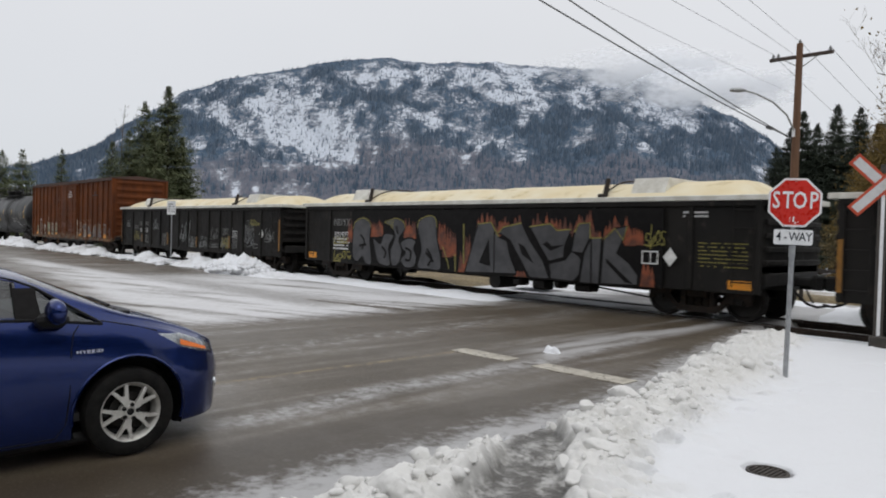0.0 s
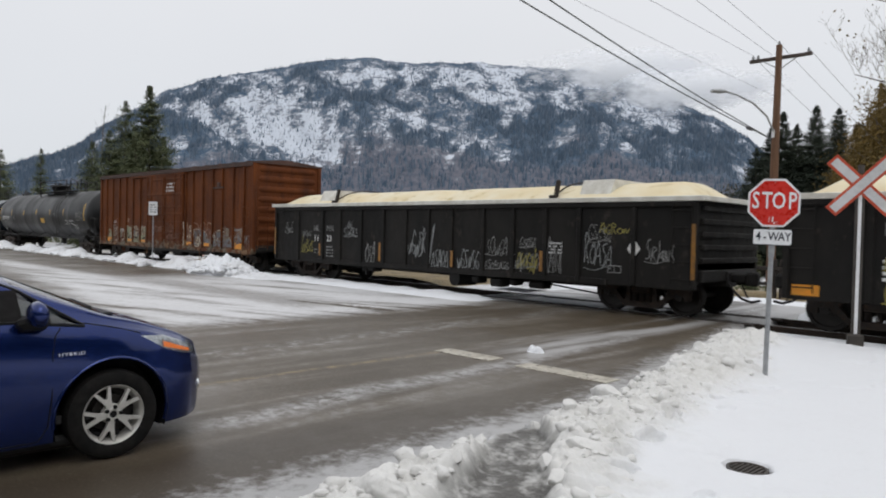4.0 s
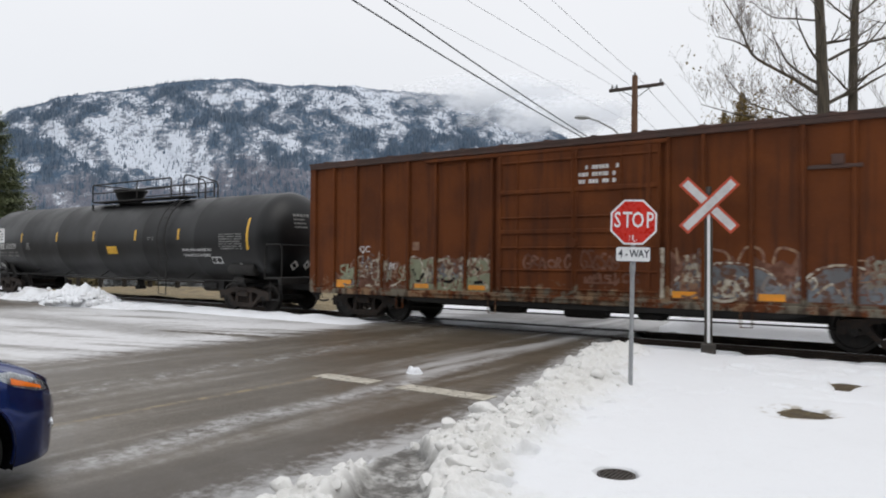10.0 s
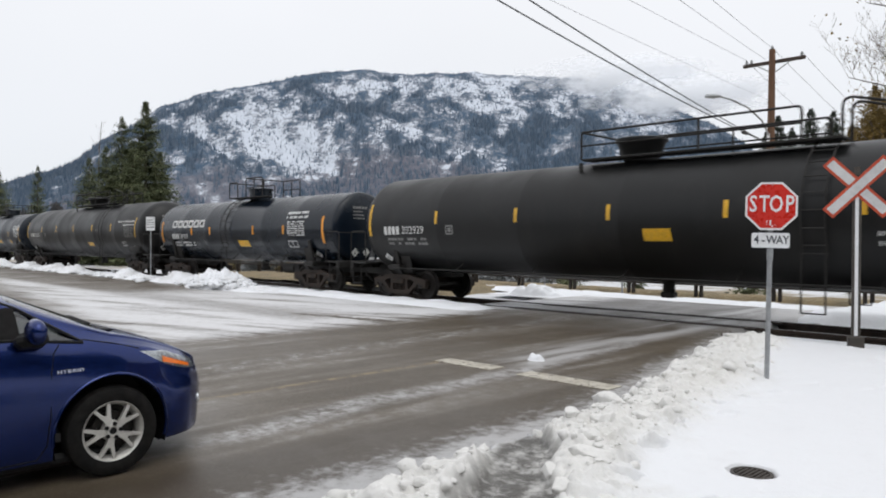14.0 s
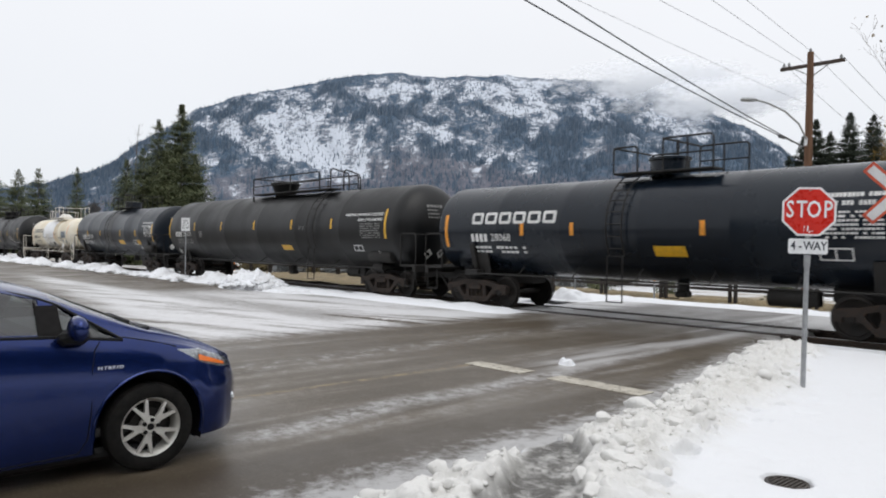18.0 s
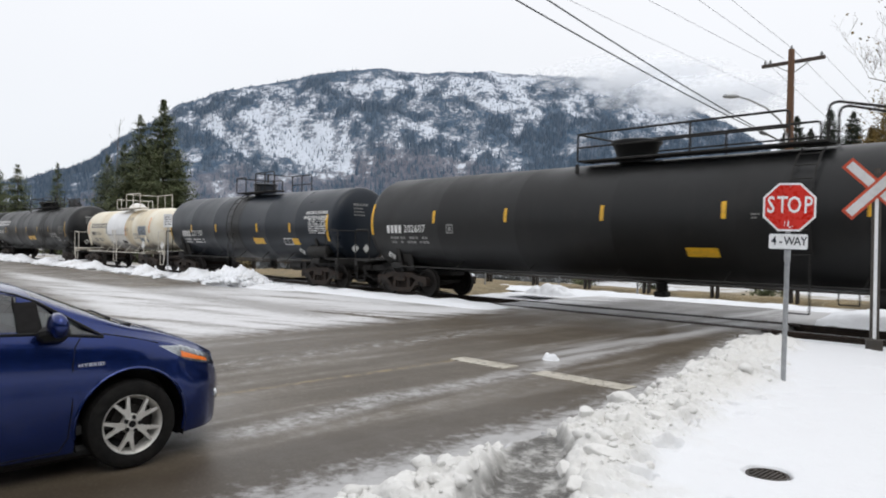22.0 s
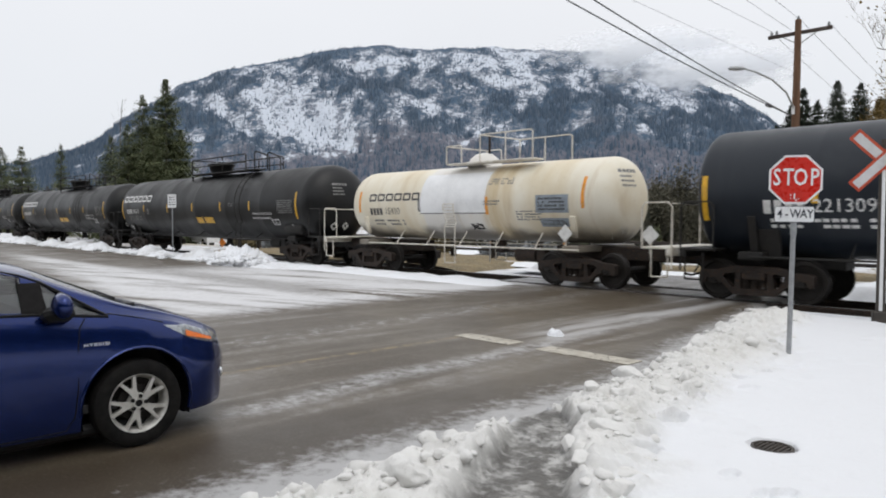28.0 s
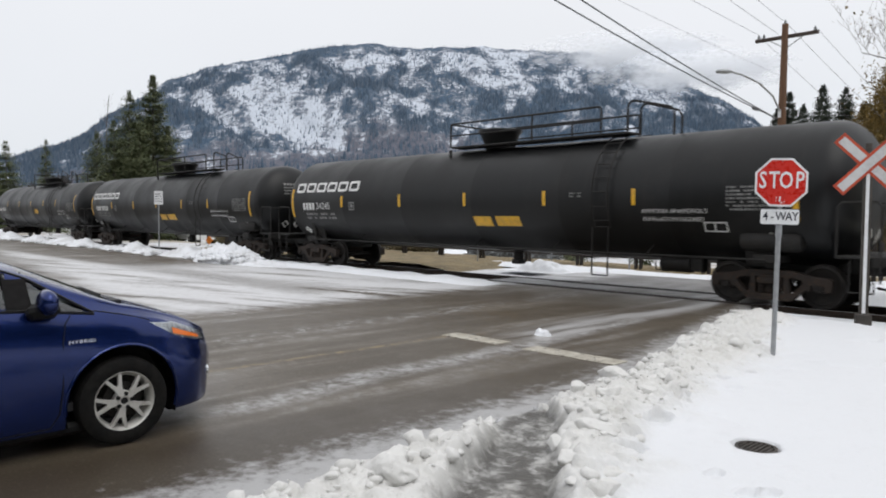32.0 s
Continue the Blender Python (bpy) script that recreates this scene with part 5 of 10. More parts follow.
def build_mountain():
    az, k = np.linspace(-78, 78, 900), np.linspace(0, 1, 130)
    A, K = np.meshgrid(az, k)
    X, Y, H = slope_point(A, K)
    # falls away behind the ridge
    bx, by, bh = X[-1:] * 1.25, Y[-1:] * 1.25, H[-1:] * 0.55
    X, Y, H = np.vstack([X, bx]), np.vstack([Y, by]), np.vstack([H, bh])
    H[0] -= 12
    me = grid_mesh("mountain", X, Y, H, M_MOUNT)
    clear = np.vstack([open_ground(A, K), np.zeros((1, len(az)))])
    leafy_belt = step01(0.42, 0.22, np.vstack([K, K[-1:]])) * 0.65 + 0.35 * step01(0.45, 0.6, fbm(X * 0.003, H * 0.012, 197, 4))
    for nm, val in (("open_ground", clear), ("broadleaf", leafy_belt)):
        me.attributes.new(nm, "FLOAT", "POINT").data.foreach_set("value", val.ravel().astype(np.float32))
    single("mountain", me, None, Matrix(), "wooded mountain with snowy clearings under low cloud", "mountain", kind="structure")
    # conifers on it, thick in the woods and thin in the clearings
    rng = np.random.default_rng(5)
    n = 140000
    az = rng.uniform(-50, 40, n)
    kk = rng.uniform(0.05, 1.0, n) ** 0.75
    op = open_ground(az, kk) + 0.22 * (fbm(az * 3.1, kk * 34, 183, 3) - 0.5)
    keep = rng.uniform(0, 1, n) < np.clip(1.25 - (op - 0.05) * 2.3, 0.22, 0.9) * np.where(kk < 0.3, 0.35, 1.0)
    az, kk = az[keep][:52000], kk[keep][:52000]
    X, Y, H = slope_point(az, kk)
    hh = rng.uniform(7, 17, len(az)) * (0.65 + 0.5 * rng.uniform(0, 1, len(az))) * np.where(kk > 0.94, 0.5, 1.0)
    inside = op[keep][:52000] > 0.32
    hh *= np.where(inside, rng.uniform(0.35, 0.75, len(az)), 1.0)
    rr = hh * rng.uniform(0.13, 0.22, len(az))
    rot = rng.uniform(0, 6.28, len(az))
    co = np.zeros((len(az), 5, 3))
    for i in range(4):
        w = rot + i * math.pi / 2
        co[:, i] = np.stack([X + rr * np.cos(w), Y + rr * np.sin(w), H - 2], -1)
    co[:, 4] = np.stack([X, Y, H + hh], -1)
    base = (np.arange(len(az)) * 5)[:, None, None]
    f = (np.array([[0, 1, 4], [1, 2, 4], [2, 3, 4], [3, 0, 4]])[None] + base).reshape(-1, 3)
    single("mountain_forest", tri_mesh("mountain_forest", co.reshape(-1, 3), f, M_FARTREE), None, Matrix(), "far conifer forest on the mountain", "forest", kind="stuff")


def build_mist():
    for az, el, r, w, h, name in ((15.0, 12.6, 1980, 700, 180, "low_cloud"), (19.5, 11.0, 1960, 520, 170, "low_cloud")):
        a = radians(az)
        c = Vector((r * math.sin(a), r * math.cos(a), r * math.tan(radians(el))))
        nx, nz = 26, 10
        X, Zz = np.meshgrid(np.linspace(-w / 2, w / 2, nx), np.linspace(-h / 2, h / 2, nz))
        Yy = 30 * np.cos(X / w * math.pi) * np.cos(Zz / h * math.pi)
        me = grid_mesh(name, X, -Yy, Zz, M_MIST)
        ob = single(name, me, None, Matrix.Translation(c) @ pose(0, 0, 0, 0, 0, -az), "thin white cloud hanging on the mountain", "cloud", kind="stuff")
        ob.visible_shadow = False


build_ground()
build_road()
build_track()
build_chunks(build_verge())
build_snow()
build_mountain()
build_mist()

# ---------------------------------------------------------------- the train
# A car's frame: x the way it goes, y away from the viewer, z up from the rail heads.

from mathutils.geometry import tessellate_polygon

WHEELS = []           # (wheelset, its place on the truck)
MESHES = {}
WHEEL_R = 0.42


def shared(key, make):
    if key not in MESHES:
        MESHES[key] = make()
    return MESHES[key]


def wheelset_mesh():
    mb = MB()
    for k in (-1, 1):
        prof = [(k * 0.66, 0.06), (k * 0.66, 0.10), (k * 0.672, 0.13), (k * 0.70, 0.33), (k * 0.675, 0.36), (k * 0.675, 0.445), (k * 0.70, 0.445),
                (k * 0.712, 0.425), (k * 0.80, 0.418), (k * 0.803, 0.355), (k * 0.77, 0.335), (k * 0.735, 0.13), (k * 0.80, 0.12), (k * 0.80, 0.08)]
        mb.lathe(prof, "y", 36)
    mb.cyl((0, -1.0, 0), (0, 1.0, 0), 0.075, 12)
    for k in (-1, 1):
        mb.cyl((0, k * 0.93, 0), (0, k * 1.06, 0), 0.095, 14)
        for i in range(3):
            w = i * 2.094
            mb.cyl((0.055 * math.cos(w), k * 1.05, 0.055 * math.sin(w)), (0.055 * math.cos(w), k * 1.085, 0.055 * math.sin(w)), 0.018, 6)
    return mb.mesh("wheelset", M_WHEEL, 35)


def holed_slab(outer, holes, y0, y1):
    """A plate with openings, one casting."""
    loops = [[Vector((x, z, 0)) for x, z in lp] for lp in (outer, *holes)]
    flat = [p for lp in loops for p in lp]
    tris = tessellate_polygon(loops)
    mb, n = MB(), len(flat)
    mb.v = [(p.x, y0, p.y) for p in flat] + [(p.x, y1, p.y) for p in flat]
    mb.f = [tuple(t) for t in tris] + [tuple(i + n for i in t[::-1]) for t in tris]
    k = 0
    for lp in loops:
        m = len(lp)
        mb.f += [(k + i, k + (i + 1) % m, n + k + (i + 1) % m, n + k + i) for i in range(m)]
        k += m
    return mb


def sideframe_mesh():
    """A cast truck side: arched top, two windows, pedestals over the axles."""
    outer = [(-1.14, 0.36), (-1.15, 0.58), (-1.08, 0.62), (-0.78, 0.64), (-0.42, 0.73), (0.42, 0.73), (0.78, 0.64), (1.08, 0.62), (1.15, 0.58), (1.14, 0.36), (1.02, 0.36), (1.00, 0.47),
             (0.78, 0.47), (0.76, 0.36), (0.68, 0.38), (0.42, 0.14), (-0.42, 0.14), (-0.68, 0.38), (-0.76, 0.36), (-0.78, 0.47), (-1.00, 0.47), (-1.02, 0.36)]
    wins = [[(k * 0.64, 0.50), (k * 0.60, 0.56), (k * 0.40, 0.60), (k * 0.36, 0.56), (k * 0.40, 0.30), (k * 0.45, 0.29)] for k in (-1, 1)]
    mid = [(-0.27, 0.27), (-0.27, 0.60), (0.27, 0.60), (0.27, 0.27)]
    return holed_slab(outer, wins + [mid], -0.075, 0.075).mesh("sideframe", M_TRUCK, 30)


def spring_mesh():
    mb = MB()
    for x in (-0.17, 0.0, 0.17):
        pts = [(x + 0.065 * math.cos(i * 0.9), 0.065 * math.sin(i * 0.9), 0.27 + 0.005 * i) for i in range(42)]
        mb.tube(pts, 0.014, 5)
    return mb.mesh("spring_nest", M_TRUCK, 40)


def bolster_mesh():
    mb = MB()
    mb.box((0, 0, 0.56), (0.36, 2.2, 0.2), 0.03)
    for k in (-1, 1):
        mb.box((0, k * 1.03, 0.53), (0.46, 0.18, 0.14), 0.02)
        mb.box((0, k * 0.64, 0.70), (0.22, 0.30, 0.09), 0.015)
        # brake beams and rods
        mb.box((k * 0.45, 0, 0.34), (0.10, 1.3, 0.12), 0.02)
    mb.cyl((0, 0, 0.64), (0, 0, 0.80), 0.20, 16)
    return mb.mesh("bolster", M_TRUCK, 30)


def add_truck(car, x):
    tr = part("truck", shared("bolster", bolster_mesh), None, car, "dark rusty cast-steel truck", m=pose(x, 0, 0))
    for k in (-1, 1):
        part("sideframe", shared("side", sideframe_mesh), None, tr, m=pose(0, k * 1.0, 0))
        part("spring_nest", shared("spring", spring_mesh), None, tr, m=pose(0, k * 1.0, 0))
    for k in (-1, 1):
        ws = part("wheelset", shared("wheels", wheelset_mesh), None, tr, m=pose(k * 0.89, 0, WHEEL_R + 0.015))
        WHEELS.append((ws, k * 0.89))
    return tr


def coupler_mesh():
    mb = MB()
    mb.box((0.18, 0, 0.86), (0.60, 0.14, 0.18), 0.03)
    mb.box((0.52, 0, 0.86), (0.24, 0.30, 0.30), 0.05)
    mb.box((0.60, -0.13, 0.86), (0.16, 0.10, 0.28), 0.03)
    mb.tube([(0.30, -0.05, 0.74), (0.36, -0.07, 0.62), (0.46, -0.08, 0.45)], 0.018, 6)
    # the air hose hangs in a loop
    mb.tube([(0.10, -0.30, 0.78), (0.22, -0.30, 0.62), (0.40, -0.26, 0.44), (0.58, -0.20, 0.38), (0.74, -0.12, 0.42)], 0.028, 7)
    # the cut lever along the end sill
    mb.tube([(-0.02, -1.35, 0.74), (0.02, -1.30, 0.86), (0.02, -0.3, 0.90), (0.14, -0.16, 0.98)], 0.014, 5)
    return mb.mesh("coupler", M_FRAME, 35)


def add_coupler(car, x, way):
    return part("coupler", shared("coupler", coupler_mesh), None, car, "coupler with hanging air hose", m=pose(x, 0, 0, 0, 0, 0 if way > 0 else 180))


def stencil(car, name, quads, lay, mat, label=""):
    mb = MB()
    for x0, x1, z0, z1 in quads:
        lay(mb, x0, x1, z0, z1)
    ob = part(name, mb, mat, car, label, smooth=None)
    return tagged(ob, kind="stuff" if len(quads) > 5 else "")


def letters(car, body, x, z, size, lay, mat, name="lettering", label="", **kw):
    me = text_mesh(body, size, mat, **kw)
    lay(me, x, z)
    return part(name, me, None, car, label)


def tank_profile(L, R, n=12, depth=0.55, full=2.0):
    """Shell with domed heads and faint weld rings."""
    hd = R * depth
    half = L / 2
    pr = []
    for i in range(n + 1):
        a = math.pi / 2 * i / n
        pr.append((-half + hd * (1 - math.sin(a) ** (2 / full)), max(0.02, R * math.cos(a) ** (1.8 / full) if i < n else 0.02)))
    pr = pr[::-1]
    body = []
    seams = 6
    for i in range(1, seams):
        x = -half + hd + (L - 2 * hd) * i / seams
        body += [(x - 0.03, R), (x - 0.012, R + 0.0025), (x + 0.012, R + 0.0025), (x + 0.03, R)]
    return pr + body + [(-a, r) for a, r in pr[::-1]]


def head_full(head):
    """How boxy a tank's end is."""
    return 2.0 if head > 0.5 else 3.4


def head_marks(car, L, R, zc, head, cx=0.0):
    """Small data and placards on the leading end of a tank."""
    full, hd = head_full(head), R * head

    def put(y, z):
        r = min(0.97 * R, math.hypot(y, z - zc))
        c = (r / R) ** (full / 1.8)
        return (cx + L / 2 - hd * (1 - math.sqrt(1 - c * c) ** (2 / full)) + 0.006, y, z)
    mb = MB()
    for i, (w, h) in enumerate(((0.62, 0.085), (0.40, 0.05), (0.46, 0.05), (0.50, 0.05))):
        z = zc + 0.66 - i * 0.115
        n = 5
        for k in range(n):
            a, b = -0.52 + w * k / n, -0.52 + w * (k + 0.78) / n
            mb.add([put(a, z), put(b, z), put(b, z + h), put(a, z + h)], [(0, 1, 2, 3)])
    part("end_data", mb, M_STENCILD, car, "small stencilled data on the tank's end", smooth=None)["kind"] = "stuff"
    for y in (-0.42, 0.05):
        q = MB().add([put(y, zc - 0.98), put(y + 0.15, zc - 0.82), put(y, zc - 0.66), put(y - 0.15, zc - 0.82)], [(0, 1, 2, 3)])
        part("placard", q, M_PLAC, car, "white diamond hazard placard", smooth=None)


def arc_tube(a, b, c, n=5):
    """Points of a rounded corner from a by b to c."""
    a, b, c = Vector(a), Vector(b), Vector(c)
    return [a * (1 - t) ** 2 + b * 2 * t * (1 - t) + c * t * t for t in (i / n for i in range(n + 1))]


def top_railing(car, x0, x1, z, y, high, mat, r=0.026, mid=True, posts=4, at_x=None):
    """A walkway railing; its posts and rails."""
    for k in (-1, 1):
        pts = [(x0, k * y, z), *arc_tube((x0, k * y, z + high - 0.1), (x0, k * y, z + high), (x0 + 0.1, k * y, z + high)),
               *arc_tube((x1 - 0.1, k * y, z + high), (x1, k * y, z + high), (x1, k * y, z + high - 0.1)), (x1, k * y, z)]
        rail = part("guard_rail", MB().tube(pts, r, 7), mat, car)
        if mid:
            part("mid_rail", MB().cyl((x0, k * y, z + high * 0.5), (x1, k * y, z + high * 0.5), r * 0.85, 6), mat, rail)
        for i in range(1, posts):
            x = x0 + (x1 - x0) * i / posts if at_x is None else at_x
            part("post", MB().cyl((x, k * y, z), (x, k * y, z + high), r, 6), mat, rail)
    part("end_rail", MB().cyl((x0, -y, z + high), (x0, y, z + high), r, 6), mat, car)


def tank_car(name, label, x, L, R, zc, mat, trucks, style, frame=None, rail_mat=None, top=(-1.2, 1.6, -0.2), over=0.30, shift=0.0, head=0.55):
    """style: "ammonia" has the long platform and the wide bonnet, "dome" the small one."""
    frame, rail_mat = frame or M_FRAME, rail_mat or M_FRAME
    car = thing(name, Matrix(), label, "tank car", "cars of the freight train")
    part("tank_shell", MB().lathe(tank_profile(L, R, depth=head, full=head_full(head)), "x", 72, (-0.385 if mat is M_WHITE else 0, 0, zc)), mat, car, smooth=40)
    half = L / 2
    zt, zb = zc + R, zc - R
    end = half + over
    # stub sills, end platforms and saddles
    for k in (-1, 1):
        tx = k * trucks + shift
        part("stub_sill", MB().box((k * (trucks + (end - trucks) / 2 - 0.5), 0, 0.84), (end - trucks + 1.9, 0.55, 0.34), 0.03), frame, car)
        part("end_sill", MB().box((k * (end - 0.06), 0, 0.98), (0.14, 2.75, 0.20), 0.02), M_WRAIL if mat is M_WHITE else frame, car)
        plat = part("end_platform", MB().box((k * (end - 0.42), 0, 1.05), (0.66, 2.7, 0.05), 0.01), M_WRAIL if mat is M_WHITE else frame, car)
        sad = MB().box((tx, 0, 0.95), (0.5, 2.55, 0.16), 0.02)
        for ky in (-1, 1):
            ang = math.acos(min(0.98, 1.02 / R))
            sad.box((tx, ky * 1.12, zb + 0.42), (0.16, 0.08, 0.55 if mat is M_WHITE else 0.90 if zb > 0.6 else 0.8), 0.01, Matrix.Rotation(ky * -0.25, 3, "X"))
            if mat is not M_WHITE:
                sad.box((tx - k * 0.25, ky * 1.02, zb + 0.30), (0.5, 0.05, 0.6), 0.01, Matrix.Rotation(ky * -0.25, 3, "X"))
        part("saddle", sad, M_WHITE if mat is M_WHITE else frame, car)
        add_truck(car, tx)
        add_coupler(car, k * (end - 0.05), k)
        for ky in (-1, 1):
            part("grab_iron", MB().tube([(k * (end - 0.72), ky * 1.34, 1.05), (k * (end - 0.72), ky * 1.34, 1.95), (k * (end - 0.64), ky * 1.34, 2.05),
                                         (k * (end - 0.08), ky * 1.34, 2.05), (k * end, ky * 1.34, 1.95), (k * end, ky * 1.34, 0.6)], 0.02, 6), rail_mat, car)
            st = MB()
            for xx in (-0.2, 0.2):
                st.cyl((k * (end - 0.3) + xx, ky * 1.33, 0.42), (k * (end - 0.3) + xx, ky * 1.33, 1.0), 0.018, 5)
            st.cyl((k * (end - 0.3) - 0.2, ky * 1.33, 0.42), (k * (end - 0.3) + 0.2, ky * 1.33, 0.42), 0.018, 5)
            part("step", st, rail_mat, car)
        part("end_rail", MB().cyl((k * end, -1.34, 2.02), (k * end, 1.34, 2.02), 0.018, 6), rail_mat, car)
    # the running rod below the tank, on hangers
    for ky in (-1, 1):
        run = part("side_rod", MB().cyl((-trucks, ky * 1.28, 0.93), (trucks, ky * 1.28, 0.93), 0.022, 6), rail_mat, car)
        n = 6
        for i in range(1, n):
            xx = -trucks + 2 * trucks * i / n
            part("hanger", MB().tube([(xx, ky * 0.95, zb + R * 0.24), (xx, ky * 1.28, 0.93)], 0.016, 5), rail_mat, run)
    part("drain_valve", MB().cyl((0.5, 0, zb - 0.22), (0.5, 0, zb + 0.1), 0.14, 12).box((0.5, 0, zb - 0.28), (0.3, 0.3, 0.14), 0.03), frame, car)
    part("brake_cylinder", MB().cyl((trucks - 2.6, -0.45, 0.72), (trucks - 1.9, -0.45, 0.72), 0.19, 14).box((trucks - 1.75, -0.45, 0.72), (0.3, 0.26, 0.3), 0.02), frame, car)
    if mat not in (M_WHITE, M_TANKB):
        part("air_reservoir", MB().lathe([(-0.62, 0.05), (-0.58, 0.17), (-0.5, 0.21), (0.5, 0.21), (0.58, 0.17), (0.62, 0.05)], "x", 16, (trucks + 0.05, -1.08, 1.30)), frame, car)
    # ladders
    for ky in (-1, 1):
        lx = 4.1 if style == "ammonia" else -0.55
        ld = MB()
        pts = [(ky * (R + 0.10) * math.cos(a), zc + (R + 0.10) * math.sin(a)) for a in [-0.5 + 1.85 * i / 12 for i in range(13)]]
        low = [(ky * (R + 0.02), 0.42), (ky * (R + 0.02), zc - 0.7)]
        path = low + (pts[:4] if mat is M_WHITE else pts)
        for xx in (-0.21, 0.21):
            ld.tube([(lx + xx, a, b) for a, b in path], 0.018, 5)
        lad = part("ladder", ld, rail_mat, car)
        for i in range(11):
            j = i * (len(path) - 1) / 10
            a, b = path[int(j)], path[min(int(j) + 1, len(path) - 1)]
            t = j - int(j)
            y_, z_ = a[0] + (b[0] - a[0]) * t, a[1] + (b[1] - a[1]) * t
            part("rung", MB().cyl((lx - 0.21, y_, z_), (lx + 0.21, y_, z_), 0.014, 5), rail_mat, lad)
    # top works
    if style == "ammonia":
        x0, x1 = -1.35, 4.4
        part("platform", MB().box(((x0 + x1) / 2, -0.62, zt + 0.02), (x1 - x0, 0.5, 0.05), 0.01).box(((x0 + x1) / 2, 0.62, zt + 0.02), (x1 - x0, 0.5, 0.05), 0.01), rail_mat, car)
        top_railing(car, x0, x1 - 0.72, zt + 0.02, 0.88, 0.66, rail_mat, posts=2, at_x=1.60)
        for yy, dx in ((-0.88, 0.0), (-0.30, -0.12)):
            part("access_rail", MB().tube([(x1, yy, zt), (x1, yy, zt + 0.58), *arc_tube((x1 + 0.02, yy, zt + 0.66), (x1 + 0.06, yy, zt + 0.74), (x1 + 0.2, yy, zt + 0.72)),
                                           (x1 + 1.08 + dx, yy, zt + 0.50), (x1 + 1.16 + dx, yy, zt + 0.38), (x1 + 1.16 + dx, yy, zt - 0.12)], 0.026, 7), rail_mat, car)
        part("bonnet", MB().lathe([(0.0, 0.42), (0.10, 0.44), (0.42, 0.56), (0.47, 0.62), (0.53, 0.62), (0.55, 0.56), (0.56, 0.1)], "z", 28, (-0.24, 0, zt - 0.03)), mat, car, "flared black valve bonnet")
        part("fitting", MB().cyl((-0.6, 0.1, zt + 0.5), (-0.6, 0.1, zt + 0.62), 0.1, 10), frame, car)
        part("lifting_lug", MB().box((x0 - 0.02, -0.86, zt - 0.16), (0.10, 0.05, 0.22), 0.01), rail_mat, car)
    else:
        x0, x1, xd = top
        for ky in (-1, 1):
            part("platform", MB().box(((x0 + x1) / 2, ky * 0.62, zt + 0.03), (x1 - x0, 0.45, 0.05), 0.01), rail_mat, car)
        if mat is M_WHITE:
            top_railing(car, x0, x0 + 0.62, zt + 0.03, 0.86, 0.52, rail_mat, r=0.020, mid=False, posts=1)
            top_railing(car, x0 + 1.35, x1, zt + 0.03, 0.86, 0.76, rail_mat, r=0.020, mid=False, posts=2)
        else:
            gap_ = (x1 - x0) * 0.26
            top_railing(car, x0, x0 + gap_, zt + 0.03, 0.86, 0.62, rail_mat, r=0.022, mid=False, posts=1)
            top_railing(car, x0 + 2 * gap_, x1, zt + 0.03, 0.86, 0.74, rail_mat, r=0.022, mid=True, posts=2)
        part("valve_dome", MB().lathe([(0.0, 0.46), (0.36, 0.46), (0.38, 0.50), (0.44, 0.50), (0.46, 0.40), (0.50, 0.05)] if mat is not M_WHITE else [(0.0, 0.52), (0.08, 0.50), (0.24, 0.40), (0.36, 0.24), (0.40, 0.05)], "z", 28, (xd, 0, zt - 0.02)), mat, car, "low valve dome")
        part("vent_pipe", MB().cyl((xd + 0.2, 0, zt + 0.3), (xd + 0.2, 0, zt + 0.84), 0.035, 8), frame, car)
    head_marks(car, L, R, zc, head, -0.385 if mat is M_WHITE else 0.0)
    CARS.append((car, x))
    return car


CARS = []


def tank_lay(R, zc, off=0.006):
    def lay(target, x, *rest):
        if isinstance(target, MB):
            x1, z0, z1 = rest
            on_tank(target, x, x1, z0, z1, R, zc, off)
        else:
            bend_mesh(target, R, zc, x, rest[0], off)
    return lay


def wall_lay(y):
    def lay(target, x, *rest):
        if isinstance(target, MB):
            x1, z0, z1 = rest
            on_wall(target, x, x1, z0, z1, y)
        else:
            for v in target.vertices:
                v.co = Vector((v.co.x + x, y + v.co.y, v.co.z + rest[0]))
    return lay


def band_marks(car, R, zc, xs, z0, z1, w=0.10, mat=None):
    for i, x in enumerate(xs):
        edge = i in (0, len(xs) - 1)
        mb = MB()
        on_tank(mb, x - w / 2, x + w / 2, z0 - (0.34 if edge else 0), z1 + (0.28 if edge else 0), R, zc, 0.006, n=6)
        part("reflector", mb, mat or M_YEL, car, "yellow reflective strip", smooth=None)


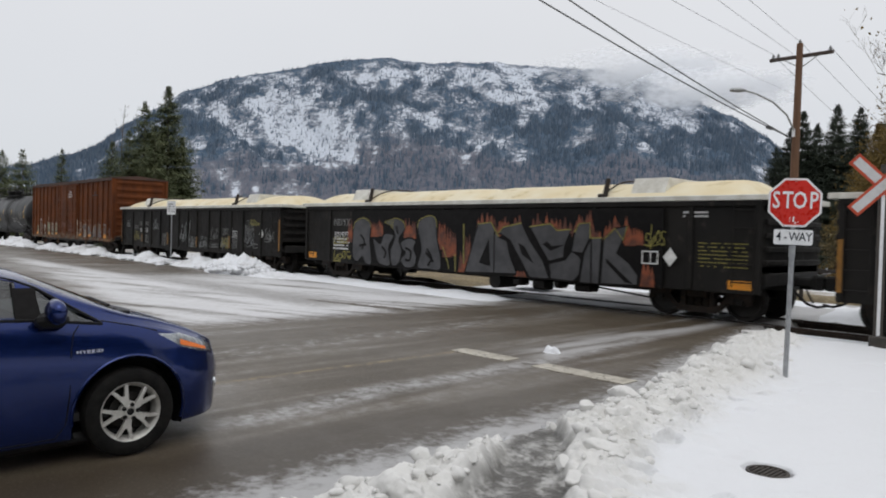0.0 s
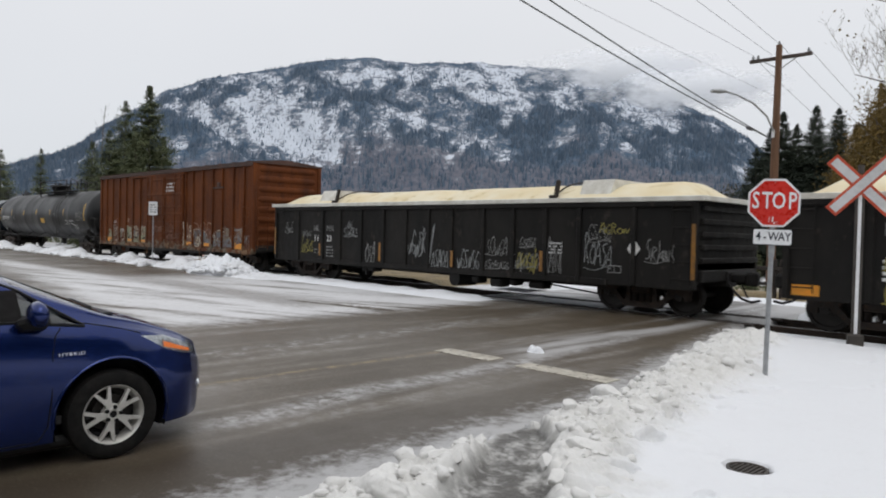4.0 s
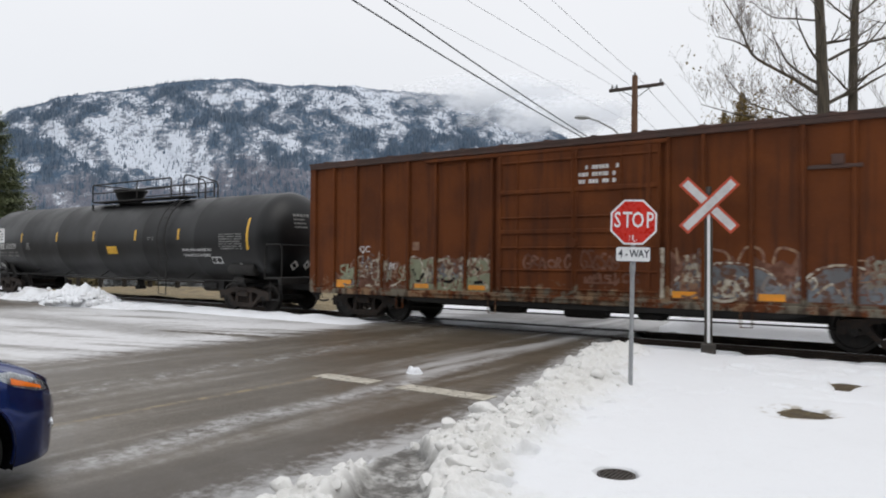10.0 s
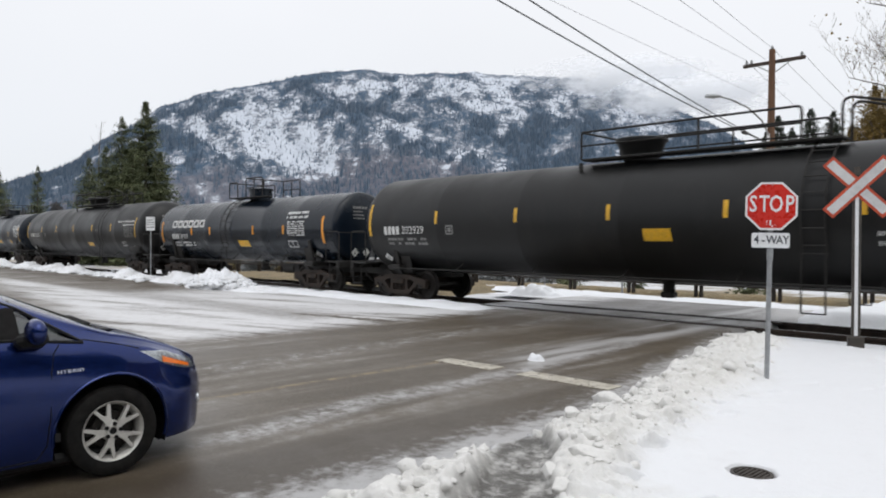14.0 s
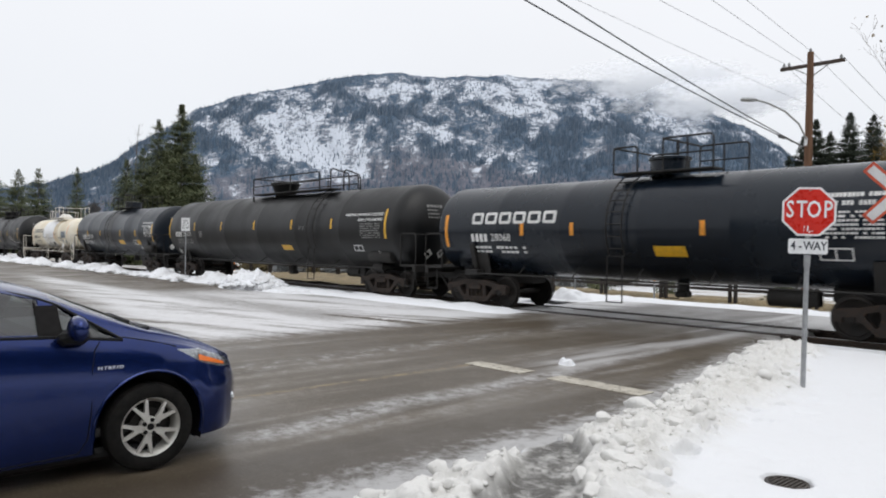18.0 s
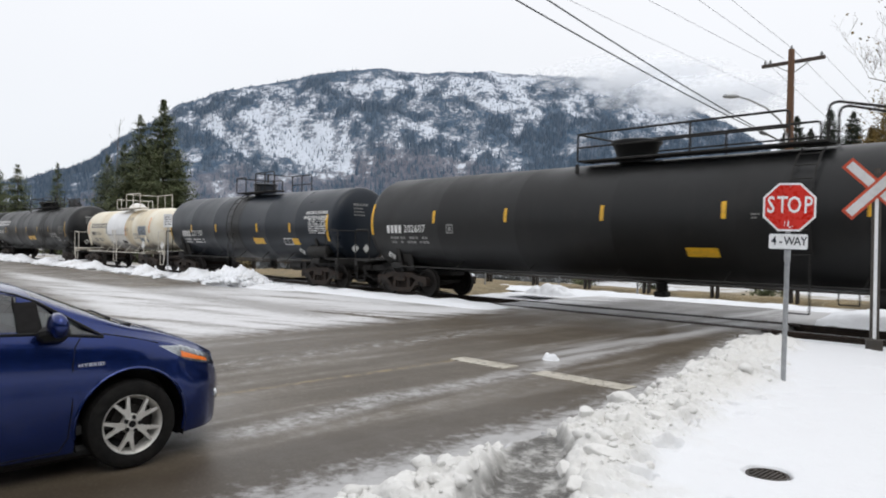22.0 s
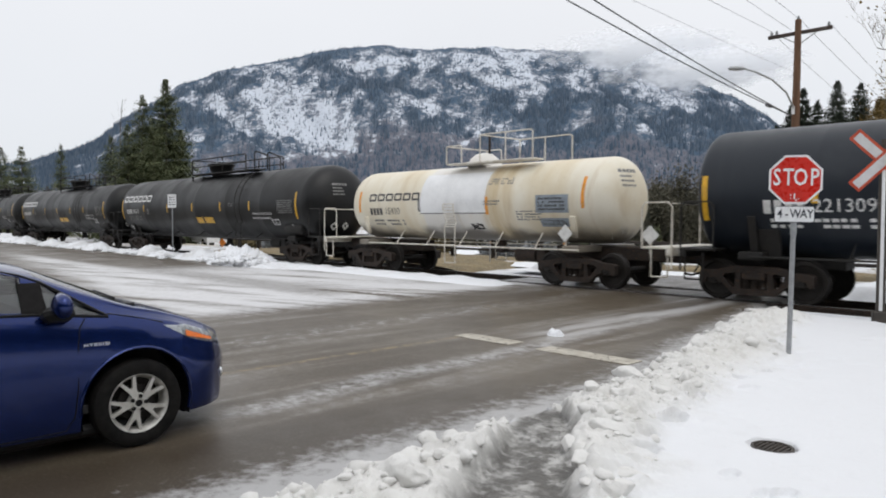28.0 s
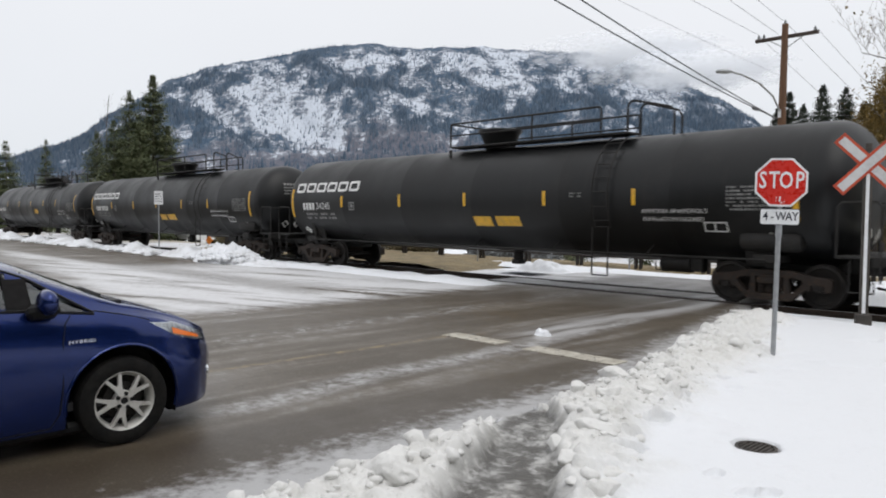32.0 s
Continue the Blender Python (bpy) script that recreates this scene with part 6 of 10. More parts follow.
def placard(car, lay_R, zc, x, z, h=0.17):
    mb = MB()
    pts = []
    for px, pz in ((0, -h), (h, 0), (0, h), (-h, 0)):
        a = (z + pz - zc) / lay_R
        pts.append((x + px, -(lay_R + 0.02) * math.cos(a), zc + (lay_R + 0.02) * math.sin(a)))
    mb.add(pts + [(p[0], p[1] + 0.012, p[2]) for p in pts], [(0, 1, 2, 3), (7, 6, 5, 4), (0, 4, 5, 1), (1, 5, 6, 2), (2, 6, 7, 3), (3, 7, 4, 0)])
    pl = part("placard", mb, M_PLAC, car, "white diamond hazard placard", smooth=None)
    q = MB()
    for dz in (-0.05, 0.0, 0.05):
        a = (z + dz - zc) / lay_R
        on = -(lay_R + 0.024) * math.cos(a)
        zz = zc + (lay_R + 0.024) * math.sin(a)
        q.add([(x - 0.07, on, zz - 0.012), (x + 0.07, on, zz - 0.012), (x + 0.07, on - 0.001, zz + 0.012), (x - 0.07, on - 0.001, zz + 0.012)], [(0, 1, 2, 3)])
    part("placard_print", q, M_STENCILD, pl, smooth=None)


def logo_blocks(x, z, w, h):
    """A maker's mark as six plain hollow blocks."""
    cw, t, out = w / 6, h * 0.24, []
    for i in range(6):
        a, b = x + i * cw, x + i * cw + cw * 0.84
        out += [(a + t * 0.4, b - t * 0.4, z + h / 2 - t, z + h / 2), (a + t * 0.4, b - t * 0.4, z - h / 2, z - h / 2 + t), (a, a + t * 1.15, z - h / 2 + t * 0.4, z + h / 2 - t * 0.4), (b - t * 1.15, b, z - h / 2 + t * 0.4, z + h / 2 - t * 0.4)]
    return out


def mark_blocks(x, z, h, n=4):
    return [(x + i * h * 0.75, x + i * h * 0.75 + h * 0.52, z - h / 2, z + h / 2) for i in range(n)]


def ammonia_car(name, x, number, logo, extra=0):
    R, zc, L = 1.45, 2.24, 18.9
    car = tank_car(name, "long black pressure tank car with yellow reflector strips", x, L, R, zc, M_TANK, 7.75, "ammonia")
    lay = tank_lay(R, zc)
    bz = 2.02 if logo else 2.22
    band_marks(car, R, zc, [-8.75, -5.92, -3.2, -0.25, 2.64, 5.3, 8.35] if extra else [-8.68, -5.8, -2.94, -0.25, 2.45, 4.92, 8.34], bz, bz + 0.36)
    if logo:
        stencil(car, "maker_mark", logo_blocks(-8.45, 2.70, 3.6, 0.34), lay, M_STENCIL, "white block maker's mark")
    stencil(car, "owner_mark", mark_blocks(-8.02, 2.05, 0.24), lay, M_STENCIL)
    if number:
        letters(car, number, -7.25, 2.05, 0.32, lay, M_STENCIL, "car_number", "white stencilled car number")
    else:
        stencil(car, "car_number", mark_blocks(-7.2, 2.05, 0.24, 5), lay, M_STENCIL)
    stencil(car, "weight_data", bars(None, -7.9, 1.58, 1.7, 0.28, 2, 4, 3), lay, M_STENCILD)
    stencil(car, "inspection_box", [(-5.42, -5.38, 1.92, 2.18), (-5.18, -5.14, 1.92, 2.18), (-5.38, -5.18, 2.14, 2.18), (-5.38, -5.18, 1.92, 1.96), (-5.33, -5.22, 1.99, 2.11)], lay, M_STENCILD)
    for x0, x1, z in ((0.06, 0.68, 1.60), (0.83, 1.65, 1.61)) if logo else ((1.78, 2.5, 1.5),) if extra else ((0.63, 1.29, 1.88),):
        mb = MB()
        on_tank(mb, x0, x1, z - (0.11 if extra else 0.14), z + (0.11 if extra else 0.14), R, zc, 0.006, shear=-0.12)
        part("warning_panel", mb, M_YEL, car, "yellow warning panel", smooth=None)
    if extra:
        letters(car, "AMMONIA ANHYDROUS LIQUEFIED", 6.12, 2.68, 0.130, lay, M_STENCIL, label="white stencilled hazard words", bold=0.003)
        letters(car, "INHALATION HAZARD", 6.86, 2.50, 0.130, lay, M_STENCIL, label="white stencilled hazard words", bold=0.003)
    else:
        letters(car, "AMMONIA ANHYDROUS", 5.11, 1.88, 0.135, lay, M_STENCIL, label="white stencilled hazard words")
        letters(car, "INHALATION HAZARD", 5.13, 1.70, 0.135, lay, M_STENCIL, label="white stencilled hazard words")
    stencil(car, "data_table", bars(None, 7.0, 1.88, 1.08, 0.52, 7, 5, 9), lay, M_STENCILD, "dense table of small stencilled data")
    stencil(car, "notice_frame", [(6.5, 7.0, 1.42, 1.45), (6.5, 7.0, 1.62, 1.65), (6.5, 6.53, 1.45, 1.62), (6.97, 7.0, 1.45, 1.62), (6.72, 6.75, 1.45, 1.62)], lay, M_STENCIL)
    stencil(car, "small_data", bars(None, 3.2, 2.2, 0.35, 0.14, 2, 2, 4), lay, M_STENCILD)
    placard(car, R, zc, 7.83, 1.28)
    placard(car, R, zc, -8.2, 1.15)
    return car


def dome_car(name, label, x, L, R, zc, mat, trucks, number, spots, logo=None, top=(-1.2, 1.6, -0.2), over=0.30):
    """spots: the places of the marks along the car."""
    car = tank_car(name, label, x, L, R, zc, mat, trucks, "dome", top=top, over=over, head=0.24)
    lay = tank_lay(R, zc)
    band_marks(car, R, zc, spots["bands"], 1.98, 2.30, 0.12, M_ORANGE if logo else M_YEL)
    st = M_STENCIL
    x0, h = spots["number"]
    if logo:
        stencil(car, "maker_mark", logo_blocks(*logo), lay, st, "white block maker's mark")
    stencil(car, "owner_mark", mark_blocks(x0, 1.92, h), lay, st)
    letters(car, number, x0 + h * 3.35, 1.92, h * 1.35, lay, st, "car_number", "white stencilled car number")
    stencil(car, "weight_data", bars(None, x0 + 0.1, 1.45, 1.9, 0.26, 2, 4, 5), lay, st)
    for a, b in spots["panels"]:
        mb = MB()
        on_tank(mb, a, b, 1.48, 1.74, R, zc, 0.006, shear=-0.12)
        part("warning_panel", mb, M_YEL, car, "yellow warning panel", smooth=None)
    t = spots["table"]
    if logo:
        stencil(car, "hazard_lettering", bars(None, t - 0.1, 2.50, 1.3, 0.34, 2, 6, 6), lay, st)
    else:
        letters(car, "SULPHUR DIOXIDE", t - 0.22, 2.66, 0.155, lay, st, "hazard_lettering", "white stencilled hazard words", bold=0.004)
        letters(car, "INHALATION HAZARD", t - 0.30, 2.49, 0.135, lay, st, "hazard_lettering", "white stencilled hazard words", bold=0.004)
    stencil(car, "data_table", bars(None, t, 1.90, 1.07, 0.55, 7, 5, 8), lay, st, "dense table of small stencilled data")
    f = spots["frame"]
    stencil(car, "notice_frame", [(f, f + 0.6, 1.47, 1.5), (f, f + 0.6, 1.71, 1.74), (f, f + 0.03, 1.5, 1.71), (f + 0.57, f + 0.6, 1.5, 1.71), (f + 0.28, f + 0.31, 1.5, 1.71)], lay, st)
    for dx in spots["placards"]:
        placard(car, R, zc, dx, 1.18)
    return car


def white_car(name, x):
    R, zc, L = 1.09, 2.16, 10.55
    car = tank_car(name, "short cream-white tank car with rust stains", x, L, R, zc, M_WHITE, 4.1, "dome", M_TRUCK, M_WRAIL, (-0.95, 2.3, -0.22), 1.28, -0.28)
    lay = tank_lay(R, zc)
    mb = MB()
    on_tank(mb, -1.87, 0.80, 1.86, 3.12, R, zc, 0.005, n=10)
    part("clean_panel", mb, M_WHITEC, car, "clean repainted white panel", smooth=60)
    stencil(car, "panel_line", [(-1.87, 0.80, 1.835, 1.86)], lay, M_DARKST)
    stencil(car, "maker_mark", logo_blocks(-4.34, 2.37, 2.5, 0.24), lay, M_DARKST, "black block maker's mark")
    stencil(car, "owner_mark", mark_blocks(-4.31, 1.92, 0.22), lay, M_DARKST)
    letters(car, "15410", -3.58, 1.92, 0.30, lay, M_DARKST, "car_number", "dark stencilled car number")
    stencil(car, "weight_data", bars(None, -4.2, 1.42, 1.5, 0.26, 2, 4, 5), lay, M_STENCILD)
    for x0, x1, z0, z1 in ((2.58, 3.62, 1.84, 2.30), (2.66, 3.60, 1.44, 1.70)):
        mb = MB()
        on_tank(mb, x0, x1, z0, z1, R, zc, 0.006)
        pn = part("data_panel", mb, M_PANEL, car, "blue-grey data panel", smooth=None)
        q = MB()
        for b in bars(None, x0 + 0.08, z0 + 0.05, x1 - x0 - 0.2, z1 - z0 - 0.1, 4, 4, 12):
            on_tank(q, *b, R, zc, 0.009)
        part("panel_print", q, M_DARKST, pn, smooth=None)["kind"] = "stuff"
    stencil(car, "small_data", bars(None, 0.85, 2.62, 0.9, 0.22, 3, 4, 15) + bars(None, 0.75, 2.05, 0.6, 0.16, 2, 3, 16) + bars(None, 1.9, 1.62, 0.85, 0.3, 4, 4, 17), lay, M_STENCILD)
    for xx, z0, z1, m in ((-4.85, 1.9, 2.6, M_ORANGE), (-1.92, 1.9, 2.3, M_STENCILD), (0.86, 1.8, 2.3, M_ORANGE), (4.05, 1.95, 2.75, M_ORANGE)):
        mb = MB()
        on_tank(mb, xx - 0.05, xx + 0.05, z0, z1, R, zc, 0.007)
        part("reflector", mb, m, car, "orange reflective strip", smooth=None)
    part("graffito", MB().tube([(0.35 + 0.22 * math.sin(i * 0.9), -(R + 0.008) * math.cos((1.42 + 0.1 * math.cos(i * 1.3) - zc) / R), zc + (R + 0.008) * math.sin((1.42 + 0.1 * math.cos(i * 1.3) - zc) / R))
                                for i in range(14)], 0.02, 4), M_DARKST, car, "small dark spray tag")
    # placards on brackets at the end
    for xx, y in ((3.62, -1.2), (5.95, -1.2)):
        mb = MB()
        mb.slab([(xx, 1.11), (xx + 0.22, 1.33), (xx, 1.55), (xx - 0.22, 1.33)], y - 0.01, y + 0.01)
        pl = part("placard", mb, M_PLAC, car, "white diamond hazard placard", smooth=None)
        part("bracket", MB().box((xx, y + 0.03, 1.1), (0.05, 0.03, 0.4)), M_WRAIL, pl)
    return car


def gondola(name, label, x, marks):
    """A steel gondola under a fibreglass cover."""
    car = thing(name, Matrix(), label, "gondola car", "cars of the freight train")
    H, B = 7.95, 0.62                      # half length, floor height
    top, W = 2.46, 1.52
    part("side_wall", MB().box((0, -W + 0.03, (top + B) / 2), (2 * H, 0.05, top - B), 0.008), M_GOND, car)
    part("side_wall", MB().box((0, W - 0.03, (top + B) / 2), (2 * H, 0.05, top - B), 0.008), M_GOND, car)
    for k in (-1, 1):
        e = part("end_wall", MB().box((k * (H - 0.03), 0, (top + 1.0) / 2 + 0.1), (0.05, 2 * W - 0.12, top - 1.15), 0.008), M_GOND, car)
        for i in range(5):
            part("end_rib", MB().box((k * (H + 0.03), 0, 1.25 + i * 0.27), (0.10, 2 * W - 0.2, 0.11), 0.02), M_GOND, e)
        add_truck(car, k * (H - 1.50))
        part("end_sill", MB().box((k * (H - 0.05), 0, 0.92), (0.22, 2.7, 0.24), 0.02), M_FRAME, car)
        part("stub_sill", MB().box((k * (H - 0.9), 0, 0.84), (2.0, 0.5, 0.34), 0.02), M_FRAME, car)
        add_coupler(car, k * (H + 0.02), k)
        lad = part("ladder", MB().cyl((k * (H - 0.12), -W - 0.06, 0.75), (k * (H - 0.12), -W - 0.06, top), 0.014, 5).cyl((k * (H - 0.55), -W - 0.06, 0.75), (k * (H - 0.55), -W - 0.06, top), 0.014, 5), M_GOND, car)
        for i in range(5):
            part("rung", MB().cyl((k * (H - 0.12), -W - 0.06, 0.85 + i * 0.36), (k * (H - 0.55), -W - 0.06, 0.85 + i * 0.36), 0.014, 5), M_GOND, lad)
    part("floor", MB().box((0, 0, B + 0.2), (2 * H - 0.2, 2 * W - 0.2, 0.1)), M_FRAME, car)
    part("centre_sill", MB().box((0, 0, 0.60), (2 * H - 4.5, 0.6, 0.3), 0.02), M_FRAME, car)
    for k in (-1, 1):
        part("top_chord", MB().box((0, k * W, top - 0.04), (2 * H, 0.12, 0.13), 0.02), M_GOND, car)
        part("side_sill", MB().box((0, k * (W - 0.01), B + 0.05), (2 * H - 4.2, 0.09, 0.15), 0.015), M_GOND, car)
    for xx in (-7.89, -6.49, -5.07, -4.11, -3.03, -1.96, -0.95, 0.0, 0.92, 2.08, 3.09, 4.10, 5.07, 6.49, 7.89):
        part("side_post", MB().box((xx, -W - 0.015, (top + B) / 2), (0.11, 0.07, top - B - 0.05), 0.015), M_GOND, car)
        part("side_post", MB().box((xx, W + 0.015, (top + B) / 2), (0.11, 0.07, top - B - 0.05), 0.015), M_GOND, car)
    part("air_reservoir", MB().cyl((0.70, -1.15, 0.43), (0.70, -0.35, 0.43), 0.20, 18), M_FRAME, car, "dark air reservoir")
    for xx, w, z, h in ((1.42, 0.30, 0.46, 0.22), (2.16, 0.44, 0.43, 0.26), (2.73, 0.22, 0.47, 0.20), (3.50, 0.50, 0.44, 0.20), (-3.2, 0.6, 0.52, 0.2)):
        part("brake_gear", MB().box((xx, -0.9, z), (w, 0.4, h), 0.05), M_FRAME, car)
    part("hanger", MB().box((-2.9, -1.4, 0.48), (0.05, 0.05, 0.30), 0.01), M_FRAME, car)
    part("brake_rod", MB().cyl((-4.5, -0.8, 0.52), (3.8, -0.8, 0.48), 0.02, 6).cyl((3.8, -0.85, 0.47), (5.2, -0.85, 0.34), 0.022, 6), M_FRAME, car)
    # the cover: an arched lid in two lengths, raised humps at the ends, straps over it
    xs = np.linspace(-H - 0.16, H + 0.16, 120)
    ys = np.linspace(-W - 0.06, W + 0.06, 25)
    X, Y = np.meshgrid(xs, ys)
    hump = step01(0.0, 0.75, H - np.abs(X) - 0.15)
    arch = 0.42 * np.clip(1 - (np.abs(Y) / (W + 0.02)) ** 2.6, 0, 1) * hump
    low = 1 - 0.35 * np.exp(-((X - 0.25) / 0.22) ** 2)
    Z = top + 0.10 + arch * low + 0.03 * (fbm(X * 0.8, Y * 0.8, 7) - 0.5) * hump
    cv = part("cover", grid_mesh("cover", X, Y, Z, M_COVER), None, car, "cream fibreglass cover, stained yellow")
    for k in (-1, 1):
        part("cover_rim", MB().box((0, k * (W + 0.06), top + 0.07), (2 * H + 0.32, 0.05, 0.11), 0.012), M_COVRIM, cv)
        part("cover_rim", MB().box((k * (H + 0.16), 0, top + 0.07), (0.05, 2 * W + 0.1, 0.11), 0.012), M_COVRIM, cv)
    for xx in (-4.45, 4.3):
        pts = [(xx, y, top + 0.13 + 0.45 * max(0, 1 - (abs(y) / (W + 0.02)) ** 2.6)) for y in np.linspace(-W - 0.05, W + 0.05, 13)]
        stp = part("cover_strap", MB().tube(pts, 0.02, 6), M_TRUCK, cv, "dark rusty hold-down strap")
        part("lug", MB().box((xx, -W - 0.02, top + 0.14), (0.22, 0.10, 0.14), 0.03), M_TRUCK, stp)
        part("clamp", MB().box((xx + 0.05, -W + 0.08, top + 0.36), (0.12, 0.10, 0.44), 0.03, Matrix.Rotation(-0.25, 3, "X")), M_TRUCK, stp)
    for xx in (-5.1, 5.35):
        part("cover_saddle", MB().slab([(-W * 0.92, top + 0.12), (-W * 0.78, top + 0.56), (W * 0.78, top + 0.56), (W * 0.92, top + 0.12)], xx - 0.42, xx + 0.42, "yz"), M_COVRIM, cv, "white raised saddle of the cover")
    wl_ = wall_lay(-W - 0.056)
    fl = wall_lay(-W + 0.0005)
    marks(car, wl_, fl, H, B, top)
    CARS.append((car, x))
    return car


def ribbon(mb, pts, w, y):
    """A flat painted stroke on a wall."""
    pts = [Vector((p[0], 0, p[1])) for p in pts]
    vs, n = [], len(pts)
    for i, p in enumerate(pts):
        t = (pts[min(i + 1, n - 1)] - pts[max(i - 1, 0)]).normalized()
        q = Vector((-t.z, 0, t.x)) * w / 2
        vs += [(p.x + q.x, y, p.z + q.z), (p.x - q.x, y, p.z - q.z)]
    mb.add(vs, [(2 * i, 2 * i + 1, 2 * i + 3, 2 * i + 2) for i in range(n - 1)])
    return mb


def flowing(pts, n=7, closed=False):
    """A smooth line through a few points."""
    P = [Vector(p) for p in pts]
    m, out = len(P), []
    for i in range(m if closed else m - 1):
        at_ = lambda j: P[j % m] if closed else P[max(0, min(m - 1, j))]
        p0, p1, p2, p3 = at_(i - 1), at_(i), at_(i + 1), at_(i + 2)
        for k in range(n):
            t = k / n
            out.append(0.5 * (2 * p1 + (p2 - p0) * t + (2 * p0 - 5 * p1 + 4 * p2 - p3) * t * t + (3 * p1 - p0 - 3 * p2 + p3) * t ** 3))
    if not closed:
        out.append(P[-1])
    return [(p.x, p.y) for p in out]


# strokes of a hurried hand, each in a unit box
TAG_STROKES = (((0.1, 0.0), (0.15, 1.0), (0.6, 0.85), (0.3, 0.5), (0.75, 0.0)), ((0.8, 0.8), (0.4, 1.0), (0.1, 0.4), (0.5, 0.0), (0.85, 0.3), (0.35, 0.45)),
               ((0.75, 0.95), (0.25, 0.9), (0.3, 0.55), (0.7, 0.4), (0.6, 0.05), (0.1, 0.05)), ((0.0, 0.0), (0.4, 1.05), (0.75, 0.0), (0.55, 0.4), (0.1, 0.35)),
               ((0.5, 0.9), (0.1, 0.5), (0.45, 0.05), (0.85, 0.45), (0.55, 0.9), (0.25, 0.75)), ((0.2, 1.2), (0.25, 0.4), (0.3, -0.3), (0.5, 0.3), (0.85, 0.6), (0.6, 0.0)),
               ((0.05, 0.55), (0.3, 0.0), (0.5, 0.6), (0.65, 0.05), (0.95, 0.75)), ((0.85, 1.0), (0.15, 0.95), (0.7, 0.15), (0.05, 0.05), (0.9, 0.1)))


def scrawl(car, x, z, w, h, y, mat, seed, stroke=0.035, loops=5, label="spray-painted tag"):
    """A quick tag: hooks, loops and a line below."""
    rng = random.Random(seed)
    mb = MB()
    n = loops
    lean, box_w = rng.uniform(0.05, 0.35), w / n * 1.25
    last = -1
    for j in range(n):
        last = rng.choice([g for g in range(len(TAG_STROKES)) if g != last])
        hi, lo = rng.uniform(0.75, 1.15), rng.uniform(-0.12, 0.12)
        cx = x + w * j / n
        pts = [(cx + box_w * (u + rng.uniform(-0.10, 0.10)) + lean * v * h * 0.5, z + h * (lo + v * hi + rng.uniform(-0.07, 0.07))) for u, v in TAG_STROKES[last]]
        ribbon(mb, flowing(pts), stroke * rng.uniform(0.8, 1.15), y - 0.0012 * (j % 4))
    if rng.random() < 0.6:
        ribbon(mb, flowing([(x, z - 0.02), (x + w * 0.4, z - h * 0.12), (x + w * 0.8, z + 0.02), (x + w, z - h * 0.05)]), stroke * 0.8, y - 0.0055)
    ob = part("graffito", mb, mat, car, label, smooth=None)
    return tagged(ob, kind="stuff")


def blob(mb, pts, y, closed=True, n=6):
    q = flowing(pts, n, True)
    mb.add([(a, y, b) for a, b in q], [tuple(range(len(q)))])
    return q


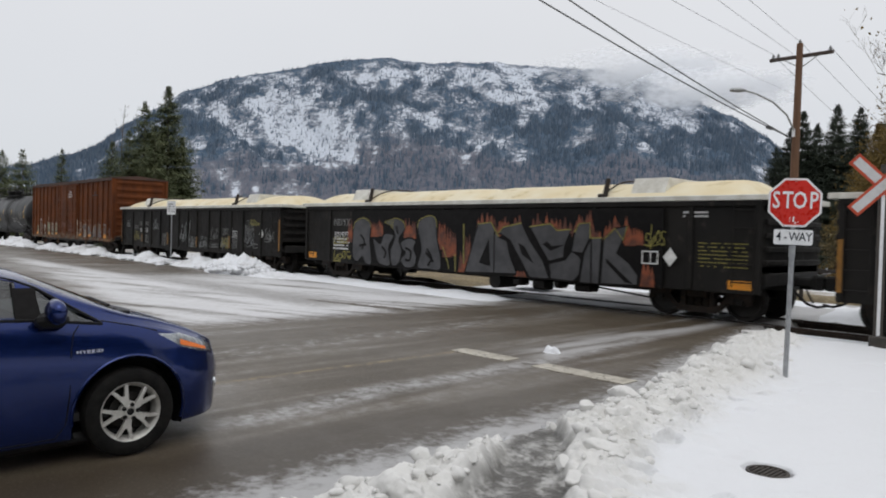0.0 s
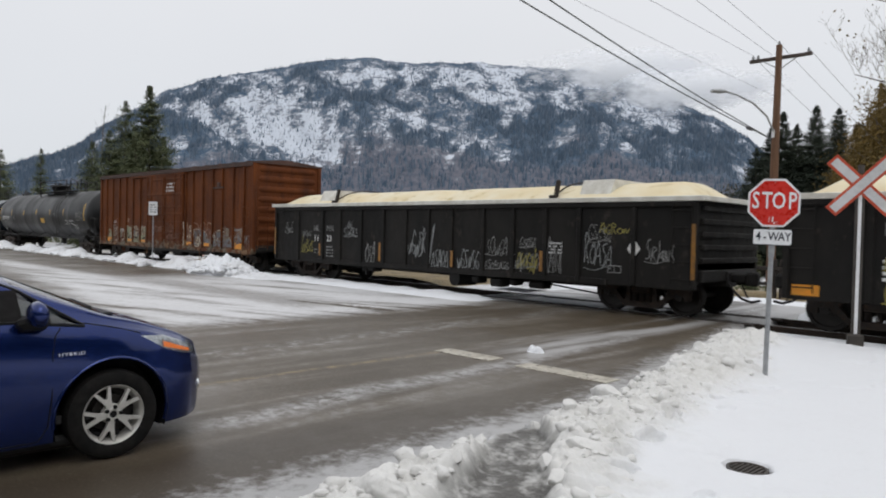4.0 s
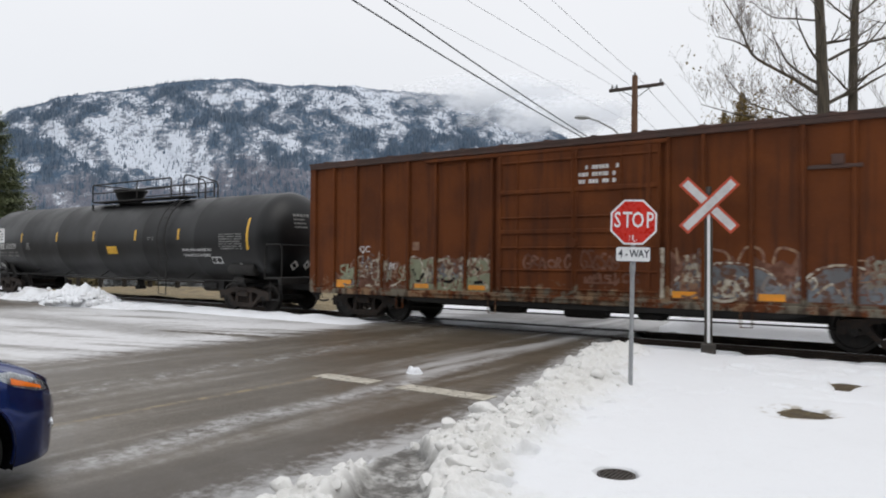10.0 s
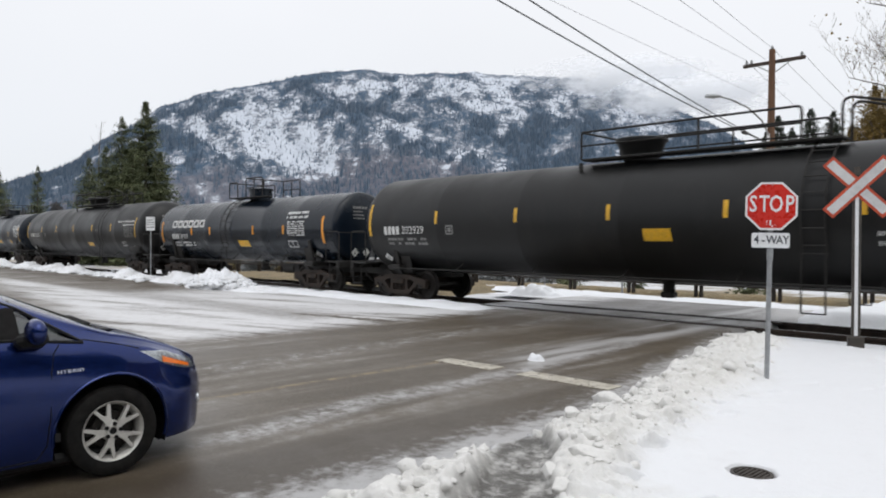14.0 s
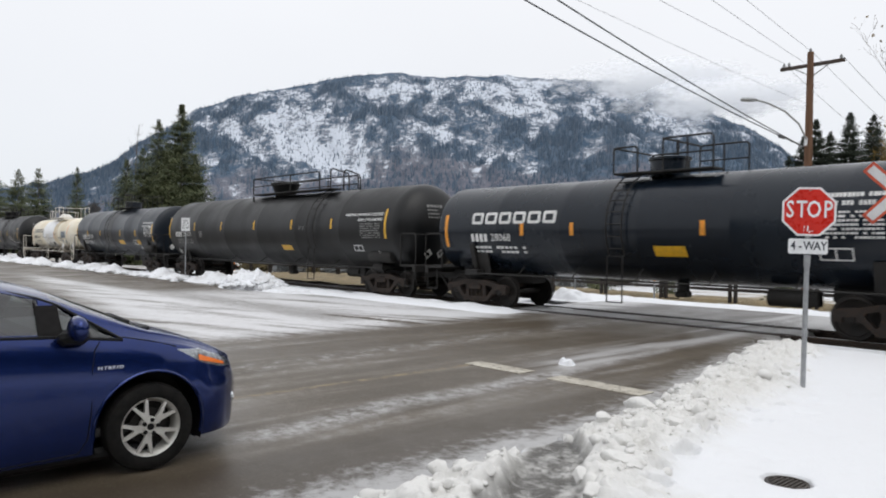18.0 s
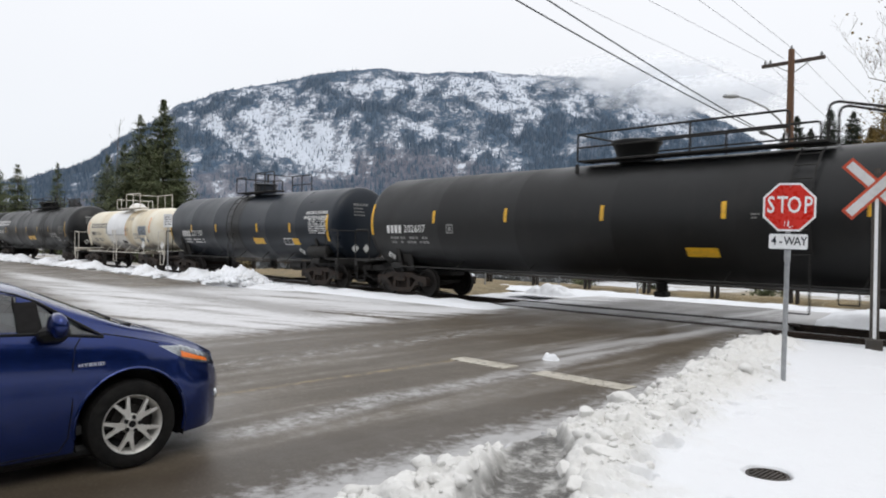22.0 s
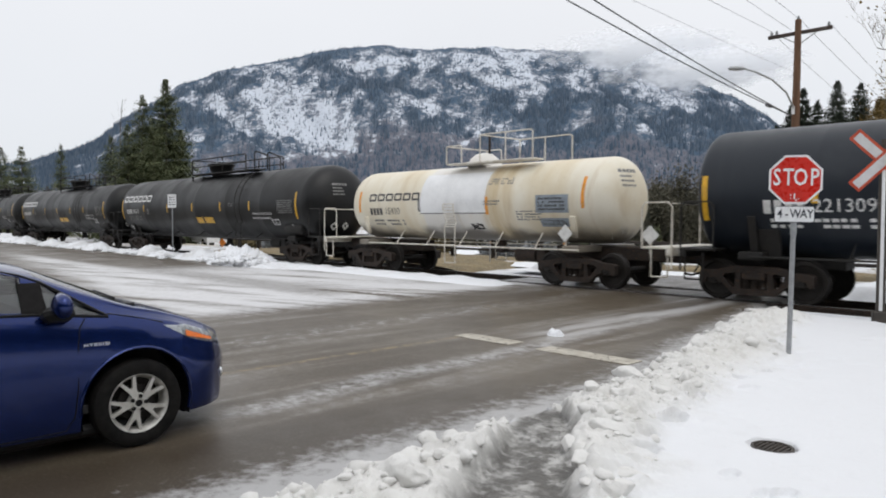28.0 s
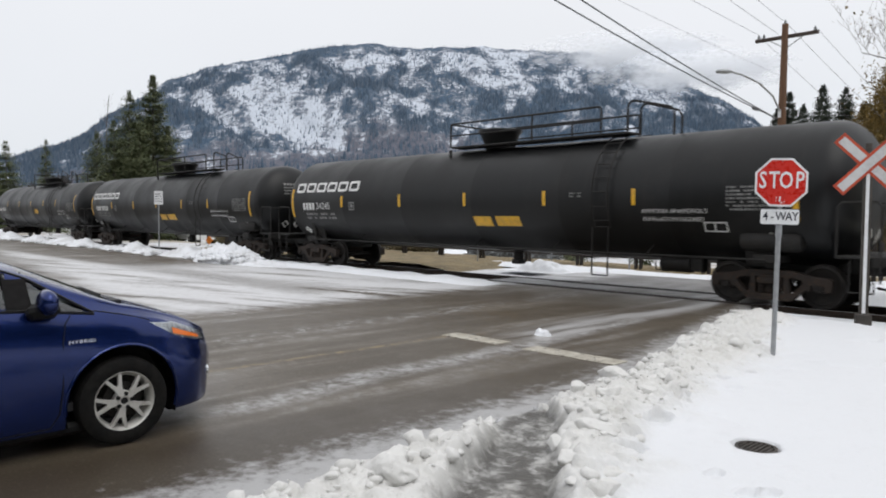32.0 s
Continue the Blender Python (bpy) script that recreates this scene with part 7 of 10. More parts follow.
def plain_marks(car, wl_, fl, H, B, top):
    """Number boards, tags and reflectors of the second gondola."""
    y = -1.5215
    letters(car, "HL", -5.60, 1.75, 0.27, fl, M_STENCILD, "owner_letters")
    letters(car, "MX", -4.87, 1.75, 0.27, fl, M_STENCILD, "owner_letters")
    letters(car, "11", -5.58, 1.42, 0.30, fl, M_STENCIL, "car_number")
    letters(car, "23", -4.87, 1.42, 0.30, fl, M_STENCIL, "car_number")
    stencil(car, "weight_data", bars(None, -4.87, 0.80, 0.4, 0.40, 4, 2, 3) + bars(None, -5.55, 0.90, 0.3, 0.2, 2, 2, 4), fl, M_STENCILD)
    for xx, z0, z1 in ((-7.89, 0.80, 1.75), (-5.17, 0.85, 1.25), (-2.07, 0.80, 1.36), (0.98, 0.78, 1.22), (4.01, 0.82, 1.32), (7.89, 0.85, 2.0)):
        stencil(car, "reflector", [(xx - 0.045, xx + 0.045, z0, z1)], wl_, M_DIMREF, "dulled yellow reflective strip")
    for x, z, w, h, m, seed, stroke, loops in ((-3.93, 1.53, 0.70, 0.26, M_WSPRAY, 3, 0.028, 4), (-3.75, 1.80, 0.22, 0.2, M_WSPRAY, 4, 0.028, 1), (-0.86, 1.05, 0.74, 0.62, M_WSPRAY, 8, 0.042, 3), (0.0, 0.88, 0.09, 1.05, M_WSPRAY, 15, 0.03, 1),
                                               (0.14, 0.76, 0.66, 0.45, M_WSPRAY, 14, 0.038, 3), (1.14, 0.74, 0.80, 0.46, M_WSPRAY, 21, 0.034, 4), (-6.30, 0.98, 0.66, 0.34, M_YSPRAY, 5, 0.034, 4), (-6.3, 1.5, 0.6, 0.16, M_STENCILD, 6, 0.022, 4),
                                               (-7.33, 1.6, 0.5, 0.34, M_STENCILD, 33, 0.026, 2), (2.15, 1.2, 0.75, 0.45, M_STENCILD, 24, 0.026, 3), (2.15, 0.82, 0.8, 0.18, M_STENCILD, 25, 0.024, 5), (3.2, 0.86, 0.64, 0.40, M_YSPRAY, 17, 0.040, 4),
                                               (3.0, 0.9, 0.9, 0.36, M_WSPRAY, 18, 0.026, 4), (3.3, 1.4, 0.5, 0.26, M_STENCILD, 19, 0.026, 3), (4.15, 0.9, 0.45, 0.75, M_STENCILD, 31, 0.026, 3), (-2.85, 0.75, 0.48, 0.55, M_STENCILD, 27, 0.045, 2),
                                               (5.2, 1.0, 0.75, 0.6, M_WSPRAY, 36, 0.03, 3), (6.75, 1.2, 0.7, 0.4, M_STENCILD, 35, 0.03, 3), (5.3, 1.6, 0.6, 0.3, M_STENCILD, 37, 0.025, 3)):
        scrawl(car, x, z, w, h, y, m, seed, stroke * 0.68, max(2, int(loops * 1.7)))
    stencil(car, "weight_data", bars(None, 4.2, 1.25, 0.4, 0.3, 4, 2, 13), fl, M_STENCIL)
    stencil(car, "notice_frame", [(5.85, 6.20, 0.89, 0.91), (5.85, 6.20, 1.04, 1.06), (5.85, 5.87, 0.91, 1.04), (6.18, 6.20, 0.91, 1.04), (6.01, 6.03, 0.91, 1.04)], fl, M_STENCILD)
    scrawl(car, 5.62, 1.76, 0.72, 0.20, y, M_YSPRAY, 41, 0.022, 5)
    mb = MB()
    mb.slab([(6.5 + a, 1.45 + b) for a, b in ((0, -0.22), (0.16, 0), (0, 0.22), (-0.16, 0))], y - 0.012, y)
    part("placard", mb, M_PLAC, car, "white diamond placard", smooth=None)


def painted_marks(car, wl_, fl, H, B, top):
    """The first gondola: a long spray-painted piece in grey with orange flames."""
    y0, y1, y2 = -1.5955, -1.5985, -1.6015
    back = part("painted_panel", MB().box((0.35, -1.575, 1.5), (11.1, 0.035, 1.66), 0.006), M_BLACKSP, car, "black sprayed ground of the painting")
    rng = random.Random(4)
    cuts, flames, lines = MB(), MB(), MB()
    # rounded shapes, five of them
    for pts in (((-5.1, 0.85), (-5.12, 1.5), (-5.0, 1.95), (-4.55, 2.08), (-4.2, 1.9), (-4.22, 1.4), (-4.12, 0.68), (-4.42, 0.64), (-4.6, 0.85), (-4.85, 0.68)),
                ((-4.05, 1.45), (-3.85, 0.8), (-3.6, 0.64), (-3.2, 0.66), (-3.28, 1.2), (-3.05, 1.56), (-3.5, 1.6), (-3.7, 1.3)),
                ((-3.5, 1.95), (-3.1, 2.08), (-2.65, 2.0), (-2.55, 1.75), (-2.8, 1.45), (-2.66, 1.1), (-2.82, 0.7), (-3.12, 0.66), (-3.2, 1.1), (-3.0, 1.5), (-3.15, 1.8)),
                ((-2.7, 1.38), (-2.35, 1.5), (-2.04, 1.42), (-2.12, 1.2), (-2.0, 0.95), (-2.1, 0.66), (-2.5, 0.62), (-2.72, 0.85), (-2.5, 1.05), (-2.68, 1.2)),
                ((-1.98, 1.9), (-1.6, 2.14), (-1.22, 2.08), (-1.12, 1.5), (-0.95, 0.9), (-1.02, 0.62), (-1.5, 0.62), (-1.95, 0.66), (-1.8, 1.2))):
        one = MB()
        q = blob(one, pts, y1 + rng.uniform(0, 0.001))
        part("painted_shape", one, M_GREYP, back, "grey sprayed rounded shape", smooth=None)
        ribbon(cuts, q + q[:1], 0.05, y2)
        hi = [p for p in q if p[1] > 1.75]
        if len(hi) > 4:
            ribbon(lines, sorted(hi), 0.026, y2 - 0.0025)
    for pts in (((-4.7, 1.55), (-4.5, 1.35), (-4.62, 1.1)), ((-4.75, 1.2), (-4.4, 1.25)), ((-3.62, 1.2), (-3.42, 1.05), (-3.5, 0.85)), ((-2.5, 1.2), (-2.25, 1.1), (-2.3, 0.85), (-2.5, 0.85)), ((-1.55, 1.2), (-1.35, 0.95), (-1.5, 0.72)), ((-1.6, 1.1), (-1.25, 0.85)),
                ((-2.95, 1.85), (-2.85, 1.6))):
        ribbon(cuts, flowing(pts), 0.075, y2 - 0.001)
    # angular shapes, six of them, leaning into one another
    for pts in (((0.0, 0.62), (0.45, 1.94), (0.93, 1.99), (1.21, 1.61), (1.49, 1.52), (1.62, 1.12), (1.85, 0.68)),
                ((1.2, 1.72), (1.37, 1.87), (1.97, 1.98), (2.25, 1.55), (2.67, 1.08), (2.89, 0.62), (2.28, 0.62), (1.78, 1.28), (1.6, 1.53)),
                ((2.23, 1.89), (2.89, 1.97), (3.08, 1.81), (3.5, 1.84), (3.33, 1.44), (3.3, 1.16), (2.87, 1.05), (2.61, 1.37)),
                ((3.6, 1.77), (3.73, 1.98), (4.03, 2.0), (4.05, 1.65), (3.84, 1.28), (3.77, 0.78), (3.6, 0.6), (2.93, 0.63), (2.87, 1.0), (3.35, 1.12), (3.52, 1.31)),
                ((4.07, 1.65), (4.36, 1.66), (4.32, 0.6), (3.78, 0.6), (3.88, 1.29)),
                ((4.41, 1.62), (4.71, 1.88), (5.02, 1.93), (4.92, 1.63), (4.77, 1.33), (5.09, 1.13), (5.33, 0.86), (5.3, 0.63), (4.36, 0.61))):
        one = MB()
        one.add([(a, y1 - rng.uniform(0, 0.001), b) for a, b in pts], [tuple(range(len(pts)))])
        part("painted_shape", one, M_GREYP, back, "grey sprayed angular shape", smooth=None)
        ribbon(cuts, list(pts) + [pts[0]], 0.045, y2)
        top_ = [p for p in pts if p[1] > 1.6]
        ribbon(lines, sorted(top_), 0.03, y2 - 0.0025)
        for a, b in zip(sorted(top_)[:-1], sorted(top_)[1:]):
            for j in range(4):
                u = (j + rng.random()) / 4
                fx, fz = a[0] + (b[0] - a[0]) * u, a[1] + (b[1] - a[1]) * u
                fh = 0.08 + 0.20 * rng.random()
                flames.add([(fx - 0.09, y0, fz - 0.1), (fx + 0.09, y0, fz - 0.1), (fx + 0.03, y0, fz + fh * 0.6), (fx - 0.01, y0, fz + 0.05 + fh)], [(0, 1, 2, 3)])
    for pts in (((0.52, 0.91), (0.86, 1.55), (0.94, 0.83)), ((1.88, 1.48), (2.09, 1.39), (2.4, 0.97), (2.0, 1.19)), ((2.66, 1.46), (2.78, 1.54), (2.95, 1.43), (3.33, 1.47), (2.91, 1.31)), ((4.5, 1.2), (5.2, 0.66), (5.0, 0.68), (4.5, 1.1)), ((3.5, 1.33), (3.86, 1.3), (3.8, 1.1), (3.75, 1.2))):
        cuts.add([(a, y2 - 0.001, b) for a, b in pts], [tuple(range(len(pts)))])
    for a, b in (((1.6, 1.53), (2.2, 0.64)), ((2.45, 1.55), (2.93, 0.75)), ((1.05, 1.95), (1.07, 0.66)), ((4.08, 1.64), (4.1, 0.62))):
        ribbon(cuts, [a, b], 0.04, y2 - 0.0015)
    # flames between the shapes
    for fx, z0, z1, w in ((-5.28, 1.3, 2.1, 0.22), (-4.15, 1.5, 2.12, 0.2), (-3.95, 1.5, 2.0, 0.24), (-3.7, 1.52, 2.1, 0.22), (-2.45, 1.5, 2.12, 0.24), (-2.2, 1.48, 2.05, 0.26), (-0.95, 1.2, 2.05, 0.3), (-0.72, 1.0, 1.95, 0.3), (-0.50, 1.05, 1.8, 0.26), (-0.1, 0.62, 1.3, 0.26),
                          (0.08, 0.9, 1.7, 0.2), (5.1, 1.5, 2.0, 0.24), (5.32, 1.52, 1.95, 0.2), (5.55, 0.62, 1.2, 0.3), (1.98, 0.62, 0.8, 0.3)):
        for k in range(3):
            o, hh_ = (k - 1) * w * 0.33, rng.uniform(0.75, 1.0)
            flames.add([(fx + o - w * 0.28, y0, z0), (fx + o + w * 0.28, y0, z0), (fx + o + w * 0.16, y0, z0 + (z1 - z0) * hh_ * 0.7), (fx + o, y0, z0 + (z1 - z0) * hh_), (fx + o - w * 0.12, y0, z0 + (z1 - z0) * hh_ * 0.6)], [(0, 1, 2, 3, 4)])
    ribbon(lines, flowing([(-0.9, 1.3), (-0.72, 0.95), (-0.62, 0.68)]), 0.03, y2)
    for pts in (((-0.08, 1.93), (-0.05, 0.85)), ((-0.39, 1.08), (-0.37, 0.62))):
        ribbon(lines, list(pts), 0.035, y2)
    part("flame_paint", flames, M_FLAME, back, "orange sprayed flames", smooth=None)["kind"] = "stuff"
    part("outline_paint", lines, M_YSPRAY, back, "thin yellow outlines", smooth=None)["kind"] = "stuff"
    part("dark_paint", cuts, M_BLACKSP, back, "black sprayed outlines", smooth=None)["kind"] = "stuff"
    letters(car, "NDYX", -6.30, 1.93, 0.33, fl, M_STENCILD, "owner_letters")
    letters(car, "321973", -6.26, 1.52, 0.27, fl, M_STENCIL, "car_number", "white stencilled car number")
    stencil(car, "weight_data", bars(None, -6.31, 1.02, 0.95, 0.42, 4, 3, 7), fl, M_STENCIL)
    scrawl(car, -6.3, 0.68, 1.35, 0.28, -1.5215, M_YSPRAY, 5, 0.04, 6)
    scrawl(car, -6.3, 1.25, 0.8, 0.2, -1.5215, M_YSPRAY, 15, 0.025, 5)
    scrawl(car, 5.45, 1.55, 0.5, 0.30, y2 - 0.002, M_YSPRAY, 7, 0.022, 4)
    stencil(car, "paint_note", bars(None, 6.65, 1.1, 1.05, 0.55, 7, 5, 8, 0.3), fl, M_YSPRAY)
    stencil(car, "small_data", bars(None, 6.3, 2.12, 0.55, 0.16, 2, 3, 9), fl, M_STENCIL)
    stencil(car, "reflector", [(-7.78, -7.30, 0.70, 0.90)], fl, M_ORANGE, "orange reflective patch")
    stencil(car, "reflector", [(7.3, 7.78, 0.70, 0.88)], fl, M_ORANGE, "orange reflective patch")
    stencil(car, "notice_frame", [(5.40, 5.80, 1.12, 1.15), (5.40, 5.80, 1.38, 1.41), (5.40, 5.43, 1.15, 1.38), (5.77, 5.80, 1.15, 1.38), (5.60, 5.63, 1.15, 1.38)], wall_lay(y2 - 0.003), M_STENCIL)
    part("placard", MB().slab([(6.08 + a, 1.29 + b) for a, b in ((0, -0.2), (0.16, 0), (0, 0.2), (-0.16, 0))], y2 - 0.014, y2 - 0.003), M_PLAC, car, "white diamond placard", smooth=None)


def boxcar(name, x):
    car = thing(name, Matrix(), "oxide-red boxcar with graffiti along its sill", "boxcar", "cars of the freight train")
    H, W, B, T = 7.72, 1.52, 0.72, 4.18
    for k in (-1, 1):
        part("side_wall", MB().box((0, k * (W - 0.06), (B + T) / 2), (2 * H, 0.05, T - B), 0.006), M_BOX, car)
        # posts of the side; none across the door
        for xx in (-7.59, -6.88, -6.07, -5.20, -4.35, -3.50, -2.64, -1.90, 2.14, 2.82, 3.69, 4.55, 5.35, 6.23, 7.05, 7.59):
            part("side_post", MB().box((xx, k * (W - 0.005), (B + T) / 2 + 0.02), (0.085, 0.07, T - B - 0.16), 0.015), M_BOX, car)
        part("side_plate", MB().box((0, k * (W - 0.01), T - 0.05), (2 * H + 0.06, 0.10, 0.12), 0.015), M_BOXROOF, car)
        part("side_sill", MB().box((0, k * (W - 0.01), B + 0.06), (2 * H, 0.10, 0.14), 0.015), M_BOX, car)
        part("side_sill_web", MB().slab([(-5.0, B + 0.02), (-4.2, B - 0.12), (4.2, B - 0.12), (5.0, B + 0.02)], k * (W - 0.08) - 0.03, k * (W - 0.08) + 0.03), M_FRAME, car)
        # the door with its stiffeners, track and lock bar
        dy = k * (W + 0.03)
        door = part("door", MB().box((0.15, dy, (B + T) / 2 + 0.02), (3.72, 0.05, T - B - 0.32), 0.01), M_BOX, car, "sliding plug door")
        for z in (1.02, 1.42, 1.91, 2.26, 2.57, 3.14, 3.80):
            part("door_rib", MB().box((0.15, dy + k * 0.04, z), (3.6, 0.045, 0.10 if z in (2.26, 3.14) else 0.05), 0.015), M_BOX, door)
        for xx, dw in ((-1.66, 0.10), (-1.20, 0.04), (0.19, 0.10), (1.21, 0.04), (1.78, 0.10), (1.98, 0.05)):
            part("door_rib", MB().box((xx, dy + k * 0.035, 2.45), (dw, 0.05, T - B - 0.42), 0.015), M_BOX, door)
        part("lock_gear", MB().cyl((0.15, dy + k * 0.05, 2.0), (0.15, dy + k * 0.12, 2.0), 0.10, 12).cyl((0.15, dy + k * 0.09, 1.0), (0.15, dy + k * 0.09, 3.9), 0.02, 6), M_BOX, door)
        part("door_track", MB().box((-0.8, dy, B + 0.13), (5.9, 0.09, 0.09), 0.01), M_BOX, car)
        part("door_track", MB().box((-0.8, dy, T - 0.17), (5.9, 0.09, 0.08), 0.01), M_BOX, car)
    # ends with deep horizontal corrugations
    for k in (-1, 1):
        e = part("end_wall", MB().box((k * (H - 0.03), 0, (B + T) / 2 + 0.1), (0.05, 2 * W - 0.2, T - B - 0.2), 0.008), M_BOX, car)
        for i in range(8):
            z = 1.25 + i * 0.39
            rib = MB().lathe([(-W + 0.16, 0.02), (-W + 0.34, 0.14), (W - 0.34, 0.14), (W - 0.16, 0.02)], "y", 10)
            rib.v = [(k * (H - 0.06) + p[0] * 0.85, p[1], z + p[2]) for p in rib.v]
            part("end_corrugation", rib, M_BOX, e)
        for ky in (-1, 1):
            part("corner_post", MB().box((k * (H - 0.03), ky * (W - 0.06), (B + T) / 2), (0.16, 0.16, T - B), 0.02), M_BOX, car)
        add_truck(car, k * (H - 1.55))
        part("end_sill", MB().box((k * (H - 0.06), 0, 0.92), (0.2, 2.8, 0.26), 0.02), M_FRAME, car)
        part("stub_sill", MB().box((k * (H - 0.7), 0, 0.82), (2.0, 0.5, 0.34), 0.02), M_FRAME, car)
        add_coupler(car, k * (H + 0.05), k)
        lad = part("ladder", MB().cyl((k * (H + 0.16), -0.95, 0.9), (k * (H + 0.16), -0.95, 2.6), 0.016, 5).cyl((k * (H + 0.16), -1.38, 0.9), (k * (H + 0.16), -1.38, 2.6), 0.016, 5), M_BOX, car)
        for i in range(5):
            part("rung", MB().cyl((k * (H + 0.16), -0.95, 1.0 + i * 0.37), (k * (H + 0.16), -1.38, 1.0 + i * 0.37), 0.014, 5), M_BOX, lad)
    part("walkway", MB().box((H + 0.28, 0, 1.02), (0.5, 1.3, 0.04), 0.008), M_FRAME, car)
    part("brake_wheel", MB().tube([(H + 0.26, 0.65 + 0.26 * math.cos(i * 0.3927), 2.3 + 0.26 * math.sin(i * 0.3927)) for i in range(17)], 0.02, 6), M_BOX, car)
    part("floor", MB().box((0, 0, B + 0.18), (2 * H - 0.2, 2 * W - 0.2, 0.12)), M_FRAME, car)
    part("centre_sill", MB().box((0, 0, 0.64), (2 * H - 3.6, 0.6, 0.36), 0.02), M_FRAME, car)
    # roof: shallow peak with seam ribs
    roof = part("roof", MB().slab([(-W - 0.05, T), (-W - 0.05, T + 0.05), (0, T + 0.20), (W + 0.05, T + 0.05), (W + 0.05, T)], -H - 0.05, H + 0.05, "yz"), M_BOXROOF, car)
    for i in range(14):
        xx = -H + 0.5 + (2 * H - 1.0) * i / 13
        part("roof_rib", MB().slab([(-W, T + 0.055), (-W, T + 0.085), (0, T + 0.235), (W, T + 0.085), (W, T + 0.055), (0, T + 0.205)], xx - 0.05, xx + 0.05, "yz"), M_BOXROOF, roof)
    for xx, w, h in ((-1.9, 0.9, 0.22), (0.1, 1.0, 0.26), (1.6, 0.6, 0.2)):
        part("brake_gear", MB().box((xx, -0.75, 0.50), (w, 0.4, h), 0.07), M_FRAME, car)
    part("brake_rod", MB().cyl((-5, -0.85, 0.40), (5, -0.85, 0.44), 0.018, 6), M_FRAME, car)
    for xx in (-4.6, -1.9, 3.6):
        part("step", MB().tube([(xx - 0.1, -W, B + 0.05), (xx - 0.1, -W, 0.42), (xx + 0.1, -W, 0.42), (xx + 0.1, -W, B + 0.05)], 0.016, 5), M_BOX, car)
    part("vent_hatch", MB().box((5.05, -W - 0.01, 3.30), (0.85, 0.05, 0.07), 0.01).box((5.1, -W - 0.03, 3.42), (0.2, 0.05, 0.18), 0.01), M_BOXROOF, car)
    lad = part("side_ladder", MB().cyl((H - 0.20, -W - 0.07, 0.6), (H - 0.20, -W - 0.07, 2.6), 0.014, 5).cyl((H - 0.62, -W - 0.07, 0.6), (H - 0.62, -W - 0.07, 2.6), 0.014, 5), M_BOX, car)
    for i in range(6):
        part("rung", MB().cyl((H - 0.20, -W - 0.07, 0.7 + i * 0.36), (H - 0.62, -W - 0.07, 0.7 + i * 0.36), 0.014, 5), M_BOX, lad)
    # paint, lettering and worn graffiti between the posts
    y = -W + 0.0335
    fl = wall_lay(y)
    letters(car, "QC", -5.97, 1.88, 0.24, fl, M_STENCIL, "owner_letters")
    letters(car, "77", -5.95, 1.44, 0.28, fl, M_STENCIL, "car_number")
    letters(car, "280", -5.12, 1.44, 0.28, fl, M_STENCIL, "car_number")
    stencil(car, "door_lettering", bars(None, 0.27, 3.22, 0.90, 0.44, 3, 4, 2), wall_lay(-W - 0.0565), M_STENCIL, "white stencilled words on the door")
    rng = random.Random(12)

    def patch(x0, x1, z0, z1, mat, label, dy=0.0, rag=0.10):
        """A worn field of paint with a ragged upper edge."""
        n = max(5, int((x1 - x0) / 0.12))
        top = [(x1 - (x1 - x0) * j / (n - 1), z1 + rng.uniform(-rag, rag)) for j in range(n)]
        pts = [(x0, z0), (x1, z0)] + top
        mb = MB()
        mb.add([(a, y - dy, b) for a, b in pts], [tuple(range(len(pts)))])
        return part("graffito", mb, mat, car, label, smooth=None)
    # scuffed primer along the foot, panel by panel
    for x0, x1, z1 in ((-6.84, -6.11, 1.35), (-6.03, -5.24, 1.12), (-5.16, -4.40, 1.02), (2.18, 2.78, 1.75), (2.86, 3.65, 1.62), (3.73, 4.51, 1.7), (5.39, 6.19, 1.35), (6.27, 7.01, 1.05), (7.09, 7.55, 1.3)):
        patch(x0, x1, 0.90, z1, M_RUSTPINK, "scuffed primer showing through", 0, 0.16)
    # the green piece
    for x0, x1 in ((-4.31, -3.54), (-3.46, -2.68), (-2.60, -1.94)):
        patch(x0, x1, 0.88, 1.66, M_GRN, "faded pale green spray paint", 0.001, 0.05)
    patch(-3.46, -2.72, 1.26, 1.66, M_RUSTPINK, "buffed-out grey-brown patch", 0.002, 0.03)
    white = MB()
    for pts in (((-4.33, 1.3), (-4.25, 1.68), (-3.95, 1.6), (-3.9, 1.2), (-4.1, 0.95)), ((-3.8, 0.92), (-3.72, 1.62), (-3.58, 1.66)), ((-3.42, 1.2), (-3.2, 0.95), (-3.05, 1.25), (-2.9, 0.95), (-2.72, 1.6)), ((-2.55, 1.6), (-2.1, 1.66), (-2.0, 1.4), (-2.3, 1.25), (-2.02, 1.0), (-2.5, 0.95)),
                ((-4.9, 0.95), (-4.6, 1.1), (-4.45, 1.5))):
        ribbon(white, flowing(pts), 0.05, y - 0.004)
    part("graffito", white, M_PALE, car, "worn white spray outline", smooth=None)["kind"] = "stuff"
    dark = MB()
    for pts in (((-4.2, 1.4), (-4.05, 1.1), (-3.85, 1.3)), ((-3.35, 1.15), (-3.1, 1.1), (-2.95, 1.2)), ((-2.45, 1.45), (-2.2, 1.4)), ((-2.4, 1.1), (-2.15, 1.12))):
        ribbon(dark, flowing(pts), 0.07, y - 0.005)
    part("graffito", dark, M_BLACKSP, car, "dark spray strokes", smooth=None)["kind"] = "stuff"
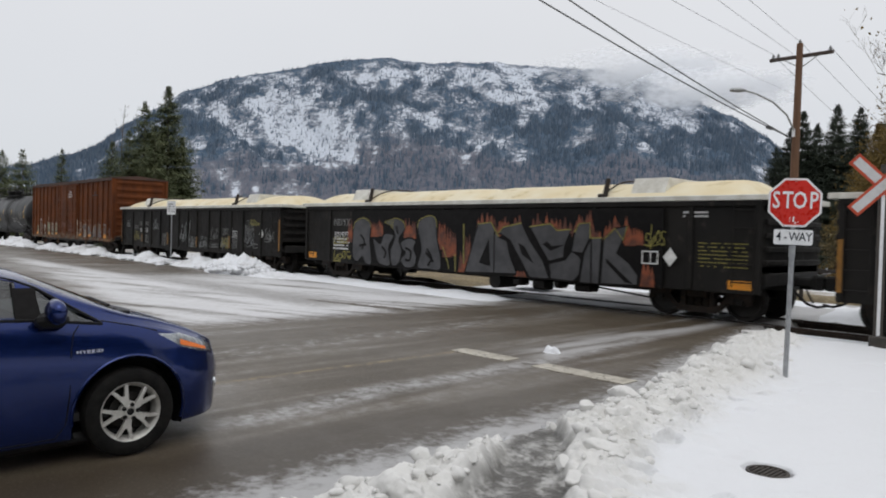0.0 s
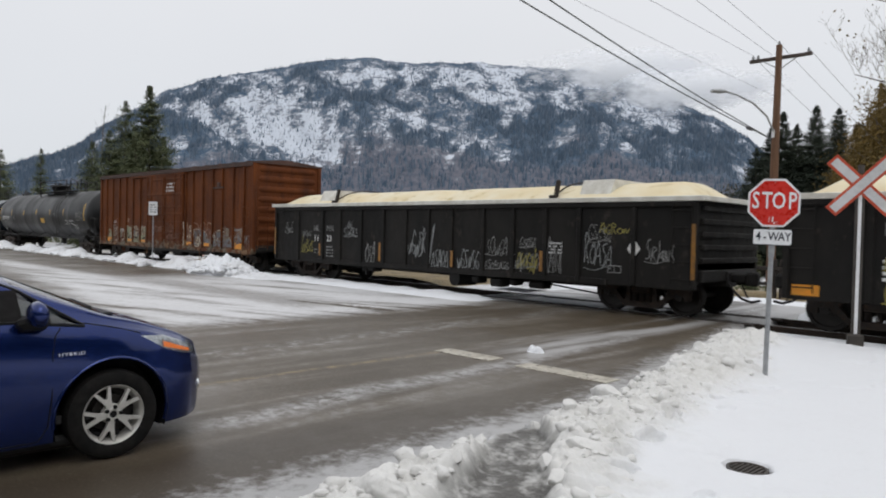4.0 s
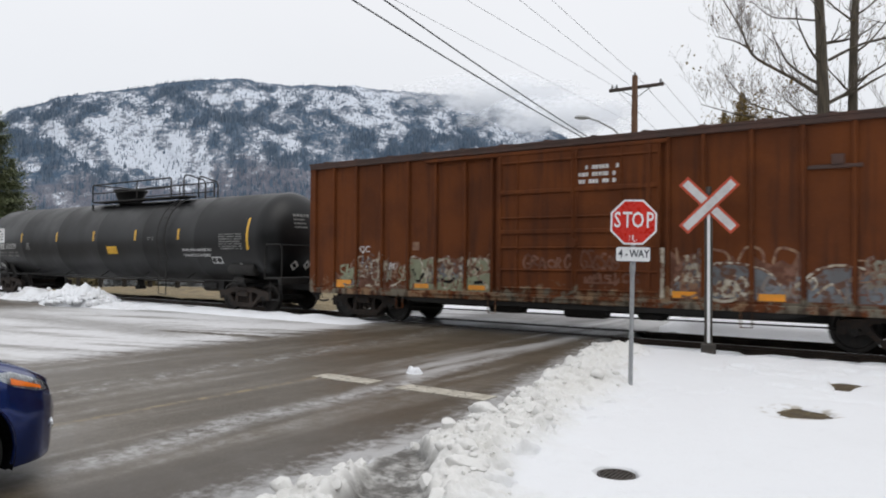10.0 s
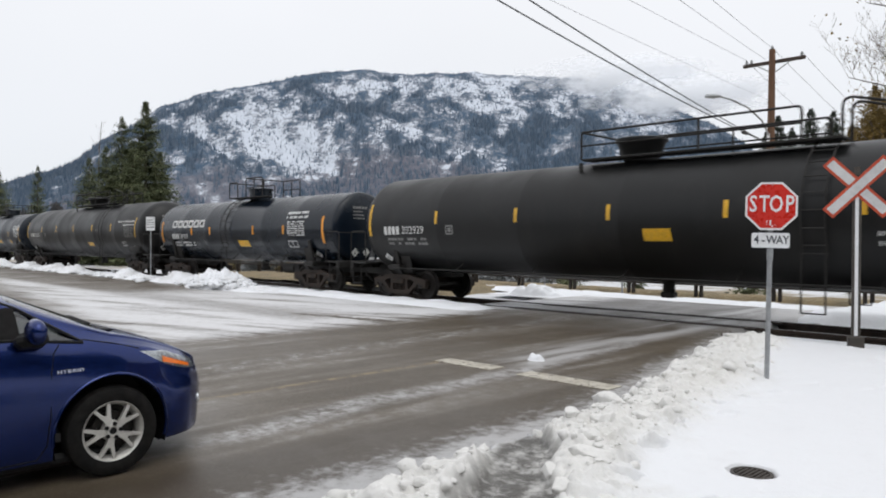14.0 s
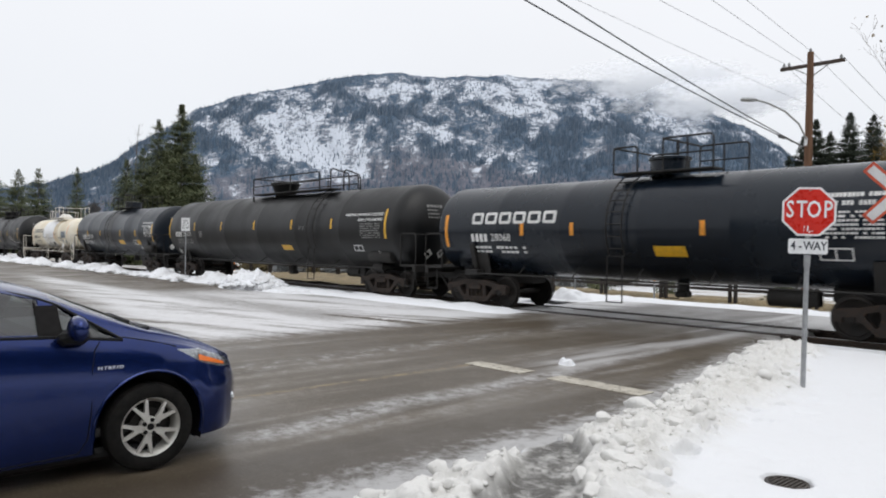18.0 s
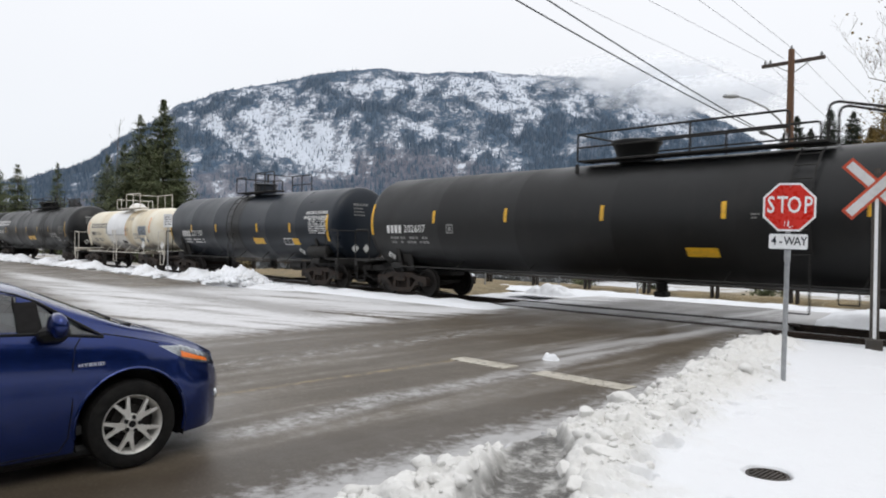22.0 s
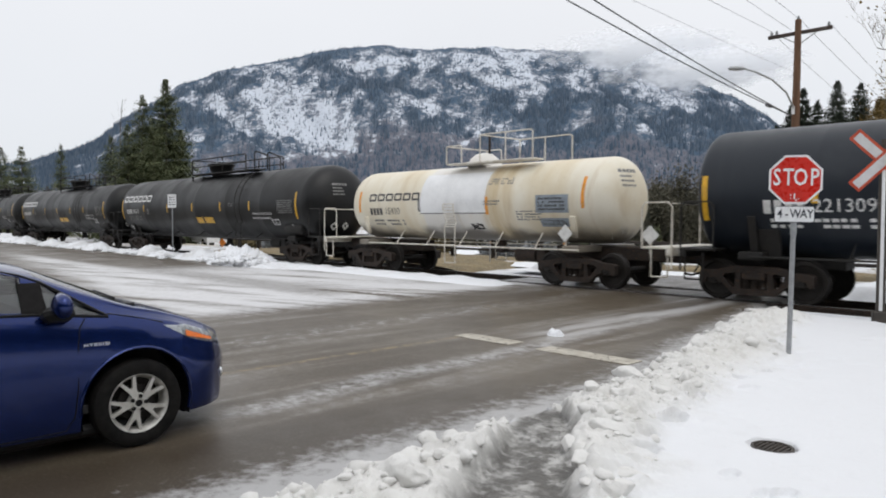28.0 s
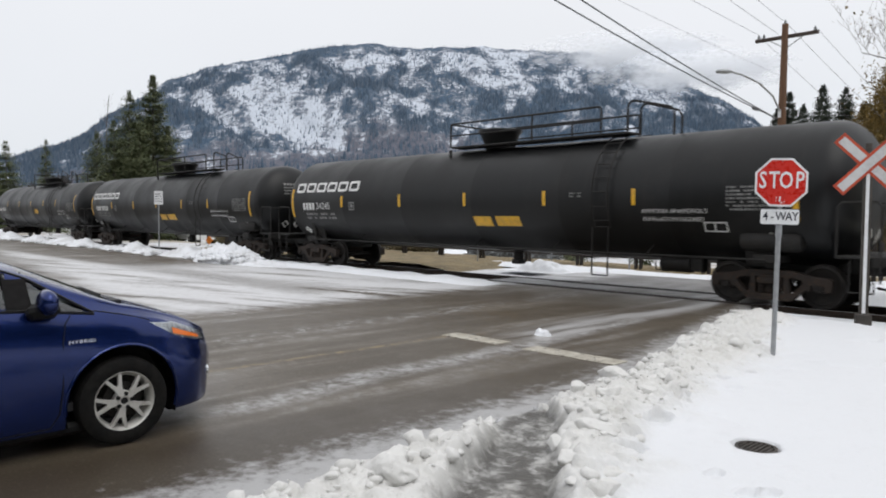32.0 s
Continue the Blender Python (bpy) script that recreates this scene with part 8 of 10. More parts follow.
    # the grey-blue bubbles
    for pts in (((2.22, 0.93), (2.22, 1.15), (2.5, 1.42), (2.76, 1.50), (2.76, 0.93)), ((2.88, 0.93), (2.88, 1.52), (3.3, 1.58), (3.63, 1.55), (3.63, 0.93)), ((3.74, 0.93), (3.74, 1.52), (4.0, 1.45), (4.3, 1.05), (4.49, 0.93)),
                ((4.62, 0.93), (4.62, 1.30), (4.9, 1.52), (5.29, 1.55), (5.29, 0.93)), ((5.41, 0.93), (5.41, 1.50), (5.7, 1.4), (6.0, 1.25), (6.17, 0.93))):
        mb = MB()
        mb.add([(a, y - 0.002, b) for a, b in pts], [tuple(range(len(pts)))])
        part("graffito", mb, M_BLUEGREY, car, "grey-blue spray-painted bubble shape", smooth=None)
    rim, tan = MB(), MB()
    for pts in (((2.2, 0.95), (2.24, 1.2), (2.55, 1.47), (3.1, 1.60), (3.6, 1.58), (4.0, 1.42), (4.3, 1.05)), ((4.4, 1.0), (4.6, 1.35), (4.9, 1.55), (5.3, 1.57), (5.8, 1.4), (6.1, 1.1)), ((3.2, 1.0), (3.35, 1.3), (3.5, 1.05)), ((4.7, 1.0), (5.0, 1.25), (5.2, 1.0))):
        ribbon(rim, flowing(pts), 0.045, y - 0.005)
    for pts in (((2.7, 1.6), (2.8, 1.85), (3.2, 1.82), (3.3, 1.65)), ((3.45, 1.65), (3.6, 1.9), (3.85, 1.85), (3.9, 1.62)), ((4.05, 1.6), (4.15, 1.88), (4.45, 1.8), (4.4, 1.55)), ((2.3, 1.9), (2.35, 1.5)), ((2.45, 1.75), (2.65, 1.55))):
        ribbon(tan, flowing(pts), 0.05, y - 0.004)
    part("graffito", rim, M_PALE, car, "worn white spray outline", smooth=None)["kind"] = "stuff"
    part("graffito", tan, M_GRAFC, car, "faded tan spray strokes", smooth=None)["kind"] = "stuff"
    # later tags over the older paint
    for k in range(34):
        xx = rng.choice((rng.uniform(-4.3, -2.5), rng.uniform(2.2, 5.6), rng.uniform(2.2, 5.6), rng.uniform(-6.8, -4.6), rng.uniform(6.2, 7.0)))
        scrawl(car, xx, rng.uniform(0.92, 1.35), rng.uniform(0.35, 0.75), rng.uniform(0.25, 0.5), y - 0.0055, rng.choice((M_PALE, M_GRN, M_GRAFC, M_GRAFB, M_BLUEGREY, M_GRAFA, M_PALE, M_RUSTPINK)), 500 + k, rng.choice((0.03, 0.045, 0.07)), 3, "faded spray-painted tag")
    for x0, x1, z0, z1 in ((-6.78, -6.26, 0.88, 1.08), (-4.15, -3.72, 0.93, 1.04), (-2.56, -2.10, 0.93, 1.04), (2.22, 2.70, 0.92, 1.05), (3.80, 4.26, 0.92, 1.05), (6.36, 6.88, 0.88, 1.10)):
        stencil(car, "reflector", [(x0, x1, z0, z1)], wall_lay(y - 0.008), M_ORANGE, "orange-yellow reflective patch")
    stencil(car, "weight_data", bars(None, 6.30, 1.12, 0.62, 0.40, 6, 3, 5, 0.3), wall_lay(y - 0.006), M_GRAFC)
    scrawl(car, 6.30, 1.58, 0.66, 0.12, y - 0.006, M_WSPRAY, 23, 0.022, 7)
    stencil(car, "small_data", [(-5.9, -5.45, 1.18, 1.24), (-5.9, -5.45, 1.30, 1.36), (-5.1, -4.7, 1.18, 1.24), (-5.1, -4.7, 1.28, 1.34), (-4.22, -4.02, 1.86, 2.06)], fl, M_GRAFC)["kind"] = "stuff"
    dl = -W - 0.0585
    for xx, zz, w, h, m, seed in ((-1.05, 1.46, 1.15, 0.30, M_GRAFB, 31), (0.30, 1.46, 0.85, 0.32, M_PALE, 37), (0.4, 1.2, 1.2, 0.2, M_GRAFC, 38)):
        scrawl(car, xx, zz, w, h, dl, M_RUSTPINK if m is not M_BLUEGREY else m, seed, 0.05, 6, "faded spray-painted tag")
    part("worn_strip", MB().box((2.03, -W - 0.034, 1.35), (0.10, 0.012, 1.1), 0.003), M_PALE, car, "pale worn paint beside the door")
    CARS.append((car, x))
    return car


gondola("gondola_car", "black steel gondola under a cream cover", 41.2, plain_marks)
gondola("gondola_car", "black steel gondola with grey and orange spray painting, cream cover", 23.95, painted_marks)
def end_board(car):
    """A grey triangular notice board on a bracket over the trailing platform."""
    bd = part("notice_board", MB().slab([(-9.82, 1.05), (-9.39, 1.05), (-9.62, 1.52)], -0.61, -0.59), M_GREYP, car, "faded grey triangular notice board", smooth=None)
    part("bracket", MB().box((-9.60, -0.57, 1.10), (0.05, 0.03, 0.5)), M_FRAME, bd)
    part("board_print", MB().box((-9.61, -0.612, 1.17), (0.24, 0.004, 0.07)), M_STENCIL, bd, smooth=None)


gondola("gondola_car", "black steel gondola with white tags under a cream cover", 6.36, plain_marks)
boxcar("boxcar", -10.95)
end_board(ammonia_car("tank_car", -29.8, "202929", False))
dome_car("tank_car", "glossy black tank car with a small top platform", -47.35, 13.7, 1.26, 2.17, M_TANKB, 5.3, "28068",
         dict(bands=[-6.35, -3.45, -1.83, 1.6, 3.7, 6.1], number=(-5.33, 0.22), panels=((0.42, 1.2),), table=3.96, frame=3.9, placards=(5.05, 5.45)), (-5.3, 2.46, 3.05, 0.33), (-0.9, 1.62, 0.1))
ammonia_car("tank_car", -64.72, "202607", False, 1)
dome_car("tank_car", "black tank car with a soot streak under its valve dome", -82.37, 13.4, 1.34, 2.24, M_TANKG, 5.46, "221309",
         dict(bands=[-6.4, -4.25, -1.92, 1.5, 3.88, 6.25], number=(-5.2, 0.27), panels=((1.12, 1.92), (3.94, 4.36)), table=5.12, frame=3.33, placards=(4.17, 4.70)), None, (-1.0, 2.0, -0.15), 0.22)
white_car("tank_car", -96.05)
ammonia_car("tank_car", -112.63, "34245", True)
ammonia_car("tank_car", -132.7, "", True)
ammonia_car("tank_car", -152.75, "", False)

# ---------------------------------------------------------------- signs and poles


def at(s, d, z=0.0, turn=0.0):
    """A pose on the plan, turned from the track's frame."""
    return TRK @ pose(s, d, z, 0, 0, turn)


def rounded(w, h, r, n=4):
    pts = []
    for cx, cz, a0 in ((w / 2 - r, h / 2 - r, 0), (-w / 2 + r, h / 2 - r, 90), (-w / 2 + r, -h / 2 + r, 180), (w / 2 - r, -h / 2 + r, 270)):
        for i in range(n + 1):
            a = radians(a0 + 90 * i / n)
            pts.append((cx + r * math.cos(a), cz + r * math.sin(a)))
    return pts


def stop_sign():
    sign = thing("stop_sign", at(-3.56, 9.45, 0, 25), "red octagonal stop sign with a four-way plate on a galvanised post", "road sign")
    lean = pose(0, 0, 0, 0, 0.9, 0)
    part("post", MB().cyl((0, 0.03, -0.3), (0, 0.03, 2.48), 0.031, 14).box((0, 0.03, 1.62), (0.075, 0.05, 0.25), 0.01), M_GALV, sign, m=lean)
    oc = [(0.33 * math.cos(radians(22.5 + 45 * i)), 2.195 + 0.33 * math.sin(radians(22.5 + 45 * i))) for i in range(8)]
    oi = [(0.302 * math.cos(radians(22.5 + 45 * i)), 2.195 + 0.302 * math.sin(radians(22.5 + 45 * i))) for i in range(8)]
    face = part("octagon", MB().slab(oc, -0.012, -0.006), M_SIGNWHITE, sign, "white-edged octagon", m=lean, smooth=None)
    part("red_field", MB().slab(oi, -0.0145, -0.0125), M_SIGNRED, face, "red reflective field", smooth=None)
    for ch, x in (("S", -0.213), ("T", -0.082), ("O", 0.056), ("P", 0.212)):
        me = text_mesh(ch, 0.30, M_SIGNWHITE, 0.001, "CENTER", 0.68, 1.0, 0.004)
        me.transform(Matrix.Translation((x, -0.0165, 2.215)))
        part("letter", me, None, face)
    wear = MB()
    for x, z, w, h in ((-0.02, 1.95, 0.018, 0.07), (-0.055, 1.985, 0.01, 0.03), (-0.055, 1.95, 0.008, 0.02), (0.03, 1.95, 0.02, 0.008), (0.0, 1.93, 0.02, 0.02)):
        wear.add([(x, -0.0165, z), (x + w, -0.0165, z), (x + w * 1.3, -0.0165, z + h), (x + w * 0.4, -0.0165, z + h)], [(0, 1, 2, 3)])
    part("scratch_wear", wear, M_SIGNWHITE, face, "pale scratches in the red", smooth=None)["kind"] = "stuff"
    part("bolt", MB().cyl((0.005, -0.018, 2.46), (0.005, -0.013, 2.46), 0.008, 8), M_GALV, face)
    plate = part("plate", MB().slab([(x, z + 1.76) for x, z in rounded(0.46, 0.205, 0.03)], -0.012, -0.006), M_SIGNBLACK, sign, "small black-edged plate", m=lean, smooth=None)
    part("plate_face", MB().slab([(x, z + 1.76) for x, z in rounded(0.445, 0.19, 0.025)], -0.0145, -0.0125), M_SIGNWHITE, plate, smooth=None)
    for ch, x in (("4", -0.165), ("-", -0.086), ("W", 0.012), ("A", 0.105), ("Y", 0.178)):
        me = text_mesh(ch, 0.150, M_SIGNBLACK, 0.001, "CENTER", 0.80, 1.0, 0.002)
        me.transform(Matrix.Translation((x, -0.0165, 1.763)))
        part("letter", me, None, plate)


def crossbuck():
    x = thing("railway_crossbuck", at(-3.63, 13.50, 0, 22), "white crossbuck with red edges on a dark post", "road sign")
    part("post", MB().box((0, 0.05, 1.35), (0.13, 0.13, 3.0), 0.012), M_POST, x)
    part("post_foot", MB().box((0, 0.05, 0.06), (0.24, 0.22, 0.22), 0.02), M_POST, x)
    part("post_stripe", MB().box((-0.005, -0.019, 1.35), (0.052, 0.006, 2.34), 0.001), M_SIGNWHITE, x, "white reflective stripe")
    for k, y in ((1, -0.030), (-1, -0.042)):
        m = Matrix.Translation((0, 0, 2.68)) @ Matrix.Rotation(radians(k * 45), 4, "Y")
        bl = part("blade", MB().box((0, y, 0), (1.26, 0.008, 0.225), 0.002), M_XRED, x, "red-edged blade", m=m)
        part("blade_face", MB().box((0, y - 0.006, 0), (1.17, 0.004, 0.14), 0.001), M_XWHITE, bl)
    part("cap", MB().cyl((0, 0.03, 2.88), (0, 0.03, 3.02), 0.05, 10), M_POST, x)


def small_sign():
    sg = thing("small_sign", at(-32.6, 13.85, 0, 30), "small white notice on a thin steel post", "road sign")
    part("post", MB().box((0, 0.02, 1.3), (0.05, 0.03, 3.0), 0.004), M_GALV, sg)
    pl = part("plate", MB().slab([(x, z + 2.52) for x, z in rounded(0.46, 0.62, 0.03)], -0.01, 0.0), M_SIGNWHITE, sg, smooth=None)
    q = MB()
    for b in bars(None, -0.16, 2.3, 0.34, 0.44, 4, 2, 3, 0.4):
        on_wall(q, *b, -0.0125)
    part("print", q, M_SIGNBLACK, pl, smooth=None)["kind"] = "stuff"


def utility_pole():
    P = (-10.92, 29.12)
    pole = thing("utility_pole", at(*P, 0, 0), "brown wooden utility pole with crossarm and street lamp", "utility pole")
    part("pole_shaft", MB().tube([(0, 0, -0.3), (0.02, 0, 5), (0.05, 0, 9.35)], [0.17, 0.15, 0.115], 14), M_WOODPOLE, pole)
    arm = part("crossarm", MB().box((0.05, 0.13, 8.88), (2.35, 0.12, 0.13), 0.012), M_ARMWOOD, pole, m=pose(0, 0, 0, 0, 0, 0))
    for x in (-1.05, -0.85, 1.05):
        part("insulator", MB().lathe([(0, 0.02), (0.02, 0.06), (0.07, 0.045), (0.09, 0.06), (0.14, 0.03), (0.17, 0.03)], "z", 10, (x + 0.05, 0.13, 8.94)), M_INSUL, arm)
    part("insulator", MB().lathe([(0, 0.02), (0.02, 0.06), (0.07, 0.045), (0.09, 0.06), (0.14, 0.03), (0.17, 0.03)], "z", 10, (0.05, 0, 9.33)), M_INSUL, pole)
    for k in (-1, 1):
        part("brace", MB().box((0.04 + k * 0.33, 0.15, 8.64), (0.75, 0.02, 0.035), 0, Matrix.Rotation(-k * 0.55, 3, "Y")), M_GALV, arm)
    part("number_plate_blank", MB().box((-0.02, -0.15, 5.9), (0.12, 0.01, 0.3)), M_SIGNWHITE, pole, "small pale tag")
    # the lamp arm reaches over the road
    pts = [(0, -0.1, 5.95), (-0.15, -0.5, 6.55), (-0.45, -1.1, 7.0), (-0.8, -1.8, 7.25), (-1.04, -2.35, 7.33)]
    la = part("lamp_arm", MB().tube(pts, 0.035, 8), M_LAMPGREY, pole)
    part("lamp_head", MB().lathe([(-0.42, 0.03), (-0.36, 0.12), (0.0, 0.15), (0.28, 0.09), (0.34, 0.03)], "y", 12), M_LAMPGREY, la, "grey cobra-head lamp", m=Matrix.Translation((-1.12, -2.55, 7.31)) @ pose(0, 0, 0, 4, 0, -22) @ Matrix.Diagonal((1, 1, 0.6, 1)))
    return P


def cable(name, a, b, sag, r, label):
    a, b = TRK @ Vector(a), TRK @ Vector(b)
    n = 28
    pts = [a.lerp(b, i / n) - Vector((0, 0, sag * 4 * (i / n) * (1 - i / n))) for i in range(n + 1)]
    return single(name, MB().tube(pts, r, 5), M_WIRE, Matrix(), label, "cable", "overhead cables")


def cables():
    s, d = -10.92, 29.12
    # over the road, towards and past the viewer
    cable("power_line", (s - 1.0, d + 0.13, 9.12), (s - 1.0, d - 48, 11.3), 0.25, 0.007, "thin grey overhead power line")
    cable("power_line", (s - 0.2, d, 9.0), (s + 2.8, d - 34, 10.0), 0.25, 0.007, "thin grey overhead power line")
    cable("power_line", (s + 0.05, d, 9.4), (s + 3.05, d - 34, 11.0), 0.25, 0.007, "thin grey overhead power line")
    cable("power_line", (s, d, 7.35), (s + 0.2, d - 44, 9.6), 0.35, 0.005, "thin grey overhead power line")
    for off, z2 in ((0.0, 10.25), (1.0, 10.5)):
        cable("telephone_cable", (s - 0.1, d, 5.7), (s - 0.1 + off, d - 34, z2), 0.5, 0.020, "thick dark overhead telephone cable")
    single("splice_case", MB().lathe([(-0.25, 0.02), (-0.2, 0.06), (0.2, 0.06), (0.25, 0.02)], "y", 10), M_WIRE, TRK @ pose(s - 0.1, d - 2.2, 5.86, -2, 0, 0), "dark splice case on the cable", "cable box")
    # on past the pole
    for off, z in ((-1.0, 9.1), (0.05, 9.4), (1.1, 9.1)):
        cable("power_line", (s + off, d + 0.13, z), (s + off + 1.5, d + 26, z - 5.0), 0.5, 0.008, "thin grey overhead power line")


def drain():
    g = thing("drain_cover", at(-2.15, 5.43, -0.012), "round cast-iron drain cover melted free of snow", "drain cover")
    part("ring", MB().lathe([(0.0, 0.15), (0.02, 0.15), (0.02, 0.128), (0.0, 0.128)], "z", 28, caps=False), M_IRON, g)
    part("plate", MB().lathe([(-0.004, 0.128), (0.006, 0.128), (0.006, 0.02)], "z", 28), M_IRON, g)
    for i in range(7):
        x = -0.102 + 0.034 * i
        w = math.sqrt(max(0.001, 0.12 ** 2 - x * x))
        part("bar", MB().box((x, 0, 0.012), (0.015, 2 * w, 0.016), 0.003), M_IRON, g)


def fence():
    f = thing("rail_fence", TRK, "dark weathered two-rail wooden fence", "fence")
    for i in range(26):
        s = -44 + i * 2.4
        for ds in (-0.09, 0.09):
            part("post", MB().box((s + ds, 21.95, 0.55), (0.09, 0.12, 1.25), 0.015), M_FENCE, f)
        for z in (0.45, 0.9):
            part("rail", MB().box((s + 1.2, 21.86, z), (2.42, 0.05, 0.10), 0.01), M_FENCE, f)


stop_sign()
crossbuck()
small_sign()
utility_pole()
cables()
drain()
fence()


# ---------------------------------------------------------------- trees


def conifer(name, m, high, wide, mat, label, seed, group="", sparse=1.0, bark=None):
    """Trunk, whorls of drooping boughs and sprays of needles along them."""
    rng = np.random.default_rng(seed)
    tr = thing(name, m, label, "tree", group)
    part("trunk", MB().tube([(0, 0, -0.3), (0.02 * high * rng.normal() * 0.3, 0, high * 0.5), (0, 0, high * 0.985)], [high * 0.014, high * 0.009, 0.01], 7), bark or M_BARKDARK, tr)
    levels = int(high * 4.2)
    C, D1, D2 = [], [], []
    for i in range(levels):
        t = (i + rng.uniform(0, 1)) / levels
        z = high * (0.03 + 0.97 * t)
        reach = wide * (1 - t) ** 0.78 * (0.70 + 0.45 * rng.uniform()) + 0.07
        nb = max(6, int((11 + 7 * (1 - t)) * sparse))
        for a in rng.uniform(0, 6.283, nb):
            L = reach * rng.uniform(0.55, 1.1)
            droop = rng.uniform(0.05, 0.55) * (1.1 - t)
            n = max(3, int(L / 0.17)) * 6
            u = rng.uniform(0.10, 1.0, n) ** 0.8
            r = L * u
            fan = rng.normal(size=n) * 0.16 * r
            C.append(np.stack([r * math.cos(a) - fan * math.sin(a), r * math.sin(a) + fan * math.cos(a), z - droop * r + 0.20 * r * u + rng.normal(size=n) * 0.10], -1))
            sz = (0.165 + 0.085 * (1 - u)) * (0.5 + 0.5 * high / 14) * (0.6 + 0.45 * (1 - t))
            yaw = a + rng.uniform(-1.3, 1.3, n)
            D1.append(np.stack([np.cos(yaw), np.sin(yaw), rng.uniform(-0.9, 0.25, n)], -1) * sz[:, None])
            D2.append(np.stack([-np.sin(yaw), np.cos(yaw), rng.uniform(-0.6, 0.6, n)], -1) * sz[:, None] * 0.34)
    C, D1, D2 = np.vstack(C), np.vstack(D1), np.vstack(D2)
    V = np.stack([C - D2 * 0.5, C + D1 * 0.5 - D2, C + D1 * 1.25, C + D1 * 0.5 + D2], 1).reshape(-1, 3)
    F = np.arange(len(V)).reshape(-1, 4)
    part("crown", tri_mesh("crown", V, F, mat), None, tr)
    return tr


def flowing3(pts, n=4):
    """A smooth line through a few places."""
    P, out = [Vector(q) for q in pts], []
    for i in range(len(P) - 1):
        p0, p1, p2, p3 = P[max(0, i - 1)], P[i], P[i + 1], P[min(len(P) - 1, i + 2)]
        for k in range(n):
            t = k / n
            out.append(tuple(0.5 * (2 * p1 + (p2 - p0) * t + (2 * p0 - 5 * p1 + 4 * p2 - p3) * t * t + (3 * p1 - p0 - 3 * p2 + p3) * t ** 3)))
    return out + [tuple(P[-1])]


def branch_tree(name, m, high, label, seed, lean=(0.0, 0.0), fork=None, reach=0.42, group="", twig_n=5, base_r=None, first=0.25, leaves=None, leaf_n=0, levels=4, limbs=()):
    """A bare broadleaf tree: trunk, limbs and fine twigs, with a few dead leaves."""
    rng = random.Random(seed)
    tr = thing(name, m, label, "tree", group)
    r0 = base_r or high * 0.016
    trunk = [(lean[0] * t * t * high + 0.02 * high * math.sin(t * 5 + seed) * t, lean[1] * t * high, high * t) for t in [i / 10 for i in range(11)]]
    trunk[0] = (0, 0, -0.4)
    twigs, tips = MB(), []
    part("trunk", MB().tube(trunk, [r0 * (1 - 0.8 * i / 10) for i in range(11)], 10), M_BARKDARK, tr)

    def grow(p, d, L, r, lev, own=None):
        pts, rad = [p], [r]
        n = 5
        q, v = Vector(p), Vector(d).normalized()
        for i in range(n):
            v = (v + Vector((rng.uniform(-0.26, 0.26), rng.uniform(-0.26, 0.26), rng.uniform(-0.08, 0.30)))).normalized()
            q = q + v * (L / n)
            pts.append(tuple(q))
            rad.append(max(0.006, r * (1 - 0.75 * (i + 1) / n)))
        (own if own is not None and r > 0.03 else twigs).tube(pts, rad, 6 if r > 0.03 else 3)
        tips.append(pts[-1])
        if lev <= 0:
            return
        for i in range(twig_n):
            k = rng.randint(1, n)
            a = rng.uniform(0, 6.283)
            side = Vector((math.cos(a), math.sin(a), rng.uniform(0.0, 0.9)))
            grow(pts[k], (v * 0.7 + side * 0.75), L * rng.uniform(0.38, 0.62), max(0.007, rad[k] * 0.5), lev - 1, own)
    # the great limbs, each bearing its own boughs
    for r, pts in limbs:
        own = MB()
        line = flowing3(pts, 4)
        rad = [max(0.014, 0.62 * r * (1 - 0.75 * i / (len(line) - 1))) for i in range(len(line))]
        own.tube(line, rad, 7)
        part("limb", own, M_BARKDARK, tr)
        for i in range(3, len(line)):
            for _ in range(1 + i % 2):
                v = Vector(line[i]) - Vector(line[i - 1])
                grow(line[i], (v.normalized() * 0.6 + Vector((rng.uniform(-0.7, 0.7), rng.uniform(-0.7, 0.7), rng.uniform(0.1, 1.0)))), rng.uniform(0.9, 2.4), max(0.011, rad[i] * 0.40), 2)
    cnt = int(8 + high * 0.42)
    for i in range(cnt):
        t = first + (1 - first) * i / cnt
        j = min(9, int(t * 10))
        f = t * 10 - j
        p = Vector(trunk[j]).lerp(Vector(trunk[j + 1]), f)
        a = rng.uniform(0, 6.283)
        L = high * reach * (1.05 - 0.75 * t) * rng.uniform(0.55, 1.1)
        limb = MB()
        grow(tuple(p), (math.cos(a), math.sin(a), rng.uniform(0.15, 0.8)), L, r0 * (1 - 0.75 * t) * rng.uniform(0.20, 0.40), levels - 2, limb)
        if limb.v:
            part("limb", limb, M_BARKDARK, tr)
    if twigs.v:
        part("twig_mass", twigs, M_TWIG, tr)["kind"] = "stuff"
    if leaves:
        r2 = np.random.default_rng(seed)
        V, F = [], []
        for _ in range(leaf_n):
            c = np.array(tips[r2.integers(len(tips))]) + r2.normal(size=3) * (0.35, 0.35, 0.3)
            d1, d2 = r2.normal(size=3) * 0.055, r2.normal(size=3) * 0.04
            k = len(V)
            V += [c, c + d1 + d2 * 0.5, c + d1 * 1.6, c + d1 - d2 * 0.8]
            F.append((k, k + 1, k + 2, k + 3))
        part("leaves", tri_mesh("leaves", np.array(V), np.array(F), leaves), None, tr, "last dead leaves")
    return tr


